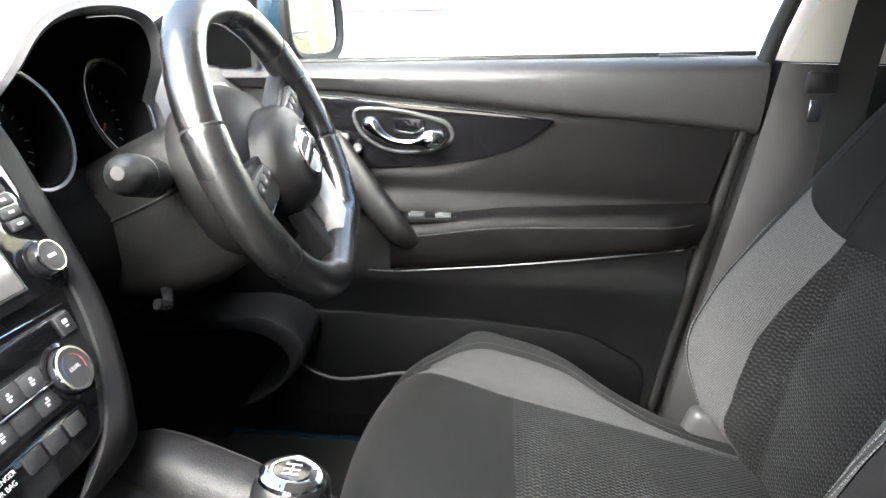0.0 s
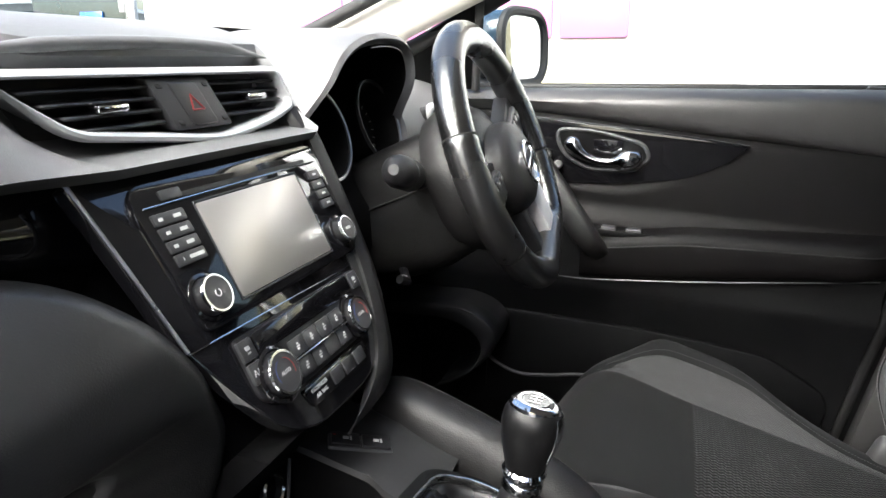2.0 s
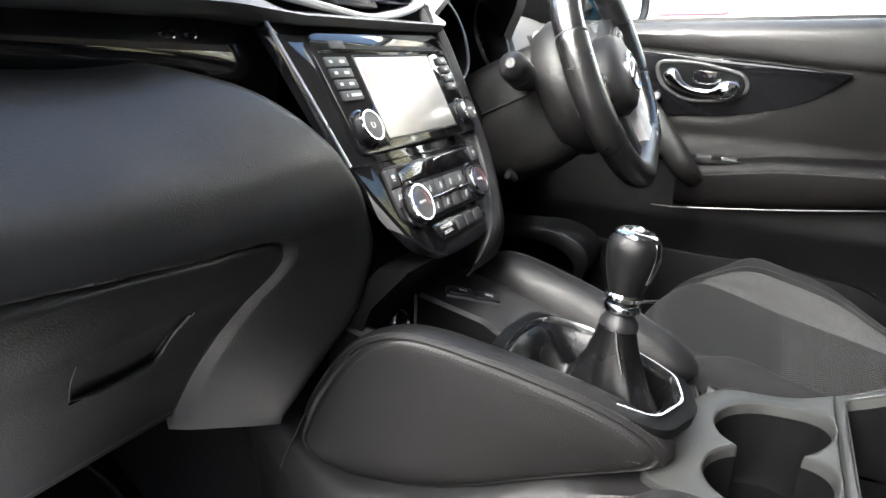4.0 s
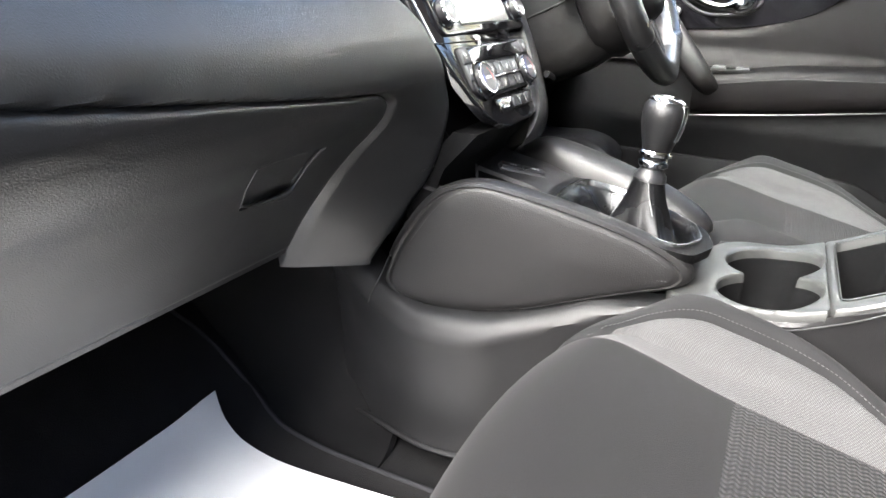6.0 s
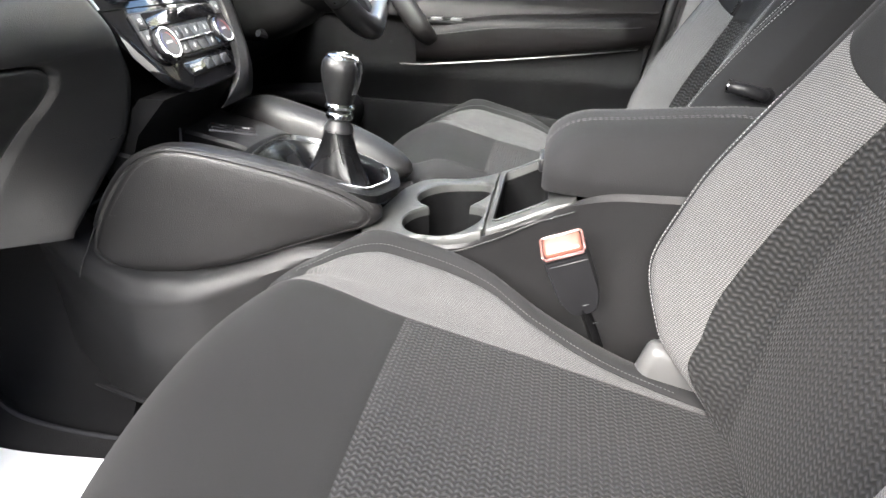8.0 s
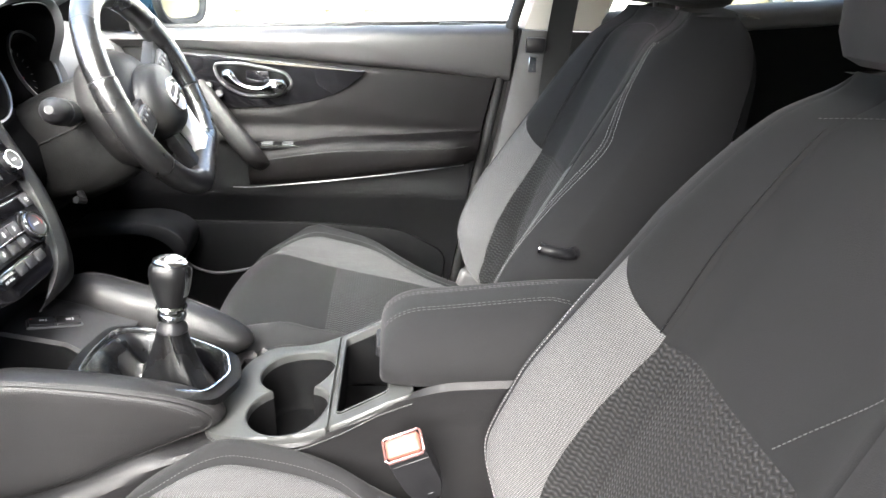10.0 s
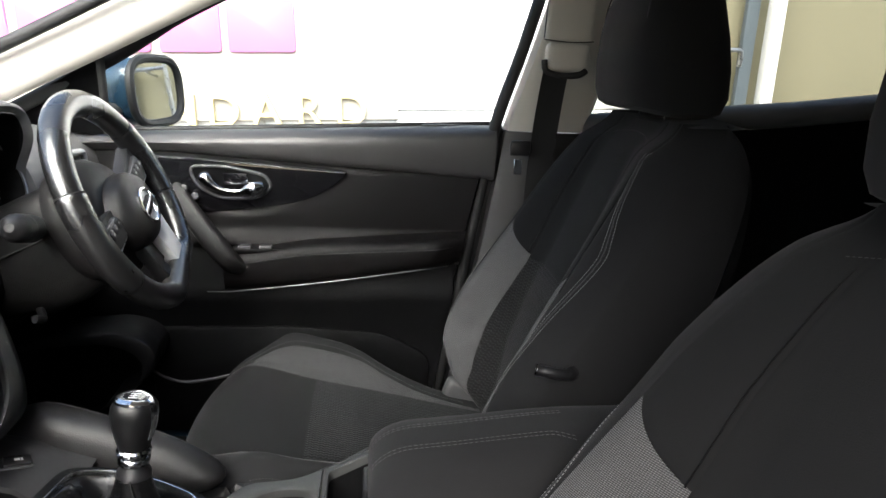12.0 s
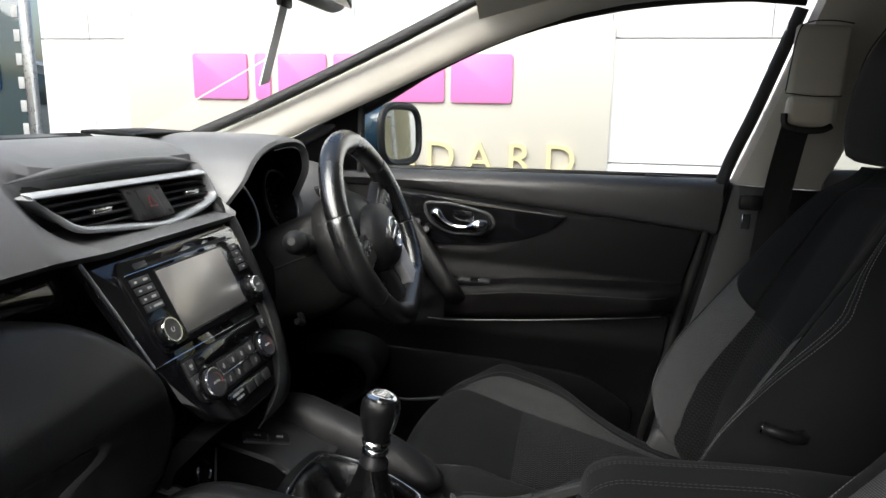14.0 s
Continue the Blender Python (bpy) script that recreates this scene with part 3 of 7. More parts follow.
# rear flanks with their windows, tail and outer skins
for s in (1, -1):
    xs = np.linspace(0.74, 2.0, 12)
    P = [[(x, s * 0.74, z) for z in np.linspace(0.4, 1.135 + 0.10 * (x - 0.74), 8)] for x in xs]
    part("rear_door_trim", slab(P, (0, 0.05 * s, 0)), HARD, shell, "black rear door trim")
    part("rear_waist_rail", tube([(0.72, s * 0.73, 1.125), (1.2, s * 0.73, 1.165), (2.0, s * 0.71, 1.26)], 0.028, 12), DASH, shell)
    g = part("rear_window", slab([[(x, s * (0.76 - 0.10 * k), 1.12 + 0.10 * (x - 0.7) + k * 0.36) for k in (0, 0.5, 1)] for x in (0.72, 1.2, 1.9)], (0, 0.004, 0)), TINT, shell, "tinted rear side glass")
    part("sill", rbox(0.2, s * 0.80, 0.36, 2.6, 0.12, 0.14, 0.03, 3), BODYPAINT, shell, "dark blue painted sill")
    part("rear_pillar", tube([(1.55, s * 0.70, 1.18), (1.75, s * 0.64, 1.40), (1.85, s * 0.58, 1.47)], 0.07, 12), BEIGEPLASTIC, shell)
part("tail", rbox(2.15, 0, 0.85, 0.1, 1.5, 0.9, 0.04), HARD, shell)
for s in (1, -1):
    part("kick_panel", rbox(-0.66, s * 0.735, 0.72, 0.62, 0.03, 0.78, 0.01), CARPET, shell, "black carpeted kick panel")
part("bulkhead", rbox(-0.98, 0, 0.75, 0.08, 1.5, 0.75, 0.02), CARPET, shell)
bonnet_p = [[(x, y, z - 0.05 * (abs(y) / 0.75) ** 2) for y in np.linspace(-0.75, 0.75, 13)] for x, z in ((-0.86, 1.085), (-1.1, 1.06), (-1.5, 0.98), (-1.9, 0.85), (-2.05, 0.72))]
part("bonnet", slab(bonnet_p, (0, 0, -0.03)), BODYPAINT, shell, "dark blue painted bonnet")
part("front_wall", rbox(-2.0, 0, 0.5, 0.12, 1.5, 0.55, 0.05, 3), BODYPAINT, shell)
for s in (1, -1):
    part("wing", slab([[(x, s * 0.75, z) for z in (0.25, z1)] for x, z1 in ((-2.0, 0.7), (-1.5, 0.93), (-1.1, 1.0), (-0.5, 1.05))], (0, 0.05 * s, 0)), BODYPAINT, shell)
gl = part("windscreen", slab([[(x, y * (1 - 0.08 * k), z) for y in np.linspace(-0.66, 0.66, 7)] for k, (x, z) in enumerate(((-0.84, 1.10), (-0.40, 1.33), (0.08, 1.53)))], (0, 0, 0.005)), GLASS, shell, "clear windscreen glass")
gl.visible_shadow = False
part("wiper_cowl", rbox(-0.88, 0, 1.085, 0.14, 1.4, 0.03, 0.01), RUBBER, shell)
# painted roof, rear skins, rear window and road wheels
P = [[(x, y, z + 0.064 - 0.10 * (abs(y) / 0.62) ** 3) for y in np.linspace(-0.64, 0.64, 17)] for x, z in zip(np.linspace(0.0, 2.1, 24), pchip(np.linspace(0.0, 2.1, 24), [0.0, 0.3, 0.8, 1.5, 2.1], [1.49, 1.555, 1.575, 1.55, 1.47]))]
part("roof_skin", slab(P, (0, 0, 0.01)), BODYPAINT, shell, "dark blue painted roof")
for s in (1, -1):
    part("rear_skin", slab([[(x, s * y, z + 0.10 * max(0.0, x - 0.6) * (z > 1.0)) for x in np.linspace(0.56, 2.16, 10)] for y, z in ((0.80, 1.11), (0.835, 1.0), (0.855, 0.8), (0.845, 0.5), (0.82, 0.34))], (0, 0.012 * s, 0)), BODYPAINT, shell, "dark blue painted rear door and wing")
    for x in (-1.28, 1.42):
        m = Matrix.Translation((x, s * 0.775, 0.33)) @ pose(0, 0, 0, -90 * s, 0, 0)
        tyre = part("tyre", lathe([(0.22, -0.10), (0.315, -0.10), (0.33, -0.08), (0.33, 0.08), (0.315, 0.10), (0.225, 0.105)], 48, m), RUBBER, shell, "black tyre")
        part("rim", lathe([(0.222, -0.06), (0.222, 0.098), (0.205, 0.10), (0.19, 0.07), (0.06, 0.085), (0.0005, 0.085)], 40, m), SATIN, tyre, "silver alloy rim")
        part("spoke", joined(*[rbox(0.125, 0, 0.09, 0.16, 0.035, 0.02, 0.006, 2, m @ pose(0, 0, 0, 0, 0, 72 * k)) for k in range(5)]), SATIN, tyre)
g = part("rear_screen", slab([[(2.02, y, 1.46) for y in (-0.55, 0, 0.55)], [(2.20, y, 1.16) for y in (-0.62, 0, 0.62)]], (0.005, 0, 0)), TINT, shell, "tinted rear window")
part("tailgate", slab([[(2.21, y, 1.16) for y in (-0.74, 0, 0.74)], [(2.26, y, 0.95) for y in (-0.78, 0, 0.78)], [(2.26, y, 0.42) for y in (-0.78, 0, 0.78)]], (0.012, 0, 0)), BODYPAINT, shell, "dark blue painted tailgate")
# rear bench
bench = thing("rear_bench", "black cloth rear bench seat behind the front seats", "rear seat", at=(1.35, CY, 0.39))
part("seat", rbox(0.0, 0, 0.17, 0.5, 1.3, 0.2, 0.06, 4), BOLSTER, bench)
part("backrest", rbox(0.32, 0, 0.45, 0.16, 1.3, 0.62, 0.07, 4, pose(0, 0, 0, 0, 8, 0)), BOLSTER, bench)

# ---- dashboard ----
dash = thing("dashboard", "charcoal soft-touch dashboard with gloss black band and silver vents", "dashboard")
COLS = {
    "side": [(-0.80, 1.10), (-0.62, 1.15), (-0.46, 1.166), (-0.38, 1.165), (-0.325, 1.147), (-0.287, 1.114), (-0.264, 1.086), (-0.254, 1.073), (-0.262, 1.063), (-0.31, 1.057)],
    "vent": [(-0.80, 1.10), (-0.62, 1.15), (-0.46, 1.168), (-0.38, 1.168), (-0.322, 1.148), (-0.336, 1.125), (-0.336, 1.078), (-0.256, 1.066), (-0.264, 1.057), (-0.31, 1.052)],
    "end": [(-0.80, 1.10), (-0.62, 1.15), (-0.46, 1.167), (-0.38, 1.167), (-0.325, 1.148), (-0.304, 1.122), (-0.292, 1.098), (-0.270, 1.078), (-0.258, 1.065), (-0.31, 1.054)],
    "hood": [(-0.80, 1.10), (-0.62, 1.15), (-0.52, 1.160), (-0.48, 1.155), (-0.455, 1.14), (-0.44, 1.10), (-0.43, 1.06), (-0.42, 1.03), (-0.40, 1.00), (-0.42, 0.98)],
    "door": [(-0.80, 1.07), (-0.62, 1.10), (-0.46, 1.105), (-0.38, 1.10), (-0.335, 1.09), (-0.31, 1.075), (-0.295, 1.06), (-0.285, 1.04), (-0.28, 1.01), (-0.29, 0.97)],
}
keys = [(-0.70, "side"), (-0.155, "side"), (-0.075, "vent"), (0.199, "vent"), (0.207, "end"), (0.290, "hood"), (0.47, "hood"), (0.52, "door"), (0.80, "door")]
ky = np.array([k for k, _ in keys])
prof = np.array([crv(COLS[c], 44) for _, c in keys])
P = []
for y in np.unique(np.r_[np.linspace(-0.70, 0.80, 90), np.linspace(-0.16, -0.06, 12), np.linspace(0.185, 0.29, 36), np.linspace(0.46, 0.53, 10)]):
    q = np.array([[np.interp(y, ky, prof[:, j, k]) for k in (0, 1)] for j in range(44)])
    P.append([(x, y, z) for x, z in q])
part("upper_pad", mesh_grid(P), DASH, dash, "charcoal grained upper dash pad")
# raised pad rim over the middle vent
part("vent_brow", tube(crv([(-0.326, -0.135, 1.140), (-0.323, -0.06, 1.147), (-0.319, 0.03, 1.150), (-0.316, 0.12, 1.148), (-0.316, 0.20, 1.138)], 30), list(np.interp(np.linspace(0, 1, 30), [0, 0.2, 0.8, 1], [0.0008, 0.0055, 0.0055, 0.0008])), 10), DASH, dash)
# speaker strip and demister slot on the dash top
part("dash_top_speaker", rbox(-0.50, 0.33, 1.168, 0.10, 0.16, 0.006, 0.003), HARD, dash, "dark perforated cover")
part("demister_slot", rbox(-0.60, -0.05, 1.156, 0.05, 0.62, 0.008, 0.004), SMOOTH, dash)

# middle vent
vent = part("centre_vent", rbox(-0.345, 0.045, 1.105, 0.02, 0.33, 0.06, 0.006), RUBBER, dash)
ol = rounded([(-0.128, 1.1245), (0.188, 1.1235), (0.203, 1.094), (0.160, 1.0825), (0.09, 1.0715), (-0.072, 1.089)], [0.004, 0.006, 0.010, 0.03, 0.05, 0.016], 6)
def vent_x(y, z):
    return -0.300 + 0.006 * sstep(0.10, 0.205, y) + 0.30 * (1.105 - z)
def vent_band(grow, lift):
    """Outline of the vent opening grown outwards, most below and at its driver's end."""
    c = np.array((0.05, 1.105))
    out = []
    for y, z in ol:
        low, end = float(sstep(1.11, 1.085, z)), max(float(sstep(0.14, 0.2, y)), float(sstep(-0.06, -0.10, y)) * float(sstep(1.13, 1.12, z)))
        g = grow * (0.38 + 0.12 * max(low, 0.7 * end))
        n = np.array((0.35 * (y - c[0]) / 0.16, (z - c[1]) / 0.026))
        n /= np.linalg.norm(n)
        q = np.array((y, z)) + g * n
        out.append((vent_x(*q) + lift, q[0], q[1]))
    return out


part("vent_frame", mesh_grid([vent_band(g, h) for g, h in ((0.0, -0.030), (0.0, 0.0), (0.002, 0.0035), (0.006, 0.0045), (0.012, 0.0035), (0.0155, 0.001), (0.0165, -0.006))], cv=True), SILVER, vent, "satin silver vent frame")
for k in range(4):
    z = 1.1155 - 0.0092 * k
    y0 = -0.105 + 0.014 * k
    part("slat", rbox(-0.314 + 0.003 * k, (y0 + 0.02) / 2, z, 0.022, 0.02 - y0, 0.0028, 0.0012, 1), SMOOTH, vent)
    part("slat", rbox(-0.314 + 0.003 * k, 0.143, z, 0.022, 0.108, 0.0028, 0.0012, 1), SMOOTH, vent)
for y in (-0.035, 0.15):
    part("vane_tab", rbox(-0.299, y, 1.1025, 0.012, 0.03, 0.0062, 0.002), CHROME, vent, "chrome vane tab")
HZ = Matrix(((1, 0, -0.3, 0), (0, 1, -0.5, 0), (0, 0, 1, 0), (0, 0, 0, 1)))
HZ = Matrix.Translation((-0.296, 0.056, 1.101)) @ HZ
hz = part("hazard_panel", rbox(-0.012, 0, 0, 0.024, 0.076, 0.044, 0.004, 2, HZ), TRIMGREY, vent, "grey hazard switch panel")
part("hazard_button", rbox(-0.0005, 0, 0, 0.005, 0.034, 0.036, 0.002, 2, HZ), BUTTON, hz)
tri = [(0.0085 * math.sin(a), -0.001 + 0.0085 * math.cos(a)) for a in (0, 2.094, 4.189)]
tri = [tuple(np.add(np.multiply(tri[i], 1 - t), np.multiply(tri[(i + 1) % 3], t))) for i in range(3) for t in (0, 0.03, 0.5, 0.97)]
part("hazard_mark", tube([HZ @ Vector((0.0022, y, z)) for y, z in tri], 0.0009, 6, closed=True), DIMRED, hz)
for sy in (-1, 1):
    for sz in (-1, 1):
        part("screw_dot", rbox(-0.0005, sy * 0.029, sz * 0.015, 0.003, 0.007, 0.004, 0.001, 1, HZ), RUBBER, hz)

# gloss band below the pad, on the passenger's side
P = []
for y in np.linspace(-0.70, -0.085, 40):
    zb = pchip(y, [-0.70, -0.40, -0.275, -0.16, -0.085], [1.045, 1.042, 1.030, 1.012, 0.985])
    P.append([(-0.296 + 0.02 * math.sin(math.pi * t), y, 1.062 + (zb - 0.02 - 1.062) * t) for t in np.linspace(0, 1, 9)])
part("gloss_band", slab(P, (-0.02, 0, 0)), PIANO, dash, "gloss black trim band")
part("band_crest", joined(rbox(-0.281, -0.20, 1.047, 0.004, 0.016, 0.006, 0.0015, 1), rbox(-0.281, -0.178, 1.047, 0.004, 0.012, 0.006, 0.0015, 1)), PIANO, dash)


# the bulged lower dash before the passenger, with its glovebox
def bulge_edge(z):
    return pchip(z, [0.60, 0.70, 0.75, 0.80, 0.84, 0.87, 0.90, 0.92, 0.95, 0.98, 1.008, 1.03], [-0.12, -0.09, -0.068, -0.045, -0.042, -0.045, -0.056, -0.064, -0.082, -0.107, -0.146, -0.220])


def bulge_x(z):
    return pchip(z, [0.60, 0.69, 0.725, 0.78, 0.835, 0.867, 0.90, 0.92, 0.95, 0.985, 1.008, 1.022, 1.034, 1.042], [-0.42, -0.345, -0.325, -0.288, -0.25, -0.222, -0.200, -0.193, -0.197, -0.217, -0.236, -0.251, -0.270, -0.29])


def door_edge(z):
    """Side edge of the glovebox door, rounding into its rising top edge."""
    if z > 0.9075:
        return -0.245 - (z - 0.9075) / 0.105
    return float(pchip(z, [0.70, 0.73, 0.77, 0.80, 0.83, 0.855, 0.872, 0.886, 0.897, 0.904, 0.9075], [-0.172, -0.177, -0.180, -0.176, -0.166, -0.158, -0.157, -0.164, -0.180, -0.205, -0.245]))


def door_top(y):
    return 0.9075 + 0.105 * max(0.0, -0.245 - y)


P = []
zs = np.unique(np.r_[np.linspace(0.686, 1.042, 72), np.linspace(0.885, 0.93, 24)])
for z in zs:
    e = float(bulge_edge(z))
    de = door_edge(min(z, 0.9075))
    hx = float(pchip(z, [0.69, 0.75, 0.80, 0.84, 0.88, 0.92, 0.95], [-0.262, -0.232, -0.208, -0.196, -0.189, -0.190, -0.197]))
    row = []
    for y in np.unique(np.r_[-0.70, np.linspace(-0.66, -0.30, 26), np.linspace(-0.29, e, 60), de - 0.001, de + 0.001, de + 0.010])[:88]:
        y = min(float(y), e)
        x = float(bulge_x(z + (0.015 * sstep(-0.14, -0.30, y) - 0.022 * sstep(-0.35, -0.7, y)) * sstep(0.93, 1.0, z)))
        if z < 0.95:
            x += (hx - x) * min(1.0, max(0.0, (y - de) / max(0.04, e - 0.015 - de)))
        d = e - y
        x -= 0.024 * (1 - min(1, d / 0.026)) ** 2
        side = float(sstep(-0.011, 0.0, de - y)) if z < 0.9075 else float(door_edge(z) > y)
        over = float(sstep(-0.002, 0.005, door_top(y) - z))
        row.append((x - (0.006 + 0.007 * float(sstep(0.875, 0.90, z))) * side * over, y, z if y > de else max(z, 0.706)))
    P.append(row)
n = min(len(r) for r in P)
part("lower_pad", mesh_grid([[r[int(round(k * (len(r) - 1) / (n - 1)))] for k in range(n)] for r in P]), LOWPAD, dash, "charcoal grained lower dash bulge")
P = []
for z in np.r_[np.linspace(0.714, 0.80, 26), np.linspace(0.802, 0.90, 96), np.linspace(0.9015, 0.95, 30)]:
    z = float(z)
    e = door_edge(z) - 0.0022
    row = []
    for y in np.r_[np.linspace(-0.69, -0.36, 20), np.linspace(-0.355, -0.205, 150), np.linspace(-0.203, -0.15, 26)]:
        y = min(float(y), e)
        ru = min(1.0, (e - y) / 0.012) if z < 0.9075 else 1.0
        rt = min(1.0, max(0.0, min(door_top(y) - z - 0.002, z - 0.714)) / 0.006)
        x = float(bulge_x(z)) - 0.0025 * (1 - ru) ** 2 - 0.006 * (1 - rt) ** 2 - 0.0005
        # pull recess: a tilted flap whose foot lies deepest
        up = min(1.0, max(0.0, (z - 0.812) / 0.046))
        a, b = abs(y + 0.284 + 0.0035 * up) / (0.034 + 0.0115 * up), (z - 0.835) / 0.023
        if a < 1.1 and abs(b) < 1.1:
            x -= (0.0055 + 0.022 * sstep(-0.36, -0.44, b) * (1 - sstep(0.62, 0.8, (y + 0.284) / 0.034))) * (1 - sstep(0.97, 1.02, a)) * (1 - sstep(0.97, 1.02, abs(b)))
        row.append((x, y, z))
    P.append(row)
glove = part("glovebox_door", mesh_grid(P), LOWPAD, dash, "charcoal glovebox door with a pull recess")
hp = [(float(bulge_x(z)) + o, y, z) for y, z, o in ((-0.318, 0.8155, -0.002), (-0.30, 0.8125, 0.001), (-0.27, 0.811, 0.001), (-0.252, 0.8135, 0.0005), (-0.2480, 0.823, -0.001), (-0.2465, 0.842, -0.002), (-0.2425, 0.857, -0.003))]
part("glovebox_pull", tube(crv(hp, 30), [0.0012] * 3 + [0.0018] * 7 + [0.0026, 0.0034, 0.0042, 0.0046, 0.0044, 0.0038, 0.003, 0.0024] + [0.0018] * 12, 10), LOWPAD, glove, "glovebox pull")
part("flap_gap", tube([(float(bulge_x(z)) - 0.0035, y, z) for y, z in ((-0.3325, 0.8575), (-0.287, 0.8585), (-0.2425, 0.8575))], 0.0011, 6), RUBBER, glove)
part("flap_edge", tube([(float(bulge_x(z)) - 0.0016, y, z) for y, z in ((-0.3335, 0.8575), (-0.3265, 0.836), (-0.3195, 0.8155))], 0.0013, 8), LOWPAD, glove)
part("pad_split", tube([(float(pchip(z, [0.69, 0.75, 0.80, 0.84, 0.88], [-0.262, -0.232, -0.208, -0.196, -0.189])) - 0.022 * (1 - min(1, (float(bulge_edge(z)) - y) / 0.03)) ** 2.4 + 0.0004, y, z) for y, z in ((-0.10, 0.8075), (-0.08, 0.806), (-0.065, 0.805), (-0.05, 0.804))], 0.0008, 6), RUBBER, dash)
part("dash_core", rbox(-0.60, CY, 0.90, 0.42, 1.44, 0.30, 0.03), HARD, dash)
part("under_dash", slab([[(-0.345, y, 0.712), (-0.44, y, 0.715), (-0.60, y, 0.76)] for y in (-0.70, -0.40, -0.10)], (0, 0, 0.03)), CARPET, dash)

# ---- middle stack: leaning fascia ----
FM = Matrix(((0, -0.485, 0.875, -0.23), (1, 0, 0, 0.06), (0, 0.875, 0.485, 0.992), (0, 0, 0, 1)))
stack = part("centre_fascia", prism(rounded([(-0.172, 0.078), (0.138, 0.080), (0.128, -0.03), (0.108, -0.11), (0.085, -0.150), (0.045, -0.168), (-0.05, -0.168), (-0.092, -0.150), (-0.118, -0.11), (-0.146, -0.058)], [0.004, 0.012, 0.05, 0.05, 0.04, 0.03, 0.03, 0.04, 0.04, 0.05], 5), -0.012, 0.0, 0.003, FM), PIANO, dash, "gloss black centre stack")
part("radio_case", joined(prism([(-0.155, 0.07), (0.13, 0.07), (0.1, -0.17), (-0.1, -0.17)], -0.2, -0.05, 0, FM)), HARD, dash)
part("edge_strip", tube([FM @ Vector(p) for p in ((-0.171, 0.077, 0.001), (-0.158, 0.01, 0.0015), (-0.1455, -0.057, 0.001))], 0.0017, 8), SATIN, stack)
part("seam_line", joined(tube([FM @ Vector(p) for p in ((-0.1455, -0.0585, 0.0004), (0.1, -0.064, 0.0004))], 0.0007, 6)), CHROME, stack)
head = part("head_unit", prism(rounded([(-0.134, 0.066), (0.130, 0.068), (0.124, -0.052), (-0.124, -0.052)], [0.02, 0.02, 0.014, 0.014], 6), 0.0, 0.005, 0.0015, FM), PIANO, stack, "gloss black radio unit")
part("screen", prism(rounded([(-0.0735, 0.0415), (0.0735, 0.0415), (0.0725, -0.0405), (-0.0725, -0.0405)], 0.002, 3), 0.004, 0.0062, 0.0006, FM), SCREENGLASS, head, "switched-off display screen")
part("screen_rim", tube([FM @ Vector(p) for p in ((-0.075, 0.043, 0.0055), (0.075, 0.043, 0.0055), (0.074, -0.042, 0.0055), (-0.074, -0.042, 0.0055))], 0.0009, 6, closed=True), TRIMGREY, head)
part("disc_slot", prism(rounded([(-0.09, 0.0535), (0.10, 0.0535), (0.10, 0.0495), (-0.09, 0.0495)], 0.001, 2), 0.004, 0.0056, 0, FM), RUBBER, head)
part("slot_lip", tube([FM @ Vector(p) for p in ((-0.125, 0.0475, 0.0055), (0.115, 0.0485, 0.0055))], 0.0008, 6), CHROME, head)
part("eject_button", prism(rounded([(-0.105, 0.058), (-0.082, 0.058), (-0.082, 0.050), (-0.105, 0.050)], 0.002, 3), 0.004, 0.0066, 0.0005, FM), BUTTON, head)
for k in range(4):
    y = 0.037 - 0.0108 * k
    b = part("radio_button", prism(rounded([(-0.123 + 0.001 * k, y + 0.0047), (-0.0895 + 0.0004 * k, y + 0.0047), (-0.089 + 0.0004 * k, y - 0.0047), (-0.1225 + 0.001 * k, y - 0.0047)], 0.001, 2), 0.0045, 0.0072, 0.0006, FM), BUTTON, head)
    part("print", joined(rbox(-0.116 + 0.001 * k, y, 0.0073, 0.0045 if k < 3 else 0.001, 0.0026, 0.0004, 0.0001, 1, FM), rbox(-0.0985, y, 0.0073, 0.008 if k < 3 else 0.016, 0.0028, 0.0004, 0.0001, 1, FM)), MARK, b)
    y = 0.0355 - 0.0105 * k
    b = part("radio_button", prism(rounded([(0.094 + 0.0005 * k, y + 0.0044), (0.114 + 0.0005 * k, y + 0.0044), (0.1145 + 0.0005 * k, y - 0.0044), (0.0945 + 0.0005 * k, y - 0.0044)], 0.001, 2), 0.0045, 0.0072, 0.0006, FM), BUTTON, head)
    part("print", joined(rbox(0.1045 + 0.0005 * k, y, 0.0073, 0.006, 0.0022, 0.0004, 0.0001, 1, FM)), MARK, b)


def knob(name, x, y, r, h, parent, face_mark, ring_mat=CHROME):
    m = FM @ Matrix.Translation((x, y, 0.004))
    k = part(name, lathe([(r * 1.0, 0), (r, h * 0.55), (r * 0.98, h * 0.75), (r * 0.9, h * 0.8), (0.0005, h * 0.8)], 32, m), SMOOTH, parent, "knurled rotary knob")
    part("knob_ring", lathe([(r * 0.88, h * 0.74), (r * 1.0, h * 0.76), (r * 0.98, h * 0.98), (r * 0.88, h * 0.98)], 32, m), ring_mat, k, "chrome ring")
    part("knob_face", lathe([(r * 0.88, h * 0.8), (r * 0.87, h * 0.93), (0.0004, h * 0.95)], 28, m), BUTTON, k)
    part("knob_collar", lathe([(r * 1.28, 0), (r * 1.26, 0.002), (r * 1.1, 0.003), (r * 1.08, 0)], 32, m), PIANO, k)
    face_mark(k, m, r, h)
    return k


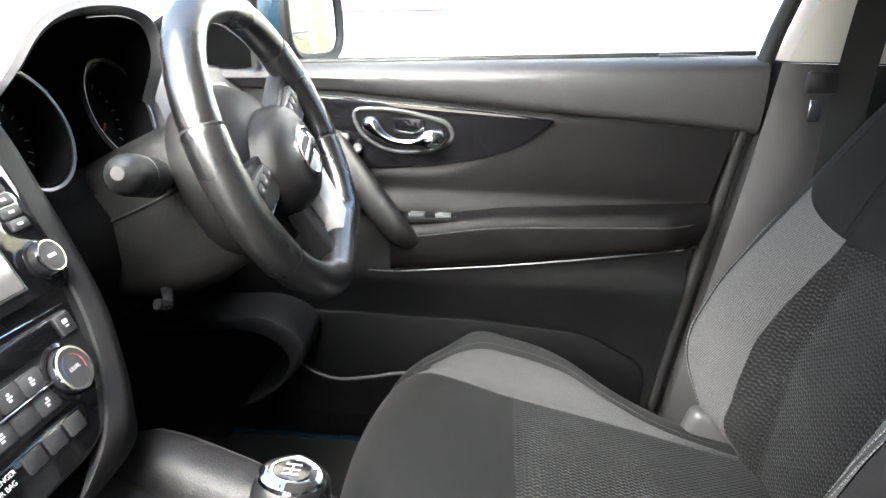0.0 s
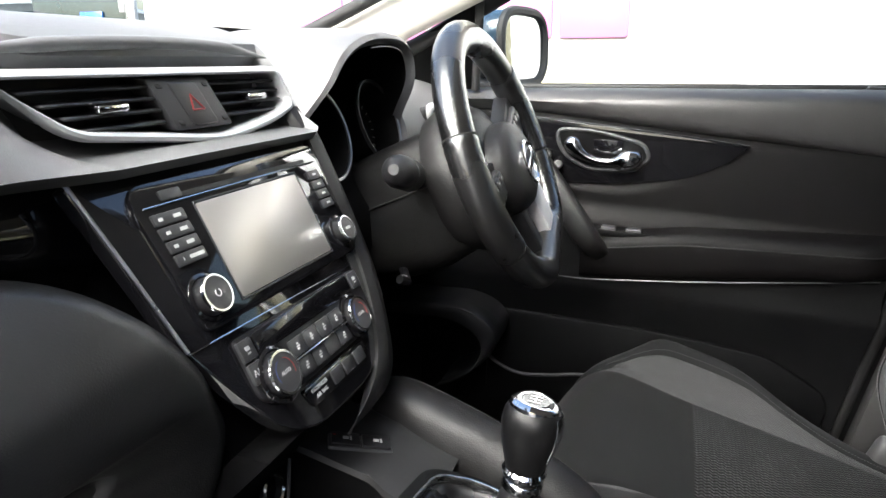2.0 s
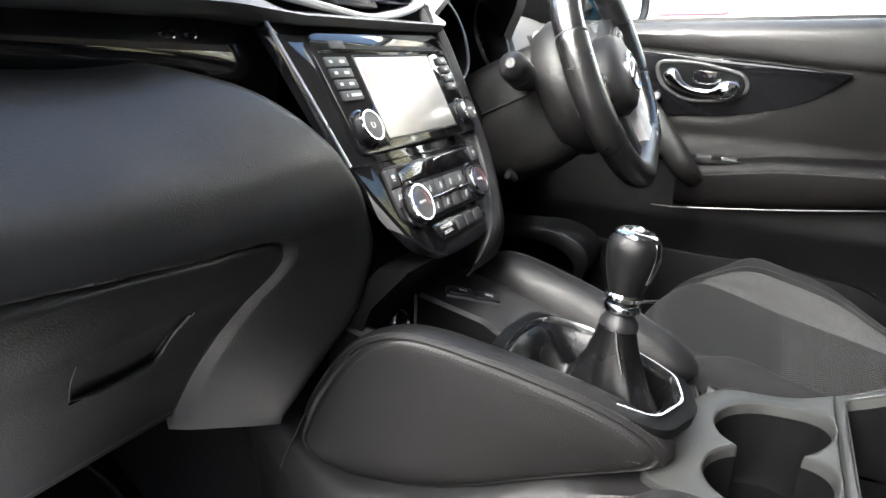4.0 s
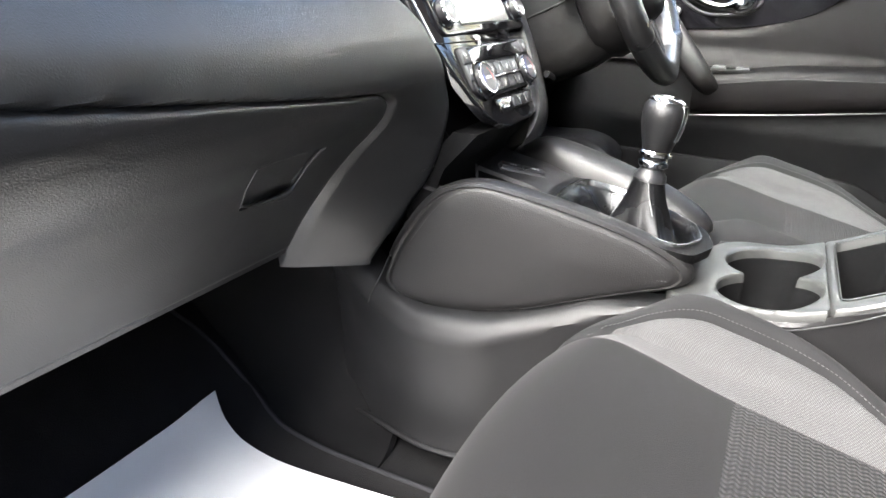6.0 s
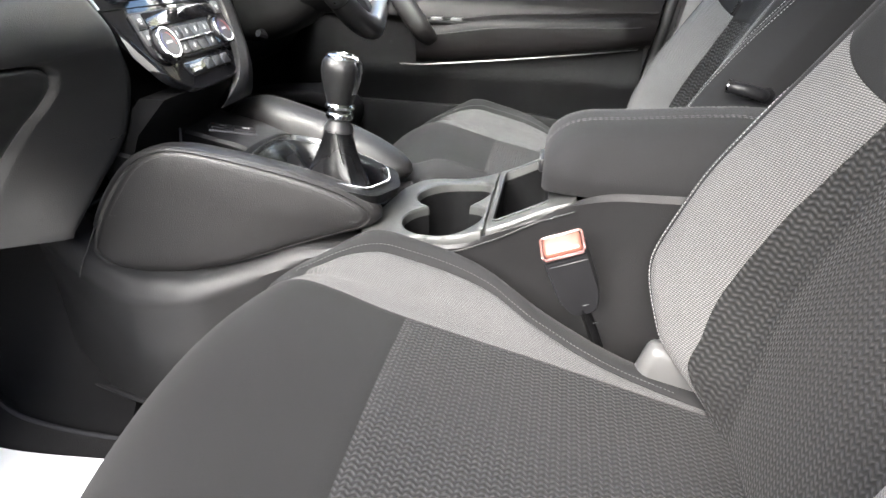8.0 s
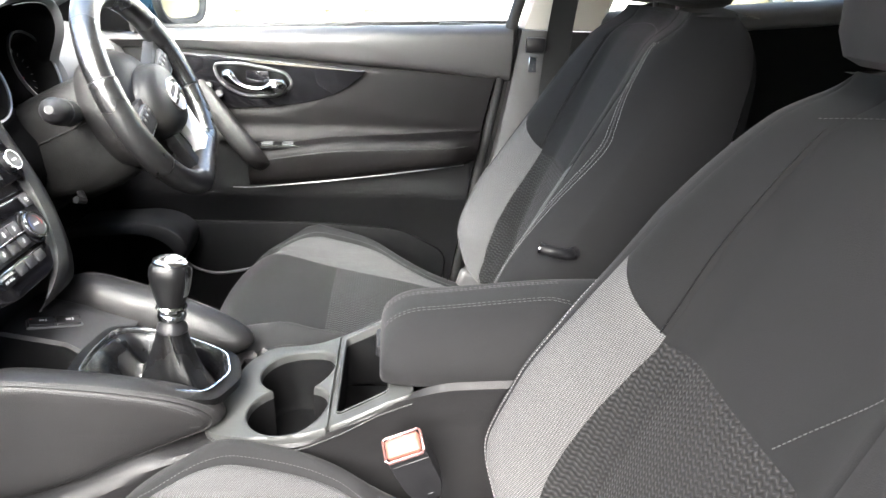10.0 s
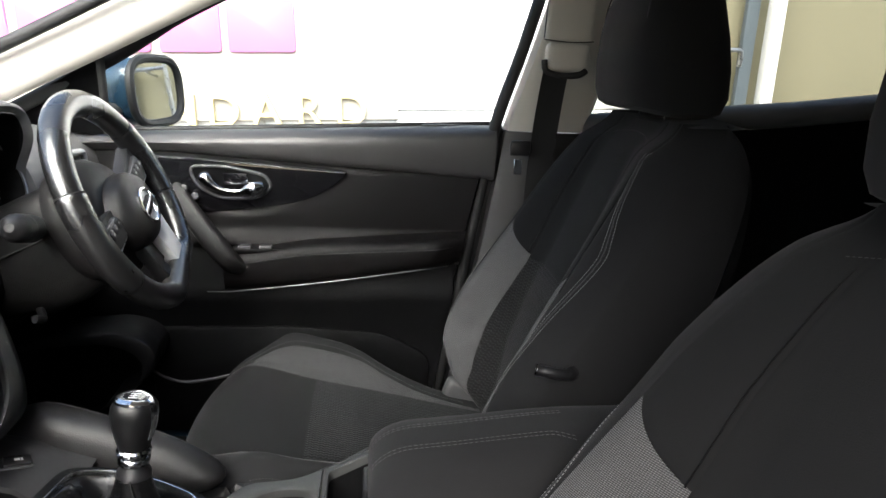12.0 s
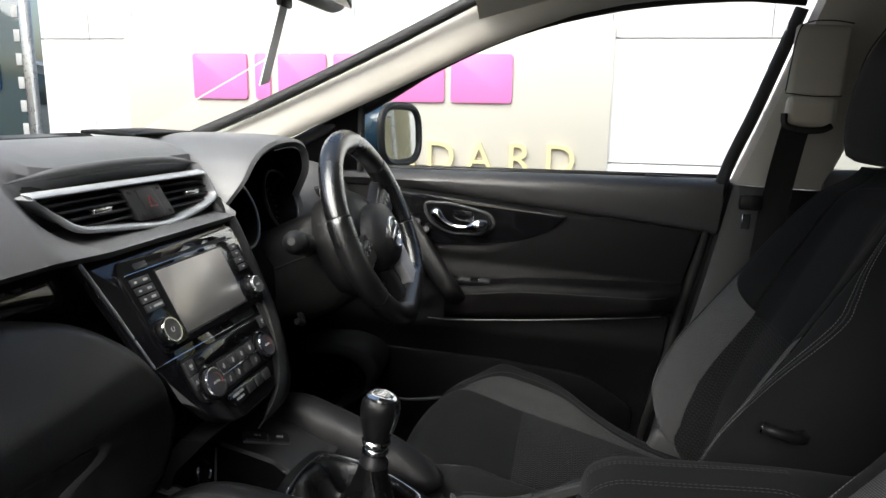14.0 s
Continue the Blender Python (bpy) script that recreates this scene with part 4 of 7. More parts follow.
def power_mark(k, m, r, h):
    part("mark", tube([m @ Vector((0.0028 * math.sin(a), 0.0028 * math.cos(a), h * 0.955)) for a in np.linspace(0.6, 5.7, 14)], 0.0004, 5), MARK, k)


def plain_mark(k, m, r, h):
    part("mark", rbox(0, 0, h * 0.955, 0.009, 0.0028, 0.0004, 0.0001, 1, m), MARK, k)


def heat_mark(word):
    def draw(k, m, r, h):
        for mat, a0, a1 in ((BLUEMARK, 1.9, 3.6), (REDMARK, -0.4, 1.3)):
            part("mark", tube([m @ Vector((r * 0.62 * math.cos(a), r * 0.62 * math.sin(a), h * 0.945)) for a in np.linspace(a0, a1, 12)], 0.0003, 5), mat, k)
        words(word, 0.0046, 0.0002, m @ pose(0, 0, h * 0.955), MARK, "word", k)
    return draw


knob("audio_knob", -0.107, -0.028, 0.0150, 0.0125, head, power_mark)
knob("audio_knob", 0.104, -0.028, 0.0135, 0.0125, head, plain_mark)
clim = part("climate_panel", prism(rounded([(-0.104, -0.066), (0.097, -0.068), (0.094, -0.118), (0.075, -0.128), (-0.085, -0.128), (-0.105, -0.118)], [0.006, 0.006, 0.02, 0.02, 0.02, 0.02], 5), 0.0, 0.004, 0.001, FM), SMOOTH, stack, "black climate control panel")
part("climate_display", prism(rounded([(-0.086, -0.0685), (0.074, -0.0685), (0.074, -0.0865), (-0.086, -0.0865)], 0.003, 3), 0.003, 0.0054, 0.0006, FM), PIANO, clim, "dark climate display")
for sx, xs in ((-1, (-0.0965,)), (1, (0.0855,))):
    for k, y in enumerate((-0.0775, -0.0965)):
        if sx > 0 and k:
            continue
        b = part("climate_button", prism(rounded([(xs[0] - 0.0085, y + 0.0085), (xs[0] + 0.0085, y + 0.0085), (xs[0] + 0.0085, y - 0.0085), (xs[0] - 0.0085, y - 0.0085)], 0.002, 3), 0.003, 0.006, 0.0008, FM), BUTTON, clim)
        if sx < 0 and k:
            words("A/C", 0.0075, 0.0002, FM @ pose(xs[0], y, 0.0061), MARK, "word", b)
        else:
            part("print", joined(rbox(xs[0], y + 0.0012, 0.0061, 0.0055, 0.0035, 0.0004, 0.0001, 1, FM), rbox(xs[0], y - 0.0026, 0.0061, 0.004, 0.0012, 0.0004, 0.0001, 1, FM)), MARK, b)
knob("temperature_dial", -0.077, -0.108, 0.0188, 0.0095, clim, heat_mark("AUTO"), CHROME)
knob("temperature_dial", 0.0590, -0.108, 0.0178, 0.0095, clim, heat_mark("DUAL"), CHROME)
for k in range(4):
    x = -0.040 + 0.0227 * k
    for row, y in enumerate((-0.0985, -0.1165)):
        b = part("climate_button", prism(rounded([(x - 0.0108, y + 0.0075), (x + 0.0108, y + 0.0075), (x + 0.0108, y - 0.0075), (x - 0.0108, y - 0.0075)], 0.0015, 2), 0.003, 0.0056, 0.0006, FM), BUTTON, clim)
        if row == 0 or k in (0, 1, 3):
            part("print", joined(rbox(x, y, 0.0057, 0.0052, 0.0012, 0.0003, 0.0001, 1, FM), rbox(x + (0.001 if row else 0), y + 0.0022, 0.0057, 0.0028, 0.0018, 0.0003, 0.0001, 1, FM), rbox(x - 0.0008, y - 0.0022, 0.0057, 0.0034, 0.0016, 0.0003, 0.0001, 1, FM)), MARK, b)
part("chrome_bar", rbox(-0.0055, -0.1077, 0.0062, 0.093, 0.0022, 0.003, 0.0009, 2, FM), CHROME, clim, "thin chrome bar")
low = part("airbag_lamp_panel", prism(rounded([(-0.058, -0.133), (0.058, -0.133), (0.050, -0.151), (-0.052, -0.151)], 0.005, 4), 0.0, 0.0018, 0.0006, FM), PIANO, stack)
for k in range(3):
    part("blank_button", prism(rounded([(-0.014 + 0.022 * k, -0.1355), (0.005 + 0.022 * k, -0.1355), (0.004 + 0.022 * k, -0.1485), (-0.014 + 0.022 * k, -0.1485)], 0.002, 3), 0.0012, 0.0032, 0.0006, FM), BUTTON, low)
words("PASSENGER", 0.0050, 0.0002, FM @ pose(-0.034, -0.1385, 0.0019), MARK, "word", low)
words("AIR BAG", 0.0050, 0.0002, FM @ pose(-0.034, -0.1445, 0.0019), MARK, "word", low)
# matt trim that runs down the driver's side of the stack
P = []
for a, b, zz, w in ((0.139, 0.112, -0.004, 0.034), (0.138, 0.075, 0.002, 0.032), (0.134, 0.03, 0.003, 0.032), (0.128, -0.02, 0.003, 0.033), (0.116, -0.08, 0.003, 0.036), (0.092, -0.13, 0.003, 0.040), (0.060, -0.165, 0.002, 0.056), (0.025, -0.186, -0.006, 0.090), (-0.005, -0.197, -0.016, 0.120)):
    P.append([(a - 0.006, b, -0.010), (a - 0.003, b, zz), (a + w * 0.3, b, zz + 0.003), (a + w * 0.7, b, zz - 0.001), (a + w * 0.95, b, zz - 0.012), (a + w, b, zz - 0.05), (a + w * 0.98, b, zz - 0.16)])
P = np.array(P)
Q = np.stack([crv(P[:, j], 34) for j in range(P.shape[1])], 1)
part("side_trim", moved(mesh_grid(Q), FM), CONSOLE, dash, "charcoal side trim of the centre stack")
part("lower_fascia", slab([[(-0.225, y, 0.69), (-0.215, y, 0.76), (-0.20, y, 0.80), (-0.160, y, 0.845)] for y in (-0.055, 0.06, 0.15)], (-0.03, 0, 0)), HARD, dash)

# ---- instrument binnacle ----
def cowl_arch(t, grow=0.0):
    """Outline of the hood in (y, z): t from 0 at its foot by the stack to 1 at the far foot."""
    pts = crv([(0.208, 1.062), (0.215, 1.084), (0.238, 1.114), (0.275, 1.145), (0.33, 1.163), (0.40, 1.167), (0.452, 1.160), (0.480, 1.142), (0.490, 1.11), (0.502, 1.07), (0.515, 1.02)], 60)
    c = np.array((0.34, 1.04))
    q = pts + grow * (pts - c) / np.linalg.norm(pts - c, axis=1)[:, None]
    return np.array([np.interp(np.asarray(t) * 59, np.arange(60), q[:, k]) for k in (0, 1)]).T


tt = np.linspace(0, 1, 60)
P = []
for x, g in ((-0.44, -0.022), (-0.36, -0.018), (-0.30, -0.014), (-0.268, -0.012), (-0.260, -0.008), (-0.257, -0.003), (-0.261, 0.003), (-0.275, 0.007), (-0.32, 0.008), (-0.40, 0.006), (-0.52, -0.002)):
    P.append([(x - 0.03 * (1 - sstep(1.04, 1.12, z)) * (x > -0.3), y, z) for y, z in cowl_arch(tt, g)])
part("hood_lining", mesh_grid(P[:4]), HARD, dash, "black hood lining")
part("instrument_hood", mesh_grid(P[3:]), DASH, dash, "charcoal hood over the instruments")
a = cowl_arch(np.linspace(0.42, 0.66, 24), -0.014)
part("hood_lip", tube([(-0.264, y, z) for y, z in a], 0.0012, 6), TRIMGREY, dash)
clu = part("instrument_panel", prism(rounded([(0.19, 1.10), (0.49, 1.10), (0.50, 0.96), (0.18, 0.96)], 0.04, 6), -0.01, 0.0, 0.003, Matrix(((0, -0.3, 0.95, 0.01), (1, 0, 0, 0), (0, 0.95, 0.3, 0.02), (0, 0, 0, 1))) @ Matrix.Translation((0, 0, -0.36))), SMOOTH, dash, "black instrument panel")
for y in (0.277, 0.440):
    m = Matrix(((0, -0.35, 0.937, -0.306), (1, 0, 0, y), (0, 0.937, 0.35, 1.048), (0, 0, 0, 1)))
    g = part("gauge", lathe([(0.056, -0.03), (0.058, 0.014), (0.054, 0.016), (0.051, 0.0), (0.049, -0.02), (0.0005, -0.022)], 40, m), HARD, clu, "round gauge")
    part("gauge_ring", lathe([(0.0560, 0.012), (0.0600, 0.013), (0.0595, 0.018), (0.0565, 0.017)], 48, m), SILVERLINE, g, "bright gauge ring")
    part("needle", rbox(-0.014, -0.012, -0.017, 0.036, 0.002, 0.0015, 0.0005, 1, m @ pose(0, 0, 0, 0, 0, 40)), REDMARK, g)
    ticks = [rbox(0, 0, 0, 0.007, 0.0012, 0.0006, 0.0002, 1, m @ pose(0.043 * math.cos(a), 0.043 * math.sin(a), -0.0195, 0, 0, math.degrees(a))) for a in np.linspace(-0.7, 3.84, 17)]
    part("tick_marks", joined(*ticks), MARK, g)
part("trip_display", rbox(-0.330, 0.347, 1.03, 0.004, 0.05, 0.05, 0.002), PIANO, clu)
# driver's outer vent
dv = part("side_vent", rbox(-0.30, 0.66, 1.035, 0.03, 0.12, 0.052, 0.01), RUBBER, dash)
ol = rounded([(0.605, 1.064), (0.715, 1.058), (0.722, 1.028), (0.70, 1.010), (0.635, 1.008)], 0.012, 5)
part("vent_frame", tube([(-0.279, y, z) for y, z in ol], 0.0065, 8, closed=True), SILVER, dv, "satin silver vent frame")
for k in range(4):
    part("slat", rbox(-0.284, 0.665, 1.05 - 0.0105 * k, 0.016, 0.09, 0.0026, 0.001, 1), SMOOTH, dv)
part("vane_tab", rbox(-0.275, 0.668, 1.034, 0.008, 0.022, 0.006, 0.002), CHROME, dv)
part("driver_lower_dash", slab([[(x, y, z) for y in np.linspace(0.20, 0.76, 10)] for x, z in ((-0.30, 1.00), (-0.265, 0.95), (-0.262, 0.90), (-0.285, 0.84), (-0.34, 0.78), (-0.42, 0.74), (-0.60, 0.75))], (-0.03, 0, 0)), HARD, dash, "black knee panel")
# rounded lower end of the dash beside the driver's door, and the pocket rim below it
prof = crv([(-0.40, 0.690), (-0.34, 0.700), (-0.28, 0.704), (-0.232, 0.706), (-0.185, 0.693), (-0.158, 0.664), (-0.166, 0.624), (-0.195, 0.590), (-0.25, 0.560)], 40)
P = []
for y, g in ((0.655, 0.012), (0.660, 0.003), (0.668, 0.0), (0.70, 0.0), (0.765, 0.002)):
    P.append([(x - g * 1.2, y, z - g) for x, z in prof])
part("footwell_cheek", slab(P, (-0.012, 0, -0.012)), SMOOTH, dash, "rounded black lower dash end")
part("cheek_edge", tube(crv([(-0.195, 0.742, 0.588), (-0.172, 0.746, 0.567), (-0.128, 0.747, 0.553), (-0.07, 0.747, 0.560), (-0.02, 0.747, 0.571), (0.06, 0.748, 0.580)], 26), 0.0035, 8), TRIMGREY, dash, "grey pocket rim")
# pedals
ped = thing("pedals", "black rubber faced pedals in the driver's footwell", "pedals", at=(-0.60, 0.40, 0.40))
for k, (y, w) in enumerate(((-0.14, 0.06), (-0.01, 0.075), (0.12, 0.045))):
    part("pedal", rbox(0.0, y, 0.16, 0.02, w, 0.07 if k < 2 else 0.13, 0.006, 3, pose(0, 0, 0, 0, 25, 0)), RUBBER, ped)
    part("arm", tube([(-0.02 + 0.06, y, 0.16), (-0.06, y, 0.25), (-0.05, y, 0.36)], 0.008, 8), SMOOTH, ped)

# ---- steering column and wheel ----
WT = radians(24)
WM = Matrix(((0, -math.sin(WT), math.cos(WT), -0.103), (1, 0, 0, 0.420), (0, math.cos(WT), math.sin(WT), 1.024), (0, 0, 0, 1)))
col = thing("steering_column", "black plastic steering column shroud with stalks", "steering column", at=(-0.2, 0.44, 0.97))
CI = Matrix.Translation((0.2, -0.44, -0.97))


P = []
for z, w, hu, hd in ((-0.045, 0.050, 0.045, 0.06), (-0.052, 0.064, 0.060, 0.085), (-0.075, 0.070, 0.066, 0.105), (-0.12, 0.072, 0.066, 0.115), (-0.17, 0.070, 0.064, 0.115), (-0.22, 0.066, 0.06, 0.10), (-0.30, 0.06, 0.055, 0.08)):
    ring = []
    for j in range(40):
        a = 2 * math.pi * j / 40
        c, s = math.cos(a), math.sin(a)
        e = 0.55
        ring.append(CI @ (WM @ Vector((math.copysign(abs(c) ** e, c) * w, math.copysign(abs(s) ** e, s) * (hu if s > 0 else hd), z))))
    P.append(ring)
part("shroud", mesh_grid(P, cv=True, caps=True), SHROUD, col, "black grained shroud")
part("shroud_seam", tube([CI @ (WM @ Vector(p)) for p in ((-0.0705, 0.0, -0.07), (-0.0735, -0.002, -0.12), (-0.071, -0.004, -0.19))], 0.0012, 6), RUBBER, col)
part("tilt_lever", tube([CI @ Vector(p) for p in ((-0.235, 0.385, 0.875), (-0.215, 0.355, 0.864), (-0.20, 0.325, 0.866), (-0.205, 0.312, 0.872))], 0.006, 8), SMOOTH, col, "tilt adjuster lever")
for s in (-1, 1):
    p0 = np.array(CI @ (WM @ Vector((0.06 * s, 0.01, -0.10))))
    p1 = np.array(CI @ (WM @ Vector((0.186 * s, 0.034, -0.072))))
    st = part("stalk", tube(crv([p0, 0.65 * p0 + 0.35 * p1, 0.25 * p0 + 0.75 * p1, p1], 22), [0.009] * 6 + [0.011, 0.014, 0.0175] + [0.0195] * 9 + [0.019, 0.0175, 0.0135, 0.006], 16), SMOOTH, col, "black control stalk")
    part("stalk_band", tube([0.34 * p0 + 0.66 * p1, 0.31 * p0 + 0.69 * p1], 0.0199, 16), TRIMGREY, st)

wheel = thing("steering_wheel", "black leather steering wheel with silver lower spoke", "steering wheel")
R0, RT = 0.1590, 0.0205
RM = WM @ pose(0, 0, 0, 0, 0, 19)  # turned a little to the left


def in_rim(pts):
    return [tuple(RM @ Vector(p)) for p in pts]


def rim_at(a, off=0.0, lift=0.0):
    """Place on the rim's middle line; the lowest part is cut flat."""
    x, y = R0 * math.cos(a), R0 * math.sin(a)
    y = max(y, -0.148 - 0.004 * math.cos(a * 2))
    return Vector((x * (1 + off), y * (1 + off), lift))


for a0, a1, mat, nm in ((-0.45, 0.40, WHEELLEATHER, "rim_grip"), (0.40, 2.56, WHEELLEATHER, "rim_top"), (2.56, 3.5, WHEELLEATHER, "rim_grip"), (3.5, 5.8332, WHEELLEATHER, "rim_bottom")):
    pts = in_rim([rim_at(a) for a in np.linspace(a0 + 0.004, a1 - 0.004, 40)])
    ends = [RT * 0.985] + [RT * (1.06 if nm == "rim_grip" else 1.0)] * 38 + [RT * 0.985]
    part(nm, tube(pts, ends, 18, up=tuple(RM.to_3x3() @ Vector((0, 0, 1))), flat=0.94), mat, wheel, "black leather rim")
for a in (-0.45, 0.40, 2.56, 3.5):
    pts = in_rim([rim_at(a - 0.006), rim_at(a + 0.006)])
    part("rim_seam", tube(pts, RT * 0.985, 16), RUBBER, wheel)
st = in_rim([rim_at(a, -0.085, 0.006) for a in np.linspace(-0.3, 6.0, 260)])
part("stitching", dashes(st, 0.006, 0.6, 0.0008), DARKTHREAD, wheel, "grey stitching")
# hub with the airbag cover, set below the middle of the rim
HM = RM @ Matrix.Translation((0, -0.020, 0))


def in_hub(pts):
    return [tuple(HM @ Vector(p)) for p in pts]


P = []
for z, s in ((-0.05, 0.90), (-0.03, 1.0), (-0.008, 1.0), (0.006, 0.97), (0.016, 0.86), (0.022, 0.66), (0.025, 0.4), (0.026, 0.08)):
    ring = []
    for j in range(48):
        a = 2 * math.pi * j / 48
        r = 0.069 + 0.006 * math.cos(2 * a) - 0.006 * sstep(0.2, 1.0, -math.sin(a))
        ring.append(HM @ Vector((r * s * math.cos(a), r * s * math.sin(a) * 0.96, z)))
    P.append(ring)
part("wheel_back", lathe([(0.060, -0.010), (0.082, -0.018), (0.096, -0.036), (0.100, -0.060), (0.092, -0.082), (0.070, -0.090), (0.0005, -0.091)], 44, WM @ Matrix.Translation((0, -0.012, 0))), PADVINYL, wheel, "black wheel back cover")
part("airbag_cover", mesh_grid(P, cv=True, caps=True), PADVINYL, wheel, "black padded hub cover")
part("emblem", joined(tube(in_hub([(0.030 * math.cos(a), 0.026 * math.sin(a), 0.026) for a in np.linspace(0, 6.283, 33)[:-1]]), 0.0028, 8, closed=True), rbox(0, 0, 0.0265, 0.062, 0.0105, 0.004, 0.001, 2, HM)), CHROME, wheel, "chrome emblem of plain shape")
part("emblem_field", lathe([(0.025, 0.020), (0.025, 0.0252), (0.0004, 0.026)], 28, HM), SATIN, wheel)


def spoke(x0, y0, x1, y1, w0, w1, mat, name, z=0.0, d=0.016):
    p, q = Vector((x0, y0, 0)), Vector((x1, y1, 0))
    t = (q - p).normalized()
    s = Vector((-t.y, t.x, 0))
    ol = [p - s * w0, q - s * w1, q + s * w1, p + s * w0]
    return part(name, prism([(v.x, v.y) for v in ol], z - d, z, 0.003, HM), mat, wheel)


for s in (-1, 1):
    spoke(0.05 * s, 0.012, 0.152 * s, 0.034, 0.026, 0.020, SMOOTH, "spoke", -0.002, 0.022)
    pad = part("switch_pad", prism(rounded([(0.068 * s, 0.034), (0.125 * s, 0.040), (0.132 * s, 0.022), (0.118 * s, 0.002), (0.068 * s, 0.0)], 0.006, 4), -0.002, 0.004, 0.0015, HM), BUTTON, wheel, "switch pad")
    for k in range(3):
        part("switch", rbox(s * (0.080 + 0.017 * k), 0.026, 0.005, 0.014, 0.012, 0.004, 0.0015, 2, HM), BUTTON, pad)
        part("print", rbox(s * (0.080 + 0.017 * k), 0.026, 0.0073, 0.004, 0.003, 0.0004, 0.0001, 1, HM), MARK, pad)
    part("switch_edge", tube(in_hub([(0.066 * s, -0.002, 0.0), (0.12 * s, 0.0, 0.001), (0.136 * s, 0.022, 0.001)]), 0.0016, 8), SATIN, pad)
spoke(0.0, -0.040, 0.0, -0.095, 0.030, 0.020, SMOOTH, "spoke_filler", -0.004, 0.014)
part("lower_spoke", prism(rounded([(-0.008, -0.066), (0.056, -0.058), (0.046, -0.150), (0.004, -0.150)], [0.008, 0.006, 0.004, 0.004], 4), -0.014, 0.012, 0.003, RM), SPOKESILVER, wheel, "silver lower spoke")
# black plate added for the unlit dark gap beside the silver spoke
part("lower_spoke", prism(rounded([(-0.056, -0.058), (-0.030, -0.062), (-0.020, -0.150), (-0.046, -0.150)], 0.004, 3), -0.016, 0.004, 0.003, RM), SMOOTH, wheel, "black plate standing for the dark gap beside the spoke")
part("spoke_foot", rbox(0.012, -0.141, -0.002, 0.066, 0.022, 0.024, 0.006, 3, RM), SPOKESILVER, wheel, "silver lower spoke foot")

# ---- centre console ----
con = thing("centre_console", "black centre console with padded flanks and silver cup holder plate", "centre console")
RX = [-0.335, -0.305, -0.27, -0.23, -0.19, -0.14, -0.07, 0.0, 0.05, 0.10, 0.17, 0.22, 0.28, 0.36, 0.60]
RY = [0.152, 0.160, 0.170, 0.181, 0.187, 0.182, 0.158, 0.139, 0.131, 0.132, 0.135, 0.134, 0.133, 0.131, 0.130]
RZ = [0.690, 0.662, 0.642, 0.627, 0.619, 0.621, 0.643, 0.672, 0.693, 0.707, 0.710, 0.728, 0.760, 0.784, 0.79]
xs = np.linspace(-0.338, 0.60, 76)
for s, nm in ((-1, "passenger_flank"), (1, "driver_flank")):
    P = []
    for x in xs:
        w, z = float(pchip(x, RX, RY)), float(pchip(x, RX, RZ))
        k = float(sstep(-0.02, 0.06, x))
        k2 = float(sstep(0.082, 0.108, x))
        d = (0.024 - 0.010 * float(sstep(-0.17, -0.05, x))) * (1 - k)
        if s > 0:
            w -= 0.042 * float(sstep(-0.12, 0.06, x))
        zb = 0.455 + 0.02 * sstep(-0.1, 0.3, x)
        sec = [(w - 0.036 - 0.02 * (s > 0), zb - 0.02), (w - 0.034 - 0.01 * (s > 0), zb + 0.01), (w - 0.022, z - 0.10), (w - 0.010, z - 0.04), (w - 0.003, z - 0.012), (w, z - 0.003), (w - 0.003, z + 0.25 * d - 0.001 * k), (w - 0.012, z + 0.9 * d - 0.004 * k), (w - 0.026, z + 1.05 * d - 0.006 * k - 0.05 * k2), (w - 0.060, z + 1.1 * d - 0.010 * k - 0.09 * k2)]
        P.append([(x, CY + s * (a if s < 0 or x < 0.07 else max(float(a), 0.074)), b) for a, b in crv(sec, 40)])
    part(nm, mesh_grid(P), CONSOLE, con, "black grained console side")
part("flank_seam", tube([(-0.247, CY - 0.153, 0.700), (-0.256, CY - 0.162, 0.672), (-0.264, CY - 0.171, 0.648), (-0.268, CY - 0.172, 0.636)], 0.0009, 6), RUBBER, con)
part("rear_seam", tube(crv([(0.070, CY - 0.110, 0.7035), (0.085, CY - 0.122, 0.706), (0.105, CY - 0.1315, 0.706), (0.115, CY - 0.1335, 0.698)], 14), 0.0009, 6), RUBBER, con)
part("side_line", tube([(x, CY - float(pchip(x, RX, RY)) - 0.0002, float(pchip(x, RX, RZ)) - 0.009) for x in np.linspace(0.11, 0.31, 24)], 0.001, 6), RUBBER, con)
part("bottom_lip", tube([(x, CY - float(pchip(x, RX, RY)) + 0.033, 0.438 + 0.02 * float(sstep(-0.1, 0.3, x))) for x in np.linspace(-0.33, 0.30, 30)], 0.004, 8), CONSOLE, con)
# carpeted tunnel ahead of the console, meeting the toe board
P = []
for x in np.linspace(-0.66, -0.255, 22):
    k = float(sstep(-0.30, -0.46, x))
    zt = 0.655 + 0.02 * k
    P.append([(x, CY + y + 0.020 * k, z) for y, z in crv([(-0.055, zt), (-0.085, zt - 0.006), (-0.104, zt - 0.03), (-0.114, zt - 0.09), (-0.122, 0.50), (-0.130, 0.43), (-0.150, 0.40), (-0.18, 0.392)], 18)])
part("tunnel_carpet", slab(P, (0, 0.02, -0.004)), CARPET, con, "black carpeted tunnel side")
part("console_floor", rbox(0.13, CY, 0.52, 0.78, 0.19, 0.20, 0.02), SMOOTH, con)

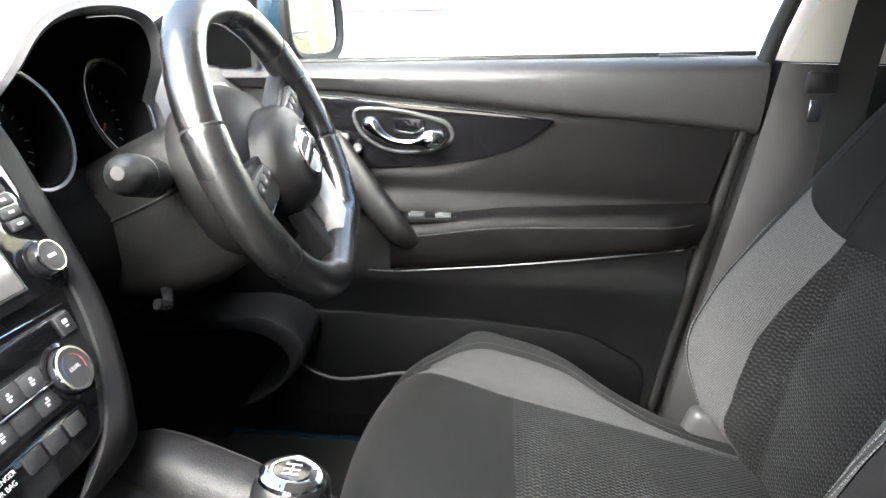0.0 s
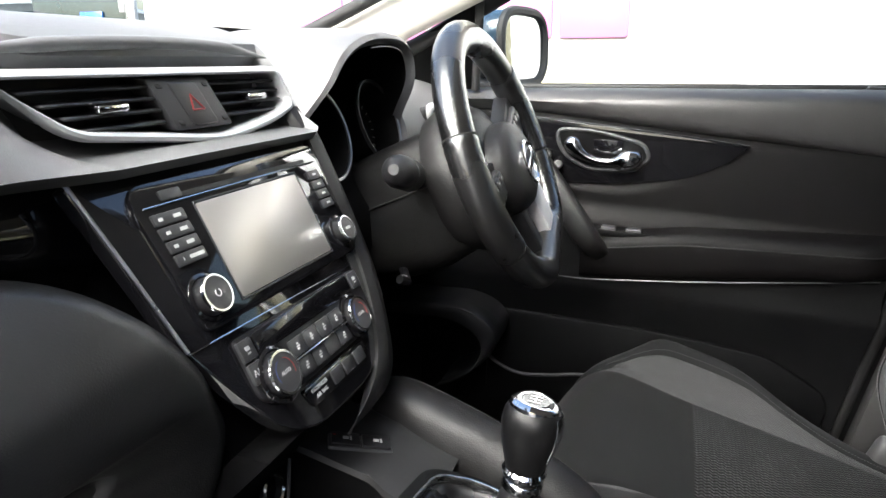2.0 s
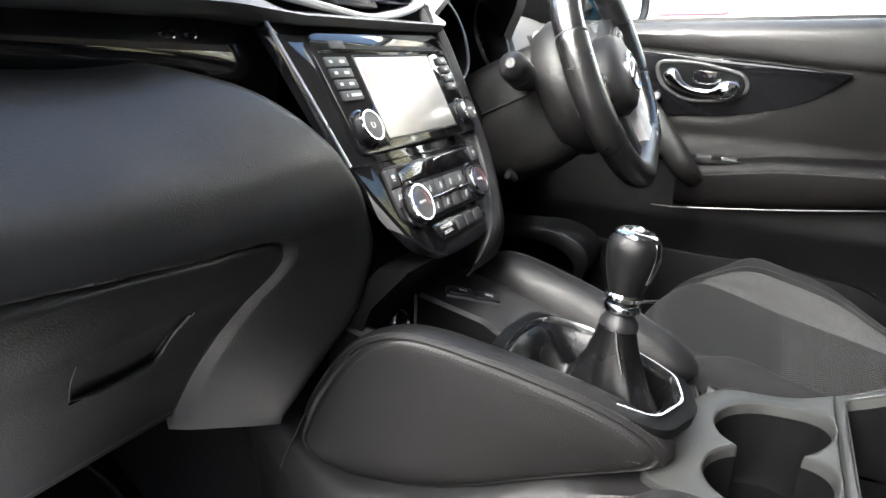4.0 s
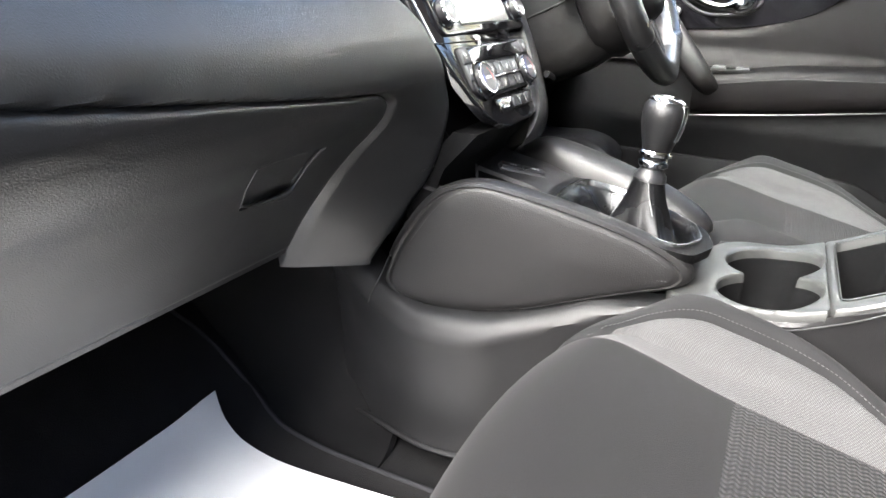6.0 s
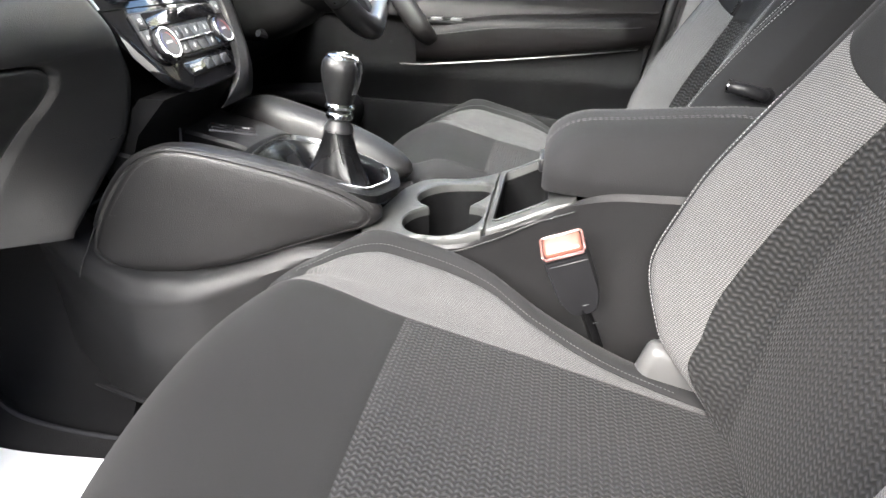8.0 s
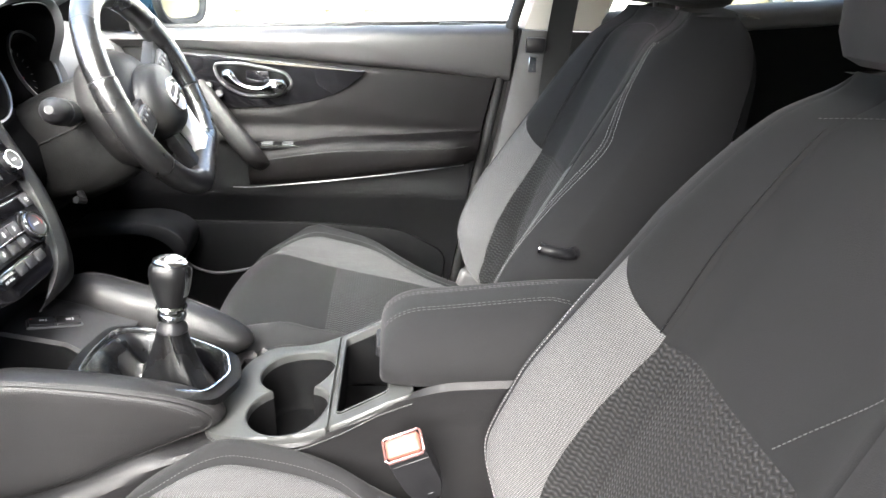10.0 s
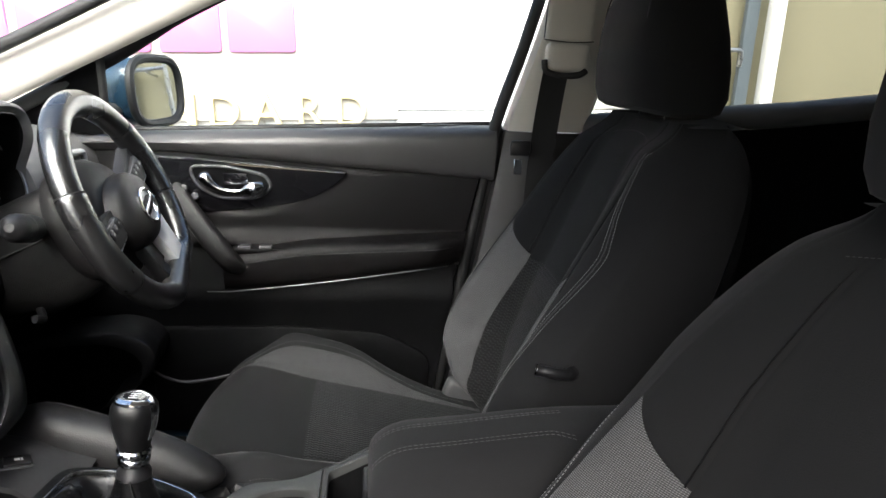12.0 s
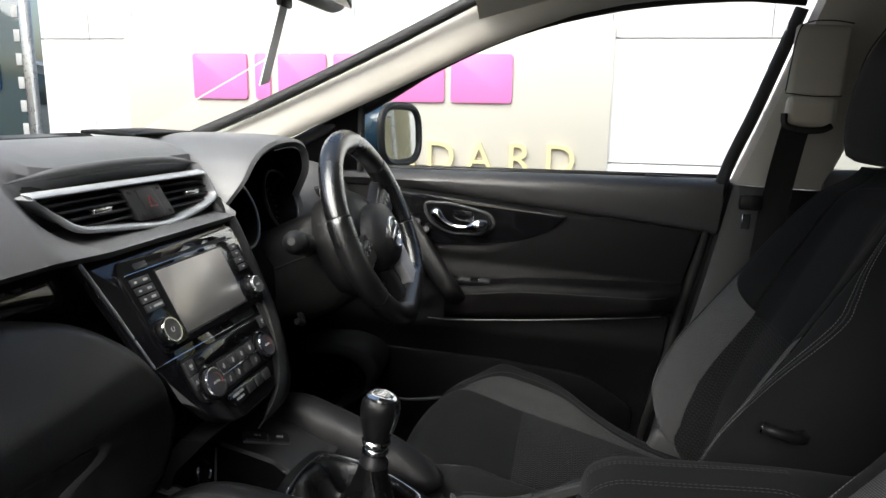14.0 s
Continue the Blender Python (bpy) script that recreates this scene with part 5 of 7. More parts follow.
# padded knee bolsters on both sides
PADO = [(-0.243, 0.687), (-0.227, 0.725), (-0.197, 0.770), (-0.170, 0.790), (-0.135, 0.796), (-0.074, 0.785), (-0.005, 0.767), (0.040, 0.751), (0.068, 0.735), (0.077, 0.721), (0.068, 0.710), (0.045, 0.702), (-0.02, 0.680), (-0.09, 0.656), (-0.165, 0.642), (-0.218, 0.648), (-0.245, 0.665)]


def pad_side(x, s, out):
    y = 0.137 - 0.19 * (x + 0.1) + out
    return CY - y if s < 0 else CY + y


def knee_pad(s):
    """Flat stitched side with a seam round its rim, rolled over to a narrow top."""
    c = np.array((-0.075, 0.728))

    def shrink(x, z, inset):
        d = np.array((x, z)) - c
        return c + d * max(0.0, 1 - inset / (np.linalg.norm(d * np.array((0.45, 1.0))) + 1e-6))
    P = []
    for inset, out in ((0.06, -0.056), (0.03, -0.053), (0.012, -0.048), (0.003, -0.041), (-0.0020, -0.032), (-0.0045, -0.023), (-0.0052, -0.015), (-0.0042, -0.0065), (-0.0020, -0.002), (-0.0003, 0.0002), (0.0006, -0.0014), (0.0016, -0.0014), (0.0026, 0.0006), (0.005, 0.0018), (0.012, 0.003), (0.03, 0.0048), (0.055, 0.0055)):
        ring = []
        for x, z in crv(PADO, 96, closed=True):
            px, pz = shrink(x, z, inset if (z > 0.70 or inset > 0) else 0.0)
            ring.append((px, pad_side(px, s, out), pz))
        P.append(ring)
    pad = part("knee_pad", mesh_grid(P, cv=True, caps=True), PADVINYL, con, "stitched padded vinyl knee bolster")
    for inset, out in ((0.0052, 0.0020), (-0.0034, -0.0042)):
        pts = []
        for x, z in crv(PADO, 220, closed=True):
            q = shrink(x, z, inset)
            if z > 0.715 and x < 0.076:
                pts.append((q[0], pad_side(q[0], s, out + 0.0003), q[1]))
        i = max(range(1, len(pts)), key=lambda j: np.linalg.norm(np.subtract(pts[j], pts[j - 1])))
        pts = pts[i:] + pts[:i]
        part("stitching", dashes(pts, 0.0040, 0.62, 0.0005), DARKTHREAD, pad)
    return pad


knee_pad(-1)
knee_pad(1)

# tray ahead of the gear lever
def deck_z(x):
    return 0.770 - 0.20 * (x + 0.17)


def tray_part(name, first_, last_, x0, x1, material, label=""):
    """One lengthwise piece of the tray, between two places of its cross-section."""
    P = []
    for x in np.linspace(x0, x1, 20):
        dz = deck_z(x)
        e = 0.012 * float(sstep(-0.135, -0.105, x))
        sec = [(CY - 0.118, dz - 0.006), (CY - 0.108, dz + 0.001), (CY - 0.101, dz - 0.001), (CY - 0.098, dz - 0.006), (CY - 0.096, dz - 0.03), (CY - 0.093, 0.712), (CY - 0.085, 0.704), (CY - 0.01 - e, 0.704), (CY + 0.000 - e, 0.712), (CY + 0.003 - e, dz - 0.03), (CY + 0.006 - e, dz - 0.006), (CY + 0.009 - e, dz - 0.001), (CY + 0.016 - e, dz + 0.001), (CY + 0.045, dz + 0.0015), (CY + 0.075, dz + 0.004), (CY + 0.092, dz + 0.008), (CY + 0.105, dz + 0.002)]
        P.append([(x, y, z) for y, z in sec[first_:last_]])
    return part(name, mesh_grid(P), material, con, label)


tray_part("tray_lip", 0, 4, -0.245, -0.066, CONSOLE)
tray_part("tray", 3, 11, -0.245, -0.098, WELL, "open black storage tray")
tray_part("tray_deck", 10, 17, -0.245, -0.066, CONSOLE, "black switch deck beside the tray")
part("tray_bridge", mesh_grid([[(x, y, deck_z(x) - 0.0015) for y in np.linspace(CY - 0.10, CY + 0.02, 6)] for x in np.linspace(-0.1, -0.062, 5)]), CONSOLE, con)
part("tray_end", slab([[(-0.100, CY - 0.098, 0.753), (-0.096, CY - 0.098, 0.70)], [(-0.100, CY + 0.0, 0.753), (-0.096, CY + 0.0, 0.70)]], (0.01, 0, 0)), WELL, con)
part("tray_back", slab([[(-0.235, CY - 0.11, 0.70), (-0.215, CY - 0.11, 0.79)], [(-0.235, CY + 0.12, 0.70), (-0.215, CY + 0.12, 0.80)]], (-0.01, 0, 0)), HARD, con)
sm_ = pose(-0.212, CY - 0.035, 0.755, 0, 75, 0)
sock = part("power_socket", lathe([(0.0145, -0.004), (0.016, 0.002), (0.0145, 0.004), (0.0125, 0.003), (0.0115, -0.02), (0.0004, -0.021)], 28, sm_), SMOOTH, con, "power socket")
part("socket_ring", lathe([(0.0125, 0.003), (0.0142, 0.0046), (0.0158, 0.003), (0.0145, 0.002)], 28, sm_), CHROME, sock, "chrome ring")
part("tray_rib", tube([(-0.196, 0.030, 0.788), (-0.172, -0.015, 0.755)], 0.0016, 8), TRIMGREY, con)
swm = pose(-0.160, 0.103, deck_z(-0.160) + 0.0005, 0, 11.3, 30)
sp = part("switch_panel", rbox(0, 0, 0, 0.066, 0.026, 0.006, 0.003, 2, swm), BUTTON, con, "two push switches")
for k in (-1, 1):
    b = part("switch", rbox(0.0155 * k, 0, 0.004, 0.029, 0.022, 0.004, 0.0015, 2, swm), SMOOTH, sp)
    part("print", joined(rbox(0.0155 * k, 0, 0.0062, 0.006, 0.005, 0.0004, 0.0001, 1, swm), rbox(0.0155 * k + 0.005, 0, 0.0062, 0.002, 0.007, 0.0004, 0.0001, 1, swm)), MARK, b)
part("switch_lamp", rbox(-0.027, 0.004, 0.0062, 0.003, 0.002, 0.0006, 0.0002, 1, swm), REDMARK, sp)

# gear lever surround
SC = Vector((-0.002, 0.022, 0.763))
SM = Matrix.Translation(SC) @ pose(0, 0, 0, 0, 12.5, 0)
FO = rounded([(-0.072, -0.066), (-0.076, -0.01), (-0.068, 0.048), (-0.030, 0.062), (0.030, 0.056), (0.077, 0.038), (0.091, -0.004), (0.074, -0.054), (0.0, -0.070)], [0.018, 0.02, 0.014, 0.02, 0.03, 0.012, 0.012, 0.014, 0.03], 7)
FI = [(x * 0.94, y * 0.935) for x, y in FO]
FG = [(x * 1.15, y * 1.14) for x, y in FO]
sur = part("gear_surround", plate(FG, [FO], -0.012, 0.0, SM), HARD, con, "black gear lever surround")
P = []
for k, (s, z) in enumerate(((1.0, -0.002), (1.0, 0.0025), (0.99, 0.0045), (0.965, 0.0045), (0.948, 0.0015), (0.935, -0.012))):
    P.append([SM @ Vector((x * s, y * s, z)) for x, y in FO])
part("gear_frame", mesh_grid(P, cv=True), FRAMECHROME, sur, "bright chrome frame")
lever = thing("gear_lever", "black leather gear knob with chrome top on a pleated gaiter", "gear lever", at=(0.018, 0.026, 0.76))
LI = Matrix.Translation((-0.018, -0.026, -0.76))
top = Vector((0.018, 0.025, 0.806))
P = []
for t in np.linspace(0, 1, 44):
    ring = []
    for x, y in crv(FI, 120, closed=True):
        e = SM @ Vector((x, y, 0.0))
        c = Vector((top.x, top.y, 0))
        u, w = min(1.0, t / 0.5), max(0.0, (t - 0.5) / 0.5)
        ex, ey = e.x - c.x, e.y - c.y
        b = math.atan2(ey, ex)
        r0 = math.hypot(ex, ey)
        foot = 0.042 + 0.006 * math.cos(2 * b + 0.6)
        r = r0 + (foot - r0) * u if t < 0.5 else foot + (0.0172 - foot) * (1 - (1 - w) ** 1.2)
        floor = e.z * 0.5 + 0.7635 * 0.5 - 0.038
        z = e.z - 0.002 + (floor - e.z) * sstep(0, 1, u) if t < 0.5 else floor + (0.806 - floor) * w ** 1.15
        # a few broad sagging folds with sharp crests, dying out up the neck
        q = (b + 0.35 * math.sin(2 * b + 0.4) + 0.5 * t) * 5 / (2 * math.pi) + 0.18
        q -= math.floor(q)
        fold = (1 - abs(2 * q - 1)) ** 1.6 - 0.35
        small = abs(math.sin(4.5 * b + 1.1 + 3.0 * t)) ** 0.7 - 0.6
        k = math.sin(math.pi * min(1.0, t / 0.97)) ** 0.8
        z += k * (0.020 * fold + 0.006 * small) * (1 - w) ** 1.5
        r += k * (0.0060 * fold + 0.0012 * small) * min(1.0, 2.5 * w) * (1 - 0.7 * w)
        ring.append(LI @ Vector((c.x + r * math.cos(b), c.y + r * math.sin(b), z)))
    P.append(ring)
part("gaiter", mesh_grid(P, cv=True), LEATHER, lever, "black leather gaiter with folds", 80)
part("gaiter_seam", tube([LI @ Vector(p) for p in ((0.020, 0.0085, 0.806), (0.024, 0.004, 0.79), (0.032, -0.004, 0.77))], 0.0012, 6), LEATHER, lever)
km = LI @ Matrix.Translation((0.0185, 0.0255, 0.80)) @ pose(0, 0, 0, -3, 4, 0)
part("gaiter_collar", lathe([(0.0165, 0.0), (0.0185, 0.003), (0.0175, 0.009), (0.0135, 0.014), (0.0125, 0.018)], 28, km), SMOOTH, lever)
part("collar_ring", lathe([(0.0125, 0.016), (0.0165, 0.019), (0.017, 0.023), (0.0155, 0.026), (0.0128, 0.028)], 28, km), DARKCHROME, lever, "chrome ring")
part("knob_ring", lathe([(0.0145, 0.0300), (0.0178, 0.0312), (0.0182, 0.0345), (0.0165, 0.037)], 32, km), CHROME, lever, "chrome ring")
P = []
for z, rx, ry in ((0.026, 0.0125, 0.0125), (0.036, 0.0150, 0.0150), (0.05, 0.0190, 0.0192), (0.064, 0.0225, 0.0225), (0.076, 0.0240, 0.0238), (0.085, 0.0230, 0.0228), (0.0905, 0.0195, 0.0195), (0.0935, 0.0145, 0.015), (0.094, 0.004, 0.004)):
    P.append([km @ Vector((rx * math.copysign(abs(math.cos(a)) ** 0.85, math.cos(a)), ry * math.copysign(abs(math.sin(a)) ** 0.85, math.sin(a)), z)) for a in np.linspace(0, 6.2832, 37)[:-1]])
kb = part("knob", mesh_grid(P, cv=True, caps=True), KNOBLEATHER, lever, "black leather gear knob")
P = []
for s, z in ((1.10, 0.0855), (1.12, 0.0890), (1.06, 0.0935), (0.88, 0.0957), (0.64, 0.0955), (0.60, 0.093)):
    P.append([km @ Vector((0.0005 + 0.0190 * s * math.cos(a), 0.0178 * s * math.sin(a), z - 0.18 * 0.0178 * s * max(0, math.cos(a)))) for a in np.linspace(0, 6.2832, 37)[:-1]])
part("knob_cap", mesh_grid(P, cv=True), CHROME, kb, "chrome cap ring")
part("shift_plate", lathe([(0.0116, 0.0925), (0.0114, 0.0950), (0.0004, 0.0953)], 28, km), PIANO, kb, "black shift pattern plate")
bars = [rbox(x, 0, 0.0956, 0.0011, 0.010, 0.0005, 0.0002, 1, km @ pose(0, 0, 0, 0, 0, 90)) for x in (-0.005, 0, 0.005)] + [rbox(0, 0, 0.0956, 0.011, 0.0011, 0.0005, 0.0002, 1, km @ pose(0, 0, 0, 0, 0, 90))]
part("shift_pattern", joined(*bars), MARK, kb)
P = []
for z in np.linspace(0.050, 0.088, 14):
    r = float(pchip(z, [0.036, 0.05, 0.064, 0.076, 0.085, 0.0905], [0.0150, 0.0190, 0.0225, 0.0240, 0.0230, 0.0200]))
    P.append([km @ Vector(((r + 0.0012 * (abs(a) < 0.24)) * math.cos(a - 0.3), (r + 0.0012 * (abs(a) < 0.24)) * math.sin(a - 0.3), z)) for a in (-0.26, -0.235, -0.1, 0.1, 0.235, 0.26)])
part("side_plate", mesh_grid(P), DARKCHROME, kb, "dark chrome side badge")

# cup holder plate and open bin, rising to the armrest
def plate_z(x):
    return pchip(x, [0.05, 0.075, 0.10, 0.17, 0.22, 0.29, 0.34], [0.697, 0.7045, 0.7105, 0.7165, 0.7325, 0.765, 0.781])


def circle(cx, cy, r, a0=0.0, a1=2 * math.pi, n=28):
    return [(cx + r * math.cos(a), cy + r * math.sin(a)) for a in np.linspace(a0, a1, n)]


def loft_plate(name, centre, outer_, hole, material, parent, label):
    """A plate between an outline and a hole, both seen from one centre, draped over the console."""
    P = []
    for a in np.linspace(0, 2 * math.pi, 161)[:-1]:
        d = np.array((math.cos(a), math.sin(a)))
        reach = []
        for loop in (outer_, hole):
            best = 0.0
            for k in range(len(loop)):
                p, q = np.array(loop[k]) - centre, np.array(loop[(k + 1) % len(loop)]) - centre
                e = q - p
                den = d[0] * e[1] - d[1] * e[0]
                if abs(den) > 1e-12:
                    t = (p[0] * e[1] - p[1] * e[0]) / den
                    u = (p[0] * d[1] - p[1] * d[0]) / den
                    if t > 0 and -1e-6 <= u <= 1 + 1e-6:
                        best = max(best, t)
            reach.append(best)
        ro, ri = reach
        row = []
        for r, dz in ((ro - 0.001, -0.012), (ro, -0.002), (ro - 0.002, 0.0012), (ro * 0.7 + ri * 0.3, 0.002), (ro * 0.35 + ri * 0.65, 0.002), (ri + 0.003, 0.0018), (ri + 0.0006, 0.0002), (ri, -0.003), (ri - 0.0004, -0.010)):
            x, y = centre + d * r
            row.append((x, y, float(plate_z(x)) + dz))
        P.append(row)
    return part(name, mesh_grid(P, cu=True), material, parent, label), np.array(P)


near, far, cr = np.array((0.160, CY - 0.077)), np.array((0.162, CY + 0.007)), 0.0490
hd = np.linalg.norm(far - near) / 2
th = math.acos(hd / cr)
up = math.atan2(far[1] - near[1], far[0] - near[0])
cup_loop = circle(*near, cr, up + th, up + 2 * math.pi - th, 44) + circle(*far, cr, up + math.pi + th, up + 3 * math.pi - th, 44)
front_ol = rounded([(0.060, CY - 0.092), (0.080, CY - 0.116), (0.12, CY - 0.130), (0.2135, CY - 0.133), (0.2135, CY + 0.078), (0.115, CY + 0.078), (0.084, CY + 0.04)], [0.012, 0.03, 0.05, 0.001, 0.001, 0.02, 0.02], 5)
cp, rows = loft_plate("cup_plate", (near + far) / 2, front_ol, cup_loop, SATINPLASTIC, con, "silver grey cup holder plate")
rim = rows[:, -1]
mid = np.array((*(near + far) / 2, 0.0))
P = []
for dz, sc in ((0.0, 1.0), (-0.02, 0.985), (-0.05, 0.965), (-0.072, 0.95), (-0.078, 0.90), (-0.078, 0.45), (-0.078, 0.02)):
    P.append([(mid[0] + (p[0] - mid[0]) * sc, mid[1] + (p[1] - mid[1]) * sc, 0.7075 + dz) for p in rim])
P[0] = [tuple(p) for p in rim]
part("cup_well", mesh_grid(P, cv=True, caps=False), WELL, cp, "deep black cup wells")
binl = rounded([(0.2215, CY - 0.112), (0.282, CY - 0.108), (0.282, CY + 0.064), (0.2215, CY + 0.064)], 0.008, 4)
rear_ol = rounded([(0.2137, CY - 0.133), (0.312, CY - 0.130), (0.312, CY + 0.078), (0.2137, CY + 0.078)], [0.001, 0.012, 0.01, 0.001], 4)
bp, rows = loft_plate("bin_plate", np.array((0.252, CY - 0.024)), rear_ol, binl, SATINPLASTIC, con, "silver grey bin surround")
P = [[tuple(p) for p in rows[:, -1]]] + [[(p[0], p[1], z) for p in rows[:, -1]] for z in (0.70, 0.66)]
part("bin_well", mesh_grid(P, cv=True), WELL, bp, "open black storage bin")
part("bin_floor", rbox(0.252, CY - 0.014, 0.656, 0.066, 0.15, 0.008, 0.003), WELL, bp)
part("bin_rim", tube([(x, y, float(plate_z(x)) + 0.002) for x, y in binl], 0.0008, 6, closed=True), SATINPLASTIC, bp)
part("armrest_base", rbox(0.47, CY - 0.012, 0.710, 0.30, 0.15, 0.14, 0.02, 3), HARD, con)

# armrest lid
arm = thing("armrest", "black padded armrest lid with pale double stitching", "armrest", at=(0.424, 0.018, 0.787))


def lid_half(x):
    """Half width, rounded off at the front and rear ends in plan."""
    f = max(0.0, min(1.0, (x + 0.152) / 0.07))
    r = max(0.0, min(1.0, (0.20 - x) / 0.05))
    return 0.083 * (0.72 + 0.28 * (1 - (1 - f) ** 2.4) ** 0.42) * (0.80 + 0.20 * (1 - (1 - r) ** 2.2) ** 0.5)


def lid_top(x):
    f = max(0.0, min(1.0, (x + 0.152) / 0.055))
    return 0.020 + (0.039 + 0.018 * sstep(-0.15, 0.10, x)) * (1 - (1 - f) ** 2.2) ** 0.5


def lid_point(x, v, off=0.0):
    """On the lid's upper side; v from -1 (near) to 1 (far)."""
    h, z = lid_half(x), lid_top(x)
    return (x, h * v, 0.006 + (z - 0.006) * (1 - abs(v) ** 3.0) ** 0.62 + off)


P = []
for x in np.r_[np.linspace(-0.152, -0.10, 16), np.linspace(-0.085, 0.15, 14), np.linspace(0.16, 0.20, 8)]:
    row = [lid_point(float(x), v) for v in np.sin(np.linspace(-math.pi / 2, math.pi / 2, 41))]
    h = lid_half(float(x))
    low = [(float(x), h * v, z) for v, z in ((0.985, -0.004), (0.93, -0.012), (0.5, -0.014), (-0.5, -0.014), (-0.93, -0.012), (-0.985, -0.004))]
    P.append(row + low)
lid = part("lid", mesh_grid(P, cv=True, caps=True), BOLSTER, arm, "black cloth covered lid")
for s in (-1, 1):
    for d in (0.019, 0.0245):
        pts = []
        for x in np.linspace(-0.1505, 0.075, 80):
            y = s * (d - 0.020 * sstep(0.045, 0.08, x) * (s < 0) * -1 * 0.6)
            pts.append(lid_point(float(x), y / lid_half(float(x)), 0.0005))
        part("stitching", dashes(pts, 0.006, 0.7, 0.00045), DARKTHREAD, lid, "pale stitching")
part("latch", rbox(-0.1535, 0.0, 0.002, 0.008, 0.045, 0.016, 0.003), SMOOTH, arm)

# ---- front seats ----
CPROF = crv([(0.02, 0.44), (-0.035, 0.475), (-0.062, 0.53), (-0.068, 0.585), (-0.058, 0.635), (-0.034, 0.671), (0.0, 0.689), (0.05, 0.685), (0.139, 0.666), (0.30, 0.630), (0.44, 0.597), (0.54, 0.580)], 120)
CS = np.r_[0, np.cumsum(np.linalg.norm(np.diff(CPROF, axis=0), axis=1))]


def s_at(x):
    """Length along the cushion's profile at which its upper side reaches x."""
    i = np.argmax(CPROF[:, 1])
    return float(np.interp(x, CPROF[i - 20:, 0], CS[i - 20:]))


def c_in(x):
    return pchip(x, [-0.07, 0.0, 0.03, 0.139, 0.30, 0.44, 0.54], [0.160, 0.149, 0.145, 0.131, 0.122, 0.120, 0.118])


def c_out(x):
    return pchip(x, [-0.07, -0.02, 0.0, 0.02, 0.06, 0.10, 0.138, 0.214, 0.268, 0.343, 0.44, 0.54], [0.160, 0.1525, 0.158, 0.168, 0.184, 0.192, 0.194, 0.184, 0.156, 0.140, 0.129, 0.122])


def c_edge(x):
    return pchip(x, [-0.07, 0.0, 0.06, 0.12, 0.20, 0.30, 0.40, 0.54], [0.228, 0.236, 0.239, 0.238, 0.230, 0.206, 0.184, 0.172])


def cushion(s, v, sink=0.0):
    """Place on the cushion at length s of the profile and sideways place v."""
    x, z = (float(np.interp(s, CS, CPROF[:, k])) for k in (0, 1))
    a = abs(v)
    top = sstep(0.60, 0.68, z) if x < 0.02 else 1.0
    i, o, e = float(c_in(x)), float(c_out(x)), float(c_edge(x))
    rise = 0.031 * sstep(-0.03, 0.11, x) * (1 - 0.80 * sstep(0.18, 0.38, x))
    if a > i:
        z += rise * sstep(i, max(o, i + 0.035), a) * top
    if a > o:
        t = (a - o) / (e - o)
        z += 0.016 * math.sin(math.pi * min(1.0, t / 0.9)) * top * sstep(-0.01, 0.07, x) * (1 - 0.9 * sstep(0.16, 0.32, x)) - 0.016 * t**3 * top
    z -= 0.006 * (a / 0.16) ** 2 * (a < 0.16) * top * sstep(0.3, 0.1, x)
    x += 0.72 * a * a * sstep(0.14, -0.02, x)
    z += 0.004 * math.cos(min(a, 0.16) / 0.16 * 1.57) * top
    return (x, v, z - sink)


def panel(fn, s0, s1, lo, hi, ns, nv, edge=0.002):
    """A sewn panel of a surface: its rim is drawn down into the seams."""
    P = []
    for s in np.linspace(s0, s1, ns):
        a, b = lo(s), hi(s)
        row = []
        for t in np.linspace(0, 1, nv):
            v = a + (b - a) * t
            d = min(t, 1 - t) * abs(b - a)
            ds = min(s - s0, s1 - s)
            k = max(0.0, 1 - d / 0.006) ** 2 + max(0.0, 1 - ds / 0.006) ** 2
            row.append(fn(s, v, edge * min(1.0, k)))
        P.append(row)
    return mesh_grid(P)


def cx(s):
    return float(np.interp(s, CS, CPROF[:, 0]))


# backrest: centre line, half widths and how far the side wings stand forward
BZ = [0.56, 0.60, 0.70, 0.80, 0.90, 1.00, 1.10, 1.15]
BX = [0.462, 0.462, 0.483, 0.514, 0.546, 0.580, 0.620, 0.645]


def b_c(z):
    return float(pchip(z, BZ, BX))


def b_in(z):
    return float(pchip(z, [0.56, 0.60, 0.66, 0.73, 0.80, 0.86, 0.90, 1.0, 1.16], [0.112, 0.118, 0.131, 0.146, 0.139, 0.124, 0.111, 0.105, 0.09]))


def b_out(z):
    return float(pchip(z, [0.56, 0.60, 0.64, 0.68, 0.74, 0.82, 0.90, 0.965, 1.05, 1.16], [0.116, 0.122, 0.146, 0.178, 0.203, 0.203, 0.193, 0.182, 0.168, 0.14]))


def b_wing(z):
    return float(pchip(z, [0.56, 0.60, 0.66, 0.73, 0.80, 0.88, 0.965, 1.05, 1.16], [0.0, 0.015, 0.075, 0.105, 0.100, 0.080, 0.056, 0.036, 0.010]))


def b_half(z):
    return float(pchip(z, [0.56, 0.62, 0.73, 0.9, 1.0, 1.08, 1.13, 1.16, 1.175], [0.215, 0.228, 0.245, 0.248, 0.244, 0.228, 0.202, 0.172, 0.14]))


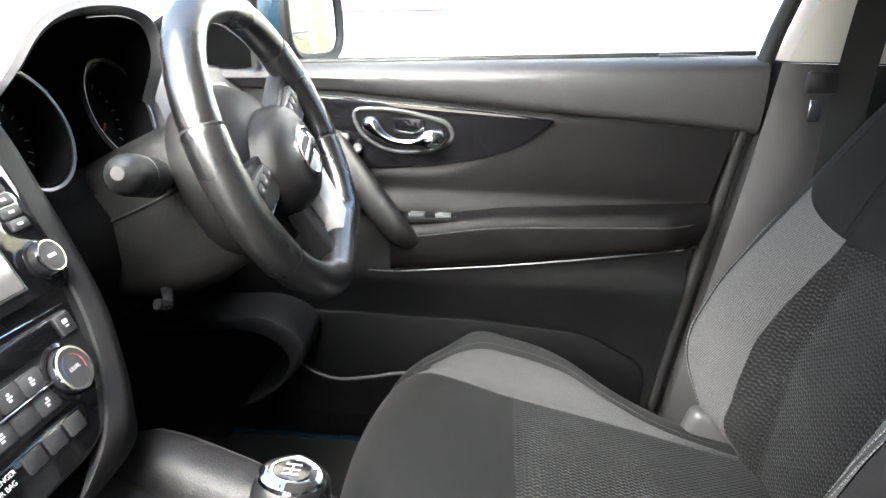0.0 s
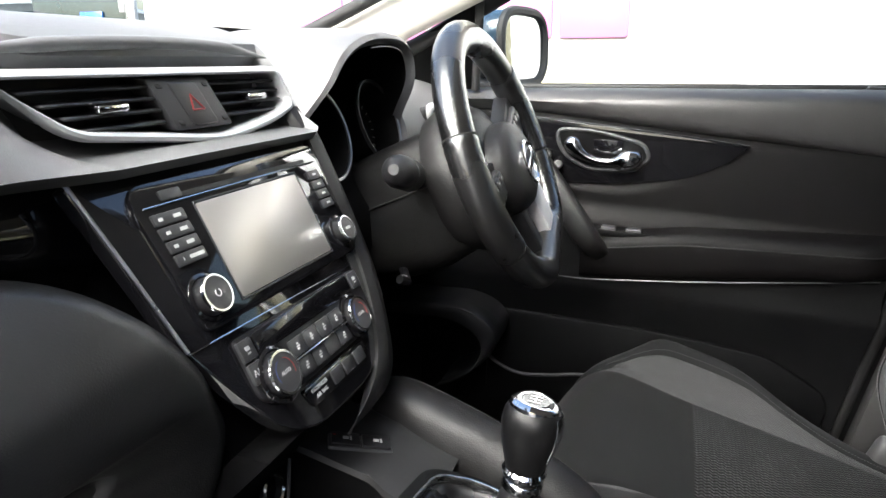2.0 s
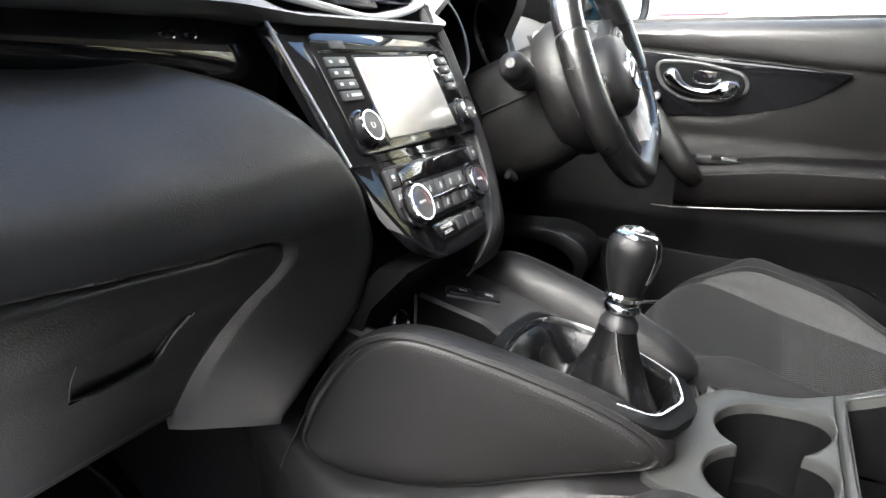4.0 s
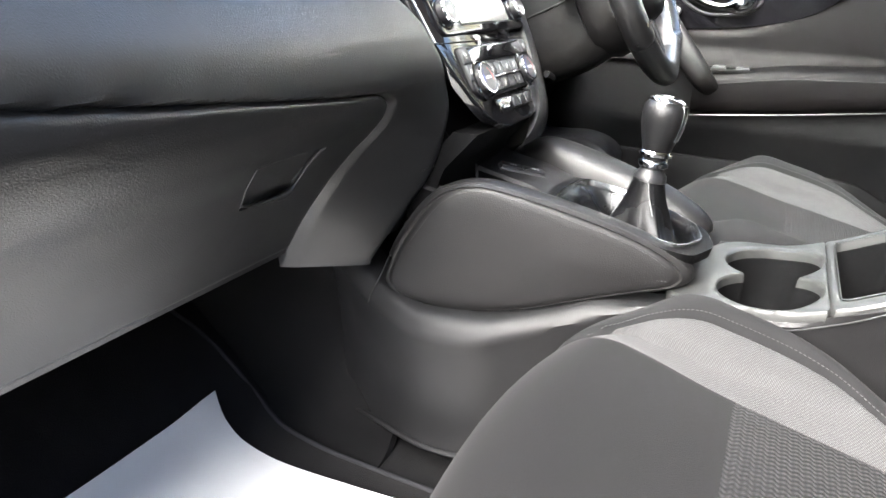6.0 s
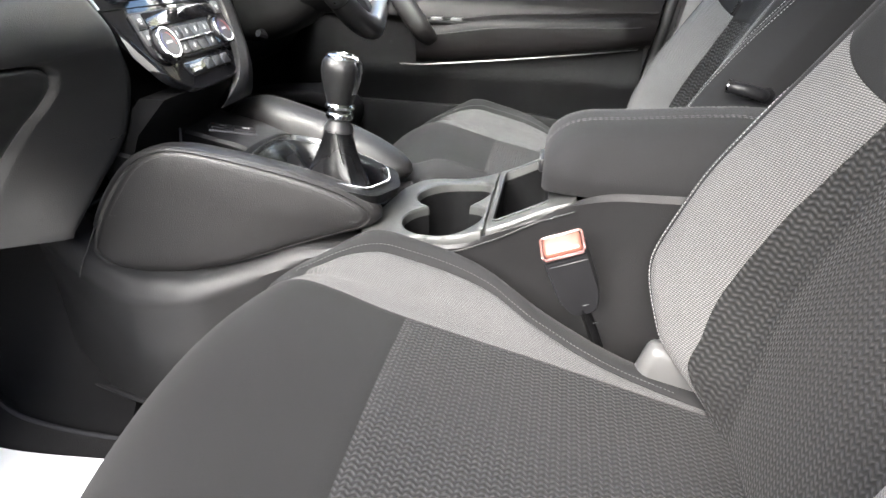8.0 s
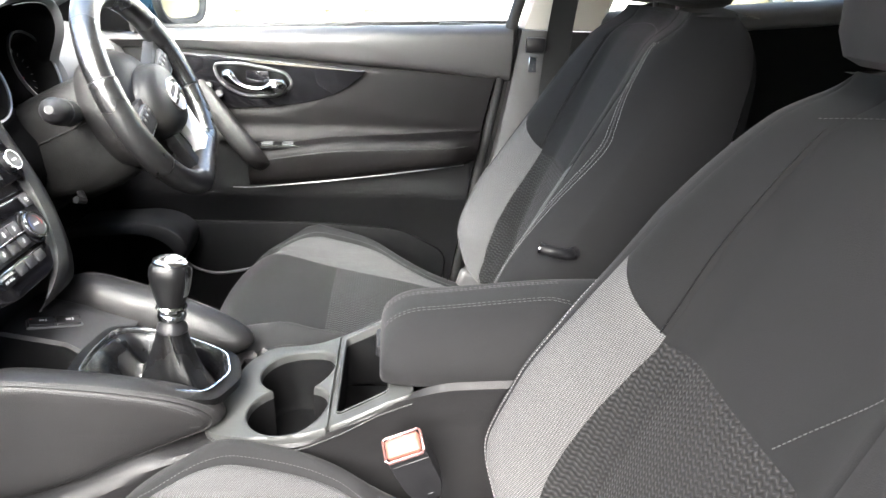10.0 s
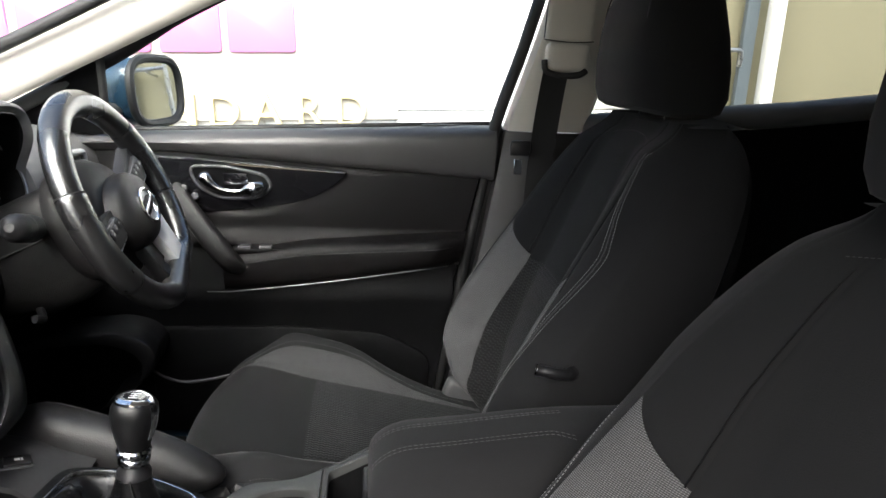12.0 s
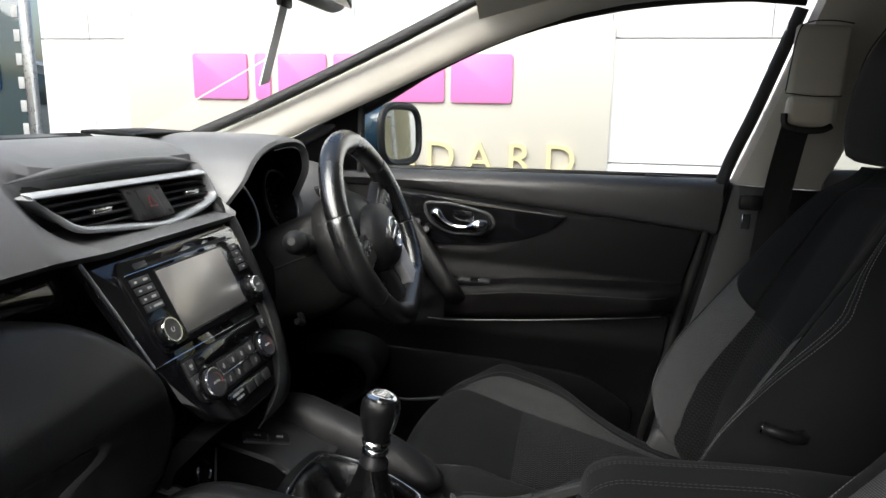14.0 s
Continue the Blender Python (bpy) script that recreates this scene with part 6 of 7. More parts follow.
def back_front(z, v, sink=0.0):
    a = abs(v)
    x = b_c(z)
    i, o, h = b_in(z), b_out(z), b_half(z)
    w = b_wing(z)
    if a > i - 0.045:
        x -= w * sstep(i - 0.045, o, a)
    if a > o:
        t = (a - o) / (h - o)
        x += 0.055 * t**2.2
    x -= 0.010 * math.cos(min(1, a / 0.13) * 1.57) * sstep(0.6, 0.75, z) * sstep(1.0, 0.85, z)
    x += 0.03 * sstep(1.12, 1.176, z)
    return (x + sink, v, z)


def seat_at(name, label, squash=1.0, widen=1.0, aside=0.0):
    seat = thing(name, label, "car seat", "front seats")
    s_end, s_mesh, s_tip = s_at(0.53), s_at(0.139), s_at(-0.02)
    part("cushion_front", panel(cushion, 0.0, s_mesh + 0.0002, lambda s: -float(c_in(cx(s))) - 0.0004, lambda s: float(c_in(cx(s))) + 0.0004, 60, 46), CLOTH, seat, "plain dark grey cloth panel")
    part("cushion_centre", panel(cushion, s_mesh - 0.0002, s_end, lambda s: -float(c_in(cx(s))) - 0.0004, lambda s: float(c_in(cx(s))) + 0.0004, 50, 46), WAVE, seat, "wave patterned cloth panel")
    for k in (-1, 1):
        part("cushion_stripe", panel(cushion, s_tip + 0.002, s_at(0.45), lambda s: k * (float(c_in(cx(s))) + 0.0005), lambda s: k * (float(c_out(cx(s))) - 0.0005 + 0.001 * (float(c_out(cx(s))) - float(c_in(cx(s))) < 0.002)), 70, 14, 0.0022), STRIP, seat, "pale grey corded stripe")
        P = []
        for s in np.linspace(0, s_end, 96):
            x = cx(s)
            o, e = float(c_out(x)), float(c_edge(x))
            if s < s_tip:
                o = float(c_in(x))
            row = [cushion(s, k * (o + (e - o) * t), 0.003 * max(0.0, 1 - (e - o) * t / 0.006) ** 2) for t in np.linspace(0, 1, 14)]
            px, py, pz = row[-1]
            d = max(0.0, pz - 0.46)
            for t in np.linspace(0.06, 1, 10):
                row.append((px + 0.01 * t, py + k * (0.003 * math.sin(min(1, t * 3) * 1.57) - 0.03 * t * t), pz - d * t - 0.004 * math.sin(min(1, t * 3) * 1.57)))
            P.append(row)
        part("cushion_bolster", mesh_grid(P), BOLSTER, seat, "black cloth side bolster")
        st = []
        for s in np.linspace(s_tip - 0.0, s_at(0.42), 120):
            x = cx(s)
            st.append(tuple(np.add(cushion(s, k * (float(c_out(x)) + 0.0045)), (0, 0, 0.0006))))
        part("stitching", dashes(st, 0.0042, 0.66, 0.00055), DARKTHREAD, seat, "grey stitching")
        st = []
        for s in np.linspace(s_at(0.06), s_at(0.40), 120):
            x = cx(s)
            st.append(tuple(np.add(cushion(s, k * (float(c_edge(x)) - 0.006)), (0, 0, 0.0008))))
        part("stitching", dashes(st, 0.0042, 0.66, 0.00055), DARKTHREAD, seat, "grey stitching")
    # backrest
    part("back_centre", panel(back_front, 0.585, 0.9042, lambda z: -b_in(z) - 0.0004, lambda z: b_in(z) + 0.0004, 60, 40), WAVEBACK, seat, "wave patterned cloth panel")
    part("back_upper", panel(back_front, 0.9038, 1.172, lambda z: -b_in(z) - 0.0004, lambda z: b_in(z) + 0.0004, 50, 40), CLOTH, seat, "plain dark cloth shoulder panel")
    for k in (-1, 1):
        P = []
        for t in np.linspace(0, 1, 60):
            row = []
            for u in np.linspace(0, 1, 16):
                ztop = 0.911 + 0.050 * u ** 1.3
                z = 0.60 + (ztop - 0.60) * t
                v = b_in(z) + (b_out(z) - b_in(z) + 0.0003) * u
                w = abs(b_out(z) - b_in(z))
                d = min(u, 1 - u) * w
                ds = min(t, 1 - t) * 0.3
                sk = 0.0012 * min(1.0, max(0.0, 1 - d / 0.005) ** 2 + max(0.0, 1 - ds / 0.005) ** 2)
                row.append(back_front(z, k * v, sk))
            P.append(row)
        part("back_stripe", mesh_grid(P), STRIPBACK, seat, "pale grey corded stripe")
        # upper part of the wing, above the stripe
        P = []
        for t in np.linspace(0, 1, 44):
            row = []
            for u in np.linspace(0, 1, 14):
                z0 = 0.9112 + 0.050 * u ** 1.3
                z = z0 + (1.172 - z0) * t
                v = b_in(z) + (b_out(z) - b_in(z) + 0.0003) * u
                d = min(u, 1 - u) * abs(b_out(z) - b_in(z))
                sk = 0.0014 * min(1.0, max(0.0, 1 - d / 0.005) ** 2 + max(0.0, 1 - min(t, 1 - t) * 0.25 / 0.005) ** 2)
                row.append(back_front(z, k * v, sk))
            P.append(row)
        part("back_wing", mesh_grid(P), CLOTH, seat, "plain dark cloth wing panel")
        # outer side, round to the back shell
        P = []
        for z in np.linspace(0.56, 1.172, 80):
            o, h = b_out(z), b_half(z)
            row = []
            for u in np.linspace(0, 1, 14):
                row.append(back_front(z, k * (o + 0.0005 + (h - o) * u), 0.003 * max(0.0, 1 - (h - o) * u / 0.005) ** 2))
            fx_, fy_, fz_ = row[-1]
            bx = float(pchip(z, [0.56, 0.7, 1.0, 1.12, 1.172], [0.60, 0.645, 0.735, 0.752, 0.725]))
            for u in np.linspace(0.1, 1, 12):
                row.append((fx_ + (bx - fx_) * (0.05 + 0.95 * u), k * (h + 0.008 * math.sin(u * math.pi) - 0.05 * max(0, u - 0.75) / 0.25 * 1.0), z))
            P.append(row)
        part("back_side", mesh_grid(P), BOLSTER, seat, "black cloth outer side")
        # double-stitched seam: along the wing, then wrapping back over the shoulder
        if k < 0:
            way = crv([(0.66, 0.178), (0.786, 0.197), (0.90, 0.206), (0.985, 0.214), (1.02, 0.205), (1.06, 0.184), (1.10, 0.163), (1.13, 0.145)], 110)
            tail = [(0.69, 0.168, 1.141), (0.715, 0.183, 1.140), (0.738, 0.190, 1.132)]
        else:
            way = np.array([(z, b_out(z) + 0.009 + (b_half(z) - b_out(z) - 0.012) * float(sstep(0.84, 0.99, z))) for z in np.linspace(0.64, 1.135, 110)])
            tail = []
        for off in (-0.0045, 0.0, 0.0045):
            st = [tuple(np.add(back_front(float(z), k * (v + off)), (-0.0009, 0, 0))) for z, v in way]
            st += [(x, k * (v + off), z + off) for x, v, z in tail]
            if off:
                part("stitching", dashes(st, 0.0045, 0.66, 0.00058), THREAD, seat, "pale stitching")
            else:
                part("seam", tube(st[::3], 0.0009, 5), RUBBER, seat)
        # seam of the shoulder panel
        way = crv([(0.912, 0.045), (0.95, 0.066), (1.0, 0.098), (1.05, 0.124), (1.095, 0.134), (1.125, 0.118), (1.142, 0.075)], 80) if k < 0 else np.array([(z, b_in(z) + 0.004) for z in np.linspace(0.912, 1.125, 80)])
        st = [tuple(np.add(back_front(float(z), k * v), (-0.0009, 0, 0))) for z, v in way]
        if k < 0:
            part("stitching", dashes(st, 0.0045, 0.66, 0.0005), DARKTHREAD, seat, "grey stitching")
        else:
            part("seam", tube(st, 0.0009, 5), HARD, seat)
    # top and back shell
    P = []
    for t in np.linspace(0, 1, 24):
        v = -0.165 + 0.33 * t
        h = 1 - (abs(v) / 0.165) ** 4
        P.append([(b_c(1.15) + 0.03 + 0.085 * u, v, 1.168 + 0.014 * math.sin(math.pi * u) * h) for u in np.linspace(-0.05, 1.05, 12)])
    part("back_top", mesh_grid(P), CLOTH, seat)
    P = []
    for z in np.linspace(0.50, 1.168, 30):
        bx = float(pchip(z, [0.50, 0.56, 0.7, 1.0, 1.12, 1.172], [0.57, 0.60, 0.645, 0.735, 0.752, 0.725]))
        h = b_half(max(0.56, z)) - 0.02
        P.append([(bx + 0.004 - 0.02 * (abs(u) ** 4), h * u, z) for u in np.linspace(-1, 1, 24)])
    part("back_shell", slab(P, (0.012, 0, 0)), HARD, seat, "black rear shell")
    # arched seam across the shoulders
    st = [tuple(np.add(back_front(1.128 + 0.020 * math.cos(v / 0.125 * 1.57), v), (-0.0009, 0, 0))) for v in np.linspace(-0.085, 0.115, 70)]
    part("stitching", dashes(st, 0.0045, 0.66, 0.00042), DARKTHREAD, seat, "grey stitching")
    # base
    part("seat_base", rbox(0.24, 0, 0.50, 0.50, 0.44, 0.10, 0.03, 3), HARD, seat, "black plastic seat base")
    part("hinge_cover", rbox(0.0, 0.160, 0.0, 0.11, 0.03, 0.055, 0.012, 3, pose(0.435, 0, 0.609, 0, 18, 0)), HINGEGREY, seat, "silver grey hinge cover")
    part("hinge_cover", rbox(0.0, -0.160, 0.0, 0.11, 0.03, 0.055, 0.012, 3, pose(0.435, 0, 0.609, 0, 18, 0)), HINGEGREY, seat, "silver grey hinge cover")
    for k in (-1, 1):
        part("rail", rbox(0.24, 0.19 * k, 0.425, 0.62, 0.035, 0.05, 0.008), SMOOTH, seat, "seat rail")
    # headrest
    P = []
    for z, s, dx in ((1.176, 0.55, 0.0), (1.177, 0.80, 0.0), (1.184, 0.93, 0.0), (1.205, 1.0, 0.0), (1.245, 1.0, -0.002), (1.29, 0.95, -0.004), (1.33, 0.86, -0.004), (1.365, 0.73, 0.0), (1.388, 0.58, 0.004), (1.40, 0.40, 0.006), (1.403, 0.15, 0.006)):
        ring = []
        for a in np.linspace(0, 2 * math.pi, 45)[:-1]:
            c, q = math.cos(a), math.sin(a)
            xx = 0.680 + dx + (0.052 + 0.030 * s) * s * math.copysign(abs(c) ** 0.6, c) * (0.9 if c < 0 else 1.0)
            ring.append((xx, 0.132 * (0.35 + 0.65 * s) * math.copysign(abs(q) ** 0.6, q), z + (0.008 if c < 0 else -0.0) * abs(c)))
        P.append(ring)
    hr = part("headrest", mesh_grid(P, cv=True, caps=True), BOLSTER, seat, "black cloth headrest")
    for k in (-1, 1):
        part("headrest_post", tube([(0.685, 0.05 * k, 1.15), (0.685, 0.05 * k, 1.20)], 0.006, 10), SMOOTH, hr)
        part("headrest_seam", tube(crv([(0.623, 0.088 * k, 1.20), (0.618, 0.092 * k, 1.26), (0.623, 0.088 * k, 1.34), (0.645, 0.075 * k, 1.395)], 20), 0.0012, 6), RUBBER, hr)
    for ob in [o for o in bpy.data.objects if o.type == "MESH" and (o.parent is seat or (o.parent and o.parent.parent is seat))]:
        for v in ob.data.vertices:
            if v.co.z > 1.0:
                v.co.z = 1.0 + (v.co.z - 1.0) * squash
            if v.co.y < 0:
                v.co.y *= widen
            v.co.y += aside * float(sstep(0.76, 0.71, v.co.z))
    return seat


pseat = seat_at("passenger_seat", "dark grey cloth front passenger seat with pale corded stripes", 0.86, 1.13)
pseat.location = (0.009, -0.298, 0.004)
dseat = seat_at("driver_seat", "dark grey cloth driver's seat with pale corded stripes, beside the armrest", aside=-0.014)
dseat.location = (0.035, 0.405, 0.006)
lv = part("recline_lever", tube(crv([(0.455, -0.262, 0.860), (0.475, -0.266, 0.857), (0.495, -0.262, 0.852), (0.508, -0.245, 0.848)], 16), [0.009] + [0.0075] * 13 + [0.011, 0.009], 12), SMOOTH, dseat, "black tilt lever with a bright tip")
part("lever_tip", tube([(0.453, -0.2615, 0.8605), (0.4555, -0.262, 0.860)], 0.0078, 12), DARKCHROME, lv)

# ---- driver's door ----
door = thing("driver_door", "closed driver's door with charcoal vinyl trim and gloss black insert", "car door")
DX0 = -0.36


def rear_x(z):
    return float(pchip(z, [0.42, 0.56, 0.70, 0.857, 1.03, 1.12], [0.40, 0.425, 0.447, 0.470, 0.508, 0.53]))


def belt_z(x):
    return 1.098 + 0.042 * x


# upper roll along the window
P = []
for x in np.linspace(-0.40, 0.535, 40):
    zt = float(belt_z(x))
    zl = 1.052 - 0.075 * (x + 0.12) if x > -0.12 else 1.052
    P.append([(x, y, z) for y, z in crv([(0.835, zt - 0.004), (0.81, zt + 0.001), (0.785, zt - 0.004), (0.768, zt - 0.018), (0.766, (zt + zl) / 2), (0.774, zl + 0.012), (0.79, zl), (0.81, zl - 0.004)], 26)])
part("upper_roll", mesh_grid(P), DOORROLL, door, "charcoal grained upper door roll")
# middle panel, with its sweep below the gloss insert
P = []
for x in np.linspace(-0.36, 0.52, 60):
    zt = (1.052 - 0.075 * (x + 0.12) if x > -0.12 else 1.052) + 0.006
    zb = 0.862
    row = []
    for t in np.linspace(0, 1, 24):
        z = zt + (zb - zt) * t
        y = 0.796 - 0.006 * math.sin(math.pi * t) - 0.02 * sstep(0.8, 1.0, t)
        # the sweep: the panel stands proud behind and under the insert
        edge = 0.93 + 0.095 * sstep(0.02, 0.24, x)
        y -= 0.012 * sstep(-0.012, 0.012, edge - z) * sstep(-0.15, 0.0, x)
        row.append((min(x, rear_x(z)), y, z))
    P.append(row)
part("middle_panel", slab(P, (0, 0.02, 0)), DOORVINYL, door, "dark grained vinyl middle panel")
# gloss insert with the release handle
gi = rounded([(-0.22, 1.047), (-0.10, 1.042), (0.02, 1.034), (0.12, 1.027), (0.224, 1.018), (0.205, 1.0), (0.172, 0.973), (0.12, 0.95), (0.03, 0.936), (-0.065, 0.928), (-0.12, 0.935), (-0.22, 0.97)], [0.01, 0.02, 0.02, 0.02, 0.006, 0.02, 0.03, 0.03, 0.03, 0.02, 0.02, 0.01], 4)
DM = Matrix(((1, 0, 0, 0), (0, 0, -1, 0.786), (0, 1, 0, 0), (0, 0, 0, 1)))
ins = part("gloss_insert", prism(gi, -0.02, 0.008, 0.003, DM), PIANO, door, "gloss black door insert")
part("insert_line", tube([(x, 0.7765, z) for x, z in crv([(-0.22, 1.0485), (-0.10, 1.0435), (0.02, 1.0355), (0.12, 1.0285), (0.22, 1.0195)], 20)], 0.0009, 6), TRIMGREY, ins)
ho = rounded([(-0.098, 1.026), (-0.03, 1.028), (0.055, 1.010), (0.068, 0.985), (0.04, 0.960), (-0.04, 0.958), (-0.085, 0.985)], 0.03, 6)
part("handle_bezel", tube([(x, 0.777, z) for x, z in ho], 0.0036, 8, closed=True), TRIMGREY, ins, "dark bezel")
part("handle_bowl", prism([(x * 0.97 - 0.0005, 0.993 + (z - 0.993) * 0.93) for x, z in ho], 0.006, 0.0092, 0, DM), HARD, ins)
hp = crv([(-0.072, 0.772, 1.012), (-0.060, 0.766, 0.996), (-0.040, 0.762, 0.982), (-0.012, 0.761, 0.975), (0.02, 0.762, 0.977), (0.040, 0.765, 0.985), (0.050, 0.769, 0.995)], 32)
part("release_handle", tube(hp, [0.008, 0.013, 0.015, 0.0155, 0.015, 0.014, 0.0125, 0.011, 0.010, 0.009, 0.0082, 0.0076, 0.0072] + [0.007] * 7 + [0.008, 0.0105, 0.0135, 0.016, 0.0175, 0.0182, 0.0185, 0.018, 0.0168, 0.0148, 0.0115, 0.006], 14, flat=0.8, up=(0, 1, 0)), CHROME, ins, "chrome release handle")
part("handle_plate", rbox(-0.005, 0.7765, 1.0, 0.05, 0.004, 0.026, 0.002), PIANO, ins)
for ob in [ins, *ins.children]:
    for v in ob.data.vertices:
        v.co.y -= 0.14 * (v.co.z - 0.945)
# armrest with switches
P = []
for x in np.linspace(-0.03, 0.478, 44):
    f = sstep(-0.03, 0.02, x)
    zt = 0.8625 + 0.052 * x - 0.014 * sstep(0.16, -0.02, x)
    yo = 0.722 - 0.006 * sstep(0.2, 0.48, x) + 0.03 * sstep(0.40, 0.48, x)
    zl = float(pchip(x, [-0.03, 0.003, 0.15, 0.30, 0.441, 0.48], [0.764, 0.767, 0.783, 0.802, 0.820, 0.826]))
    sec = [(0.795, zt + 0.006), (0.765, zt + 0.004), (yo + 0.016, zt), (yo + 0.004, zt - 0.008), (yo, zt - 0.022), (yo + 0.003, zt - 0.022 - 0.5 * (zt - 0.022 - zl)), (yo + 0.014, zl + 0.008), (0.752, zl + 0.002)]
    P.append([(min(x, rear_x(z)), y, z) for y, z in crv(sec, 26)])
ar = part("armrest", mesh_grid(P), DOORVINYL, door, "padded vinyl door armrest")
st = []
for x in np.linspace(0.0, 0.45, 120):
    zt = 0.8625 + 0.052 * x - 0.014 * sstep(0.16, -0.02, x)
    st.append((x, 0.7215 - 0.006 * sstep(0.2, 0.48, x) + 0.03 * sstep(0.40, 0.48, x), zt - 0.018))
part("stitching", dashes(st, 0.005, 0.6, 0.0006), DARKTHREAD, ar)
part("armrest_crease", tube(st[::4], 0.0012, 6), RUBBER, ar)
swp = part("switch_plate", rbox(0.040, 0.750, 0.8555, 0.11, 0.036, 0.012, 0.004, 2, None), HARD, door, "window switch plate")
for k in range(2):
    part("window_switch", rbox(0.012 + 0.043 * k, 0.746, 0.8615, 0.026, 0.022, 0.008, 0.002, 2), TRIMGREY, swp)
    part("switch_edge", rbox(0.000 + 0.043 * k, 0.746, 0.8630, 0.003, 0.018, 0.007, 0.001, 2), CHROME, swp)
# pull: a slanting bar from the insert to the armrest
P = []
for x, z, y, w, d in ((-0.135, 0.985, 0.782, 0.016, 0.012), (-0.105, 0.950, 0.752, 0.019, 0.014), (-0.070, 0.908, 0.730, 0.021, 0.016), (-0.035, 0.866, 0.716, 0.022, 0.018), (-0.012, 0.838, 0.716, 0.020, 0.018), (0.006, 0.818, 0.728, 0.015, 0.012), (0.016, 0.808, 0.742, 0.008, 0.006)):
    P.append((x, y, z, w, d))
P = crv(P, 30)
Q = []
for x, y, z, w, d in P:
    ring = []
    for j in range(20):
        c, q = math.cos(2 * math.pi * j / 20), math.sin(2 * math.pi * j / 20)
        e = math.copysign(abs(c) ** 0.7, c)
        ring.append((x + 0.80 * w * e, y - d * math.copysign(abs(q) ** 0.7, q), z + 0.60 * w * e))
    Q.append(ring)
part("pull_bar", mesh_grid(Q, cv=True, caps=True), SHROUD, door, "black pull bar")
for k, (x, z) in enumerate(((-0.110, 0.978), (-0.089, 0.962))):
    part("mirror_switch", lathe([(0.008, 0), (0.008, 0.006), (0.006, 0.008), (0.0004, 0.008)], 18, Matrix.Translation((x, 0.772, z)) @ pose(0, 0, 0, 75, 0, 0)), TRIMGREY, door)
# chrome line, lower panel and pocket
ch = crv([(-0.07, 0.745, 0.763), (-0.03, 0.742, 0.764), (0.003, 0.741, 0.767), (0.15, 0.741, 0.783), (0.30, 0.744, 0.802), (0.441, 0.754, 0.820)], 50)
part("chrome_line", tube(ch, list(np.linspace(0.0008, 0.0015, 8)) + [0.0015] * 34 + list(np.linspace(0.0015, 0.0008, 8)), 8), SILVERLINE, door, "thin silver line")
P = []
for x in np.linspace(-0.34, 0.455, 44):
    sec = [(0.792, 0.875), (0.78, 0.82), (0.77, 0.77), (0.762, 0.745), (0.768, 0.70), (0.775, 0.62), (0.772, 0.54), (0.765, 0.47), (0.775, 0.42)]
    P.append([(min(x, rear_x(z)), y, z) for y, z in crv(sec, 26)])
part("lower_panel", slab(P, (0, 0.02, 0)), HARD, door, "black grained lower door panel")
pk = rounded([(-0.20, 0.47), (0.40, 0.47), (0.41, 0.60), (0.30, 0.66), (0.10, 0.675), (-0.2, 0.675)], 0.03, 5)
part("door_pocket", prism(pk, 0.006, 0.022, 0.006, DM), HARD, door, "door pocket")
part("door_rear_edge", slab([[(rear_x(z) + k * 0.012, 0.772 + 0.03 * k, z) for k in (0, 1)] for z in np.linspace(0.43, 1.11, 16)], (0.004, 0.01, 0)), SMOOTH, door)
part("shut_panel", rbox(0.50, 0.815, 0.76, 0.24, 0.02, 0.72, 0.004), SMOOTH, door)
# window frame and glass
part("window_seal", tube([(x, 0.825, float(belt_z(x)) + 0.002) for x in np.linspace(-0.40, 0.53, 20)], 0.006, 8), RUBBER, door)
g = part("window_glass", slab([[(x, 0.838 - 0.12 * k, 1.09 + 0.38 * k) for k in (0, 0.5, 1)] for x in (-0.42, 0.1, 0.60)], (0, 0.004, 0)), GLASS, door, "clear side window glass")
g.visible_shadow = False
bm = bmesh.new()
vs = [bm.verts.new(p) for p in ((-0.50, 0.775, 1.09), (-0.255, 0.775, 1.085), (-0.238, 0.728, 1.236))]
bm.faces.new(vs)
bmesh.ops.solidify(bm, geom=bm.faces[:], thickness=0.012)
bmesh.ops.recalc_face_normals(bm, faces=bm.faces)
part("mirror_sail", bm, HARD, door, "black mirror corner trim")
part("quarter_post", tube([(-0.252, 0.778, 1.085), (-0.236, 0.727, 1.24)], 0.008, 10), RUBBER, door)
part("outer_skin", slab([[(x, y, z) for x in np.linspace(-0.45, 0.5, 8)] for y, z in ((0.86, 1.08), (0.895, 1.0), (0.91, 0.8), (0.90, 0.5), (0.87, 0.36))], (0, 0.012, 0)), BODYPAINT, door, "dark blue painted outer skin")

# wing mirror outside the driver's window
wm = thing("wing_mirror", "dark blue wing mirror with a black rim, outside the driver's window", "wing mirror", at=(-0.24, 0.98, 1.16))
P = []
for t, s in ((-0.09, 0.25), (-0.085, 0.5), (-0.07, 0.75), (-0.04, 0.93), (0.0, 1.0), (0.03, 0.98)):
    ring = []
    for a in np.linspace(0, 2 * math.pi, 41)[:-1]:
        c, q = math.cos(a), math.sin(a)
        ring.append((t, 0.114 * s * math.copysign(abs(c) ** 0.6, c), 0.079 * s * math.copysign(abs(q) ** 0.6, q)))
    P.append(ring)
MT = pose(0, 0, 0, 0, -4, -12)
part("housing", moved(mesh_grid(P, cv=True, caps=True), MT), BODYPAINT, wm, "dark blue painted housing")
ol = [(0.109 * math.copysign(abs(math.cos(a)) ** 0.6, math.cos(a)), 0.074 * math.copysign(abs(math.sin(a)) ** 0.6, math.sin(a))) for a in np.linspace(0, 2 * math.pi, 41)[:-1]]
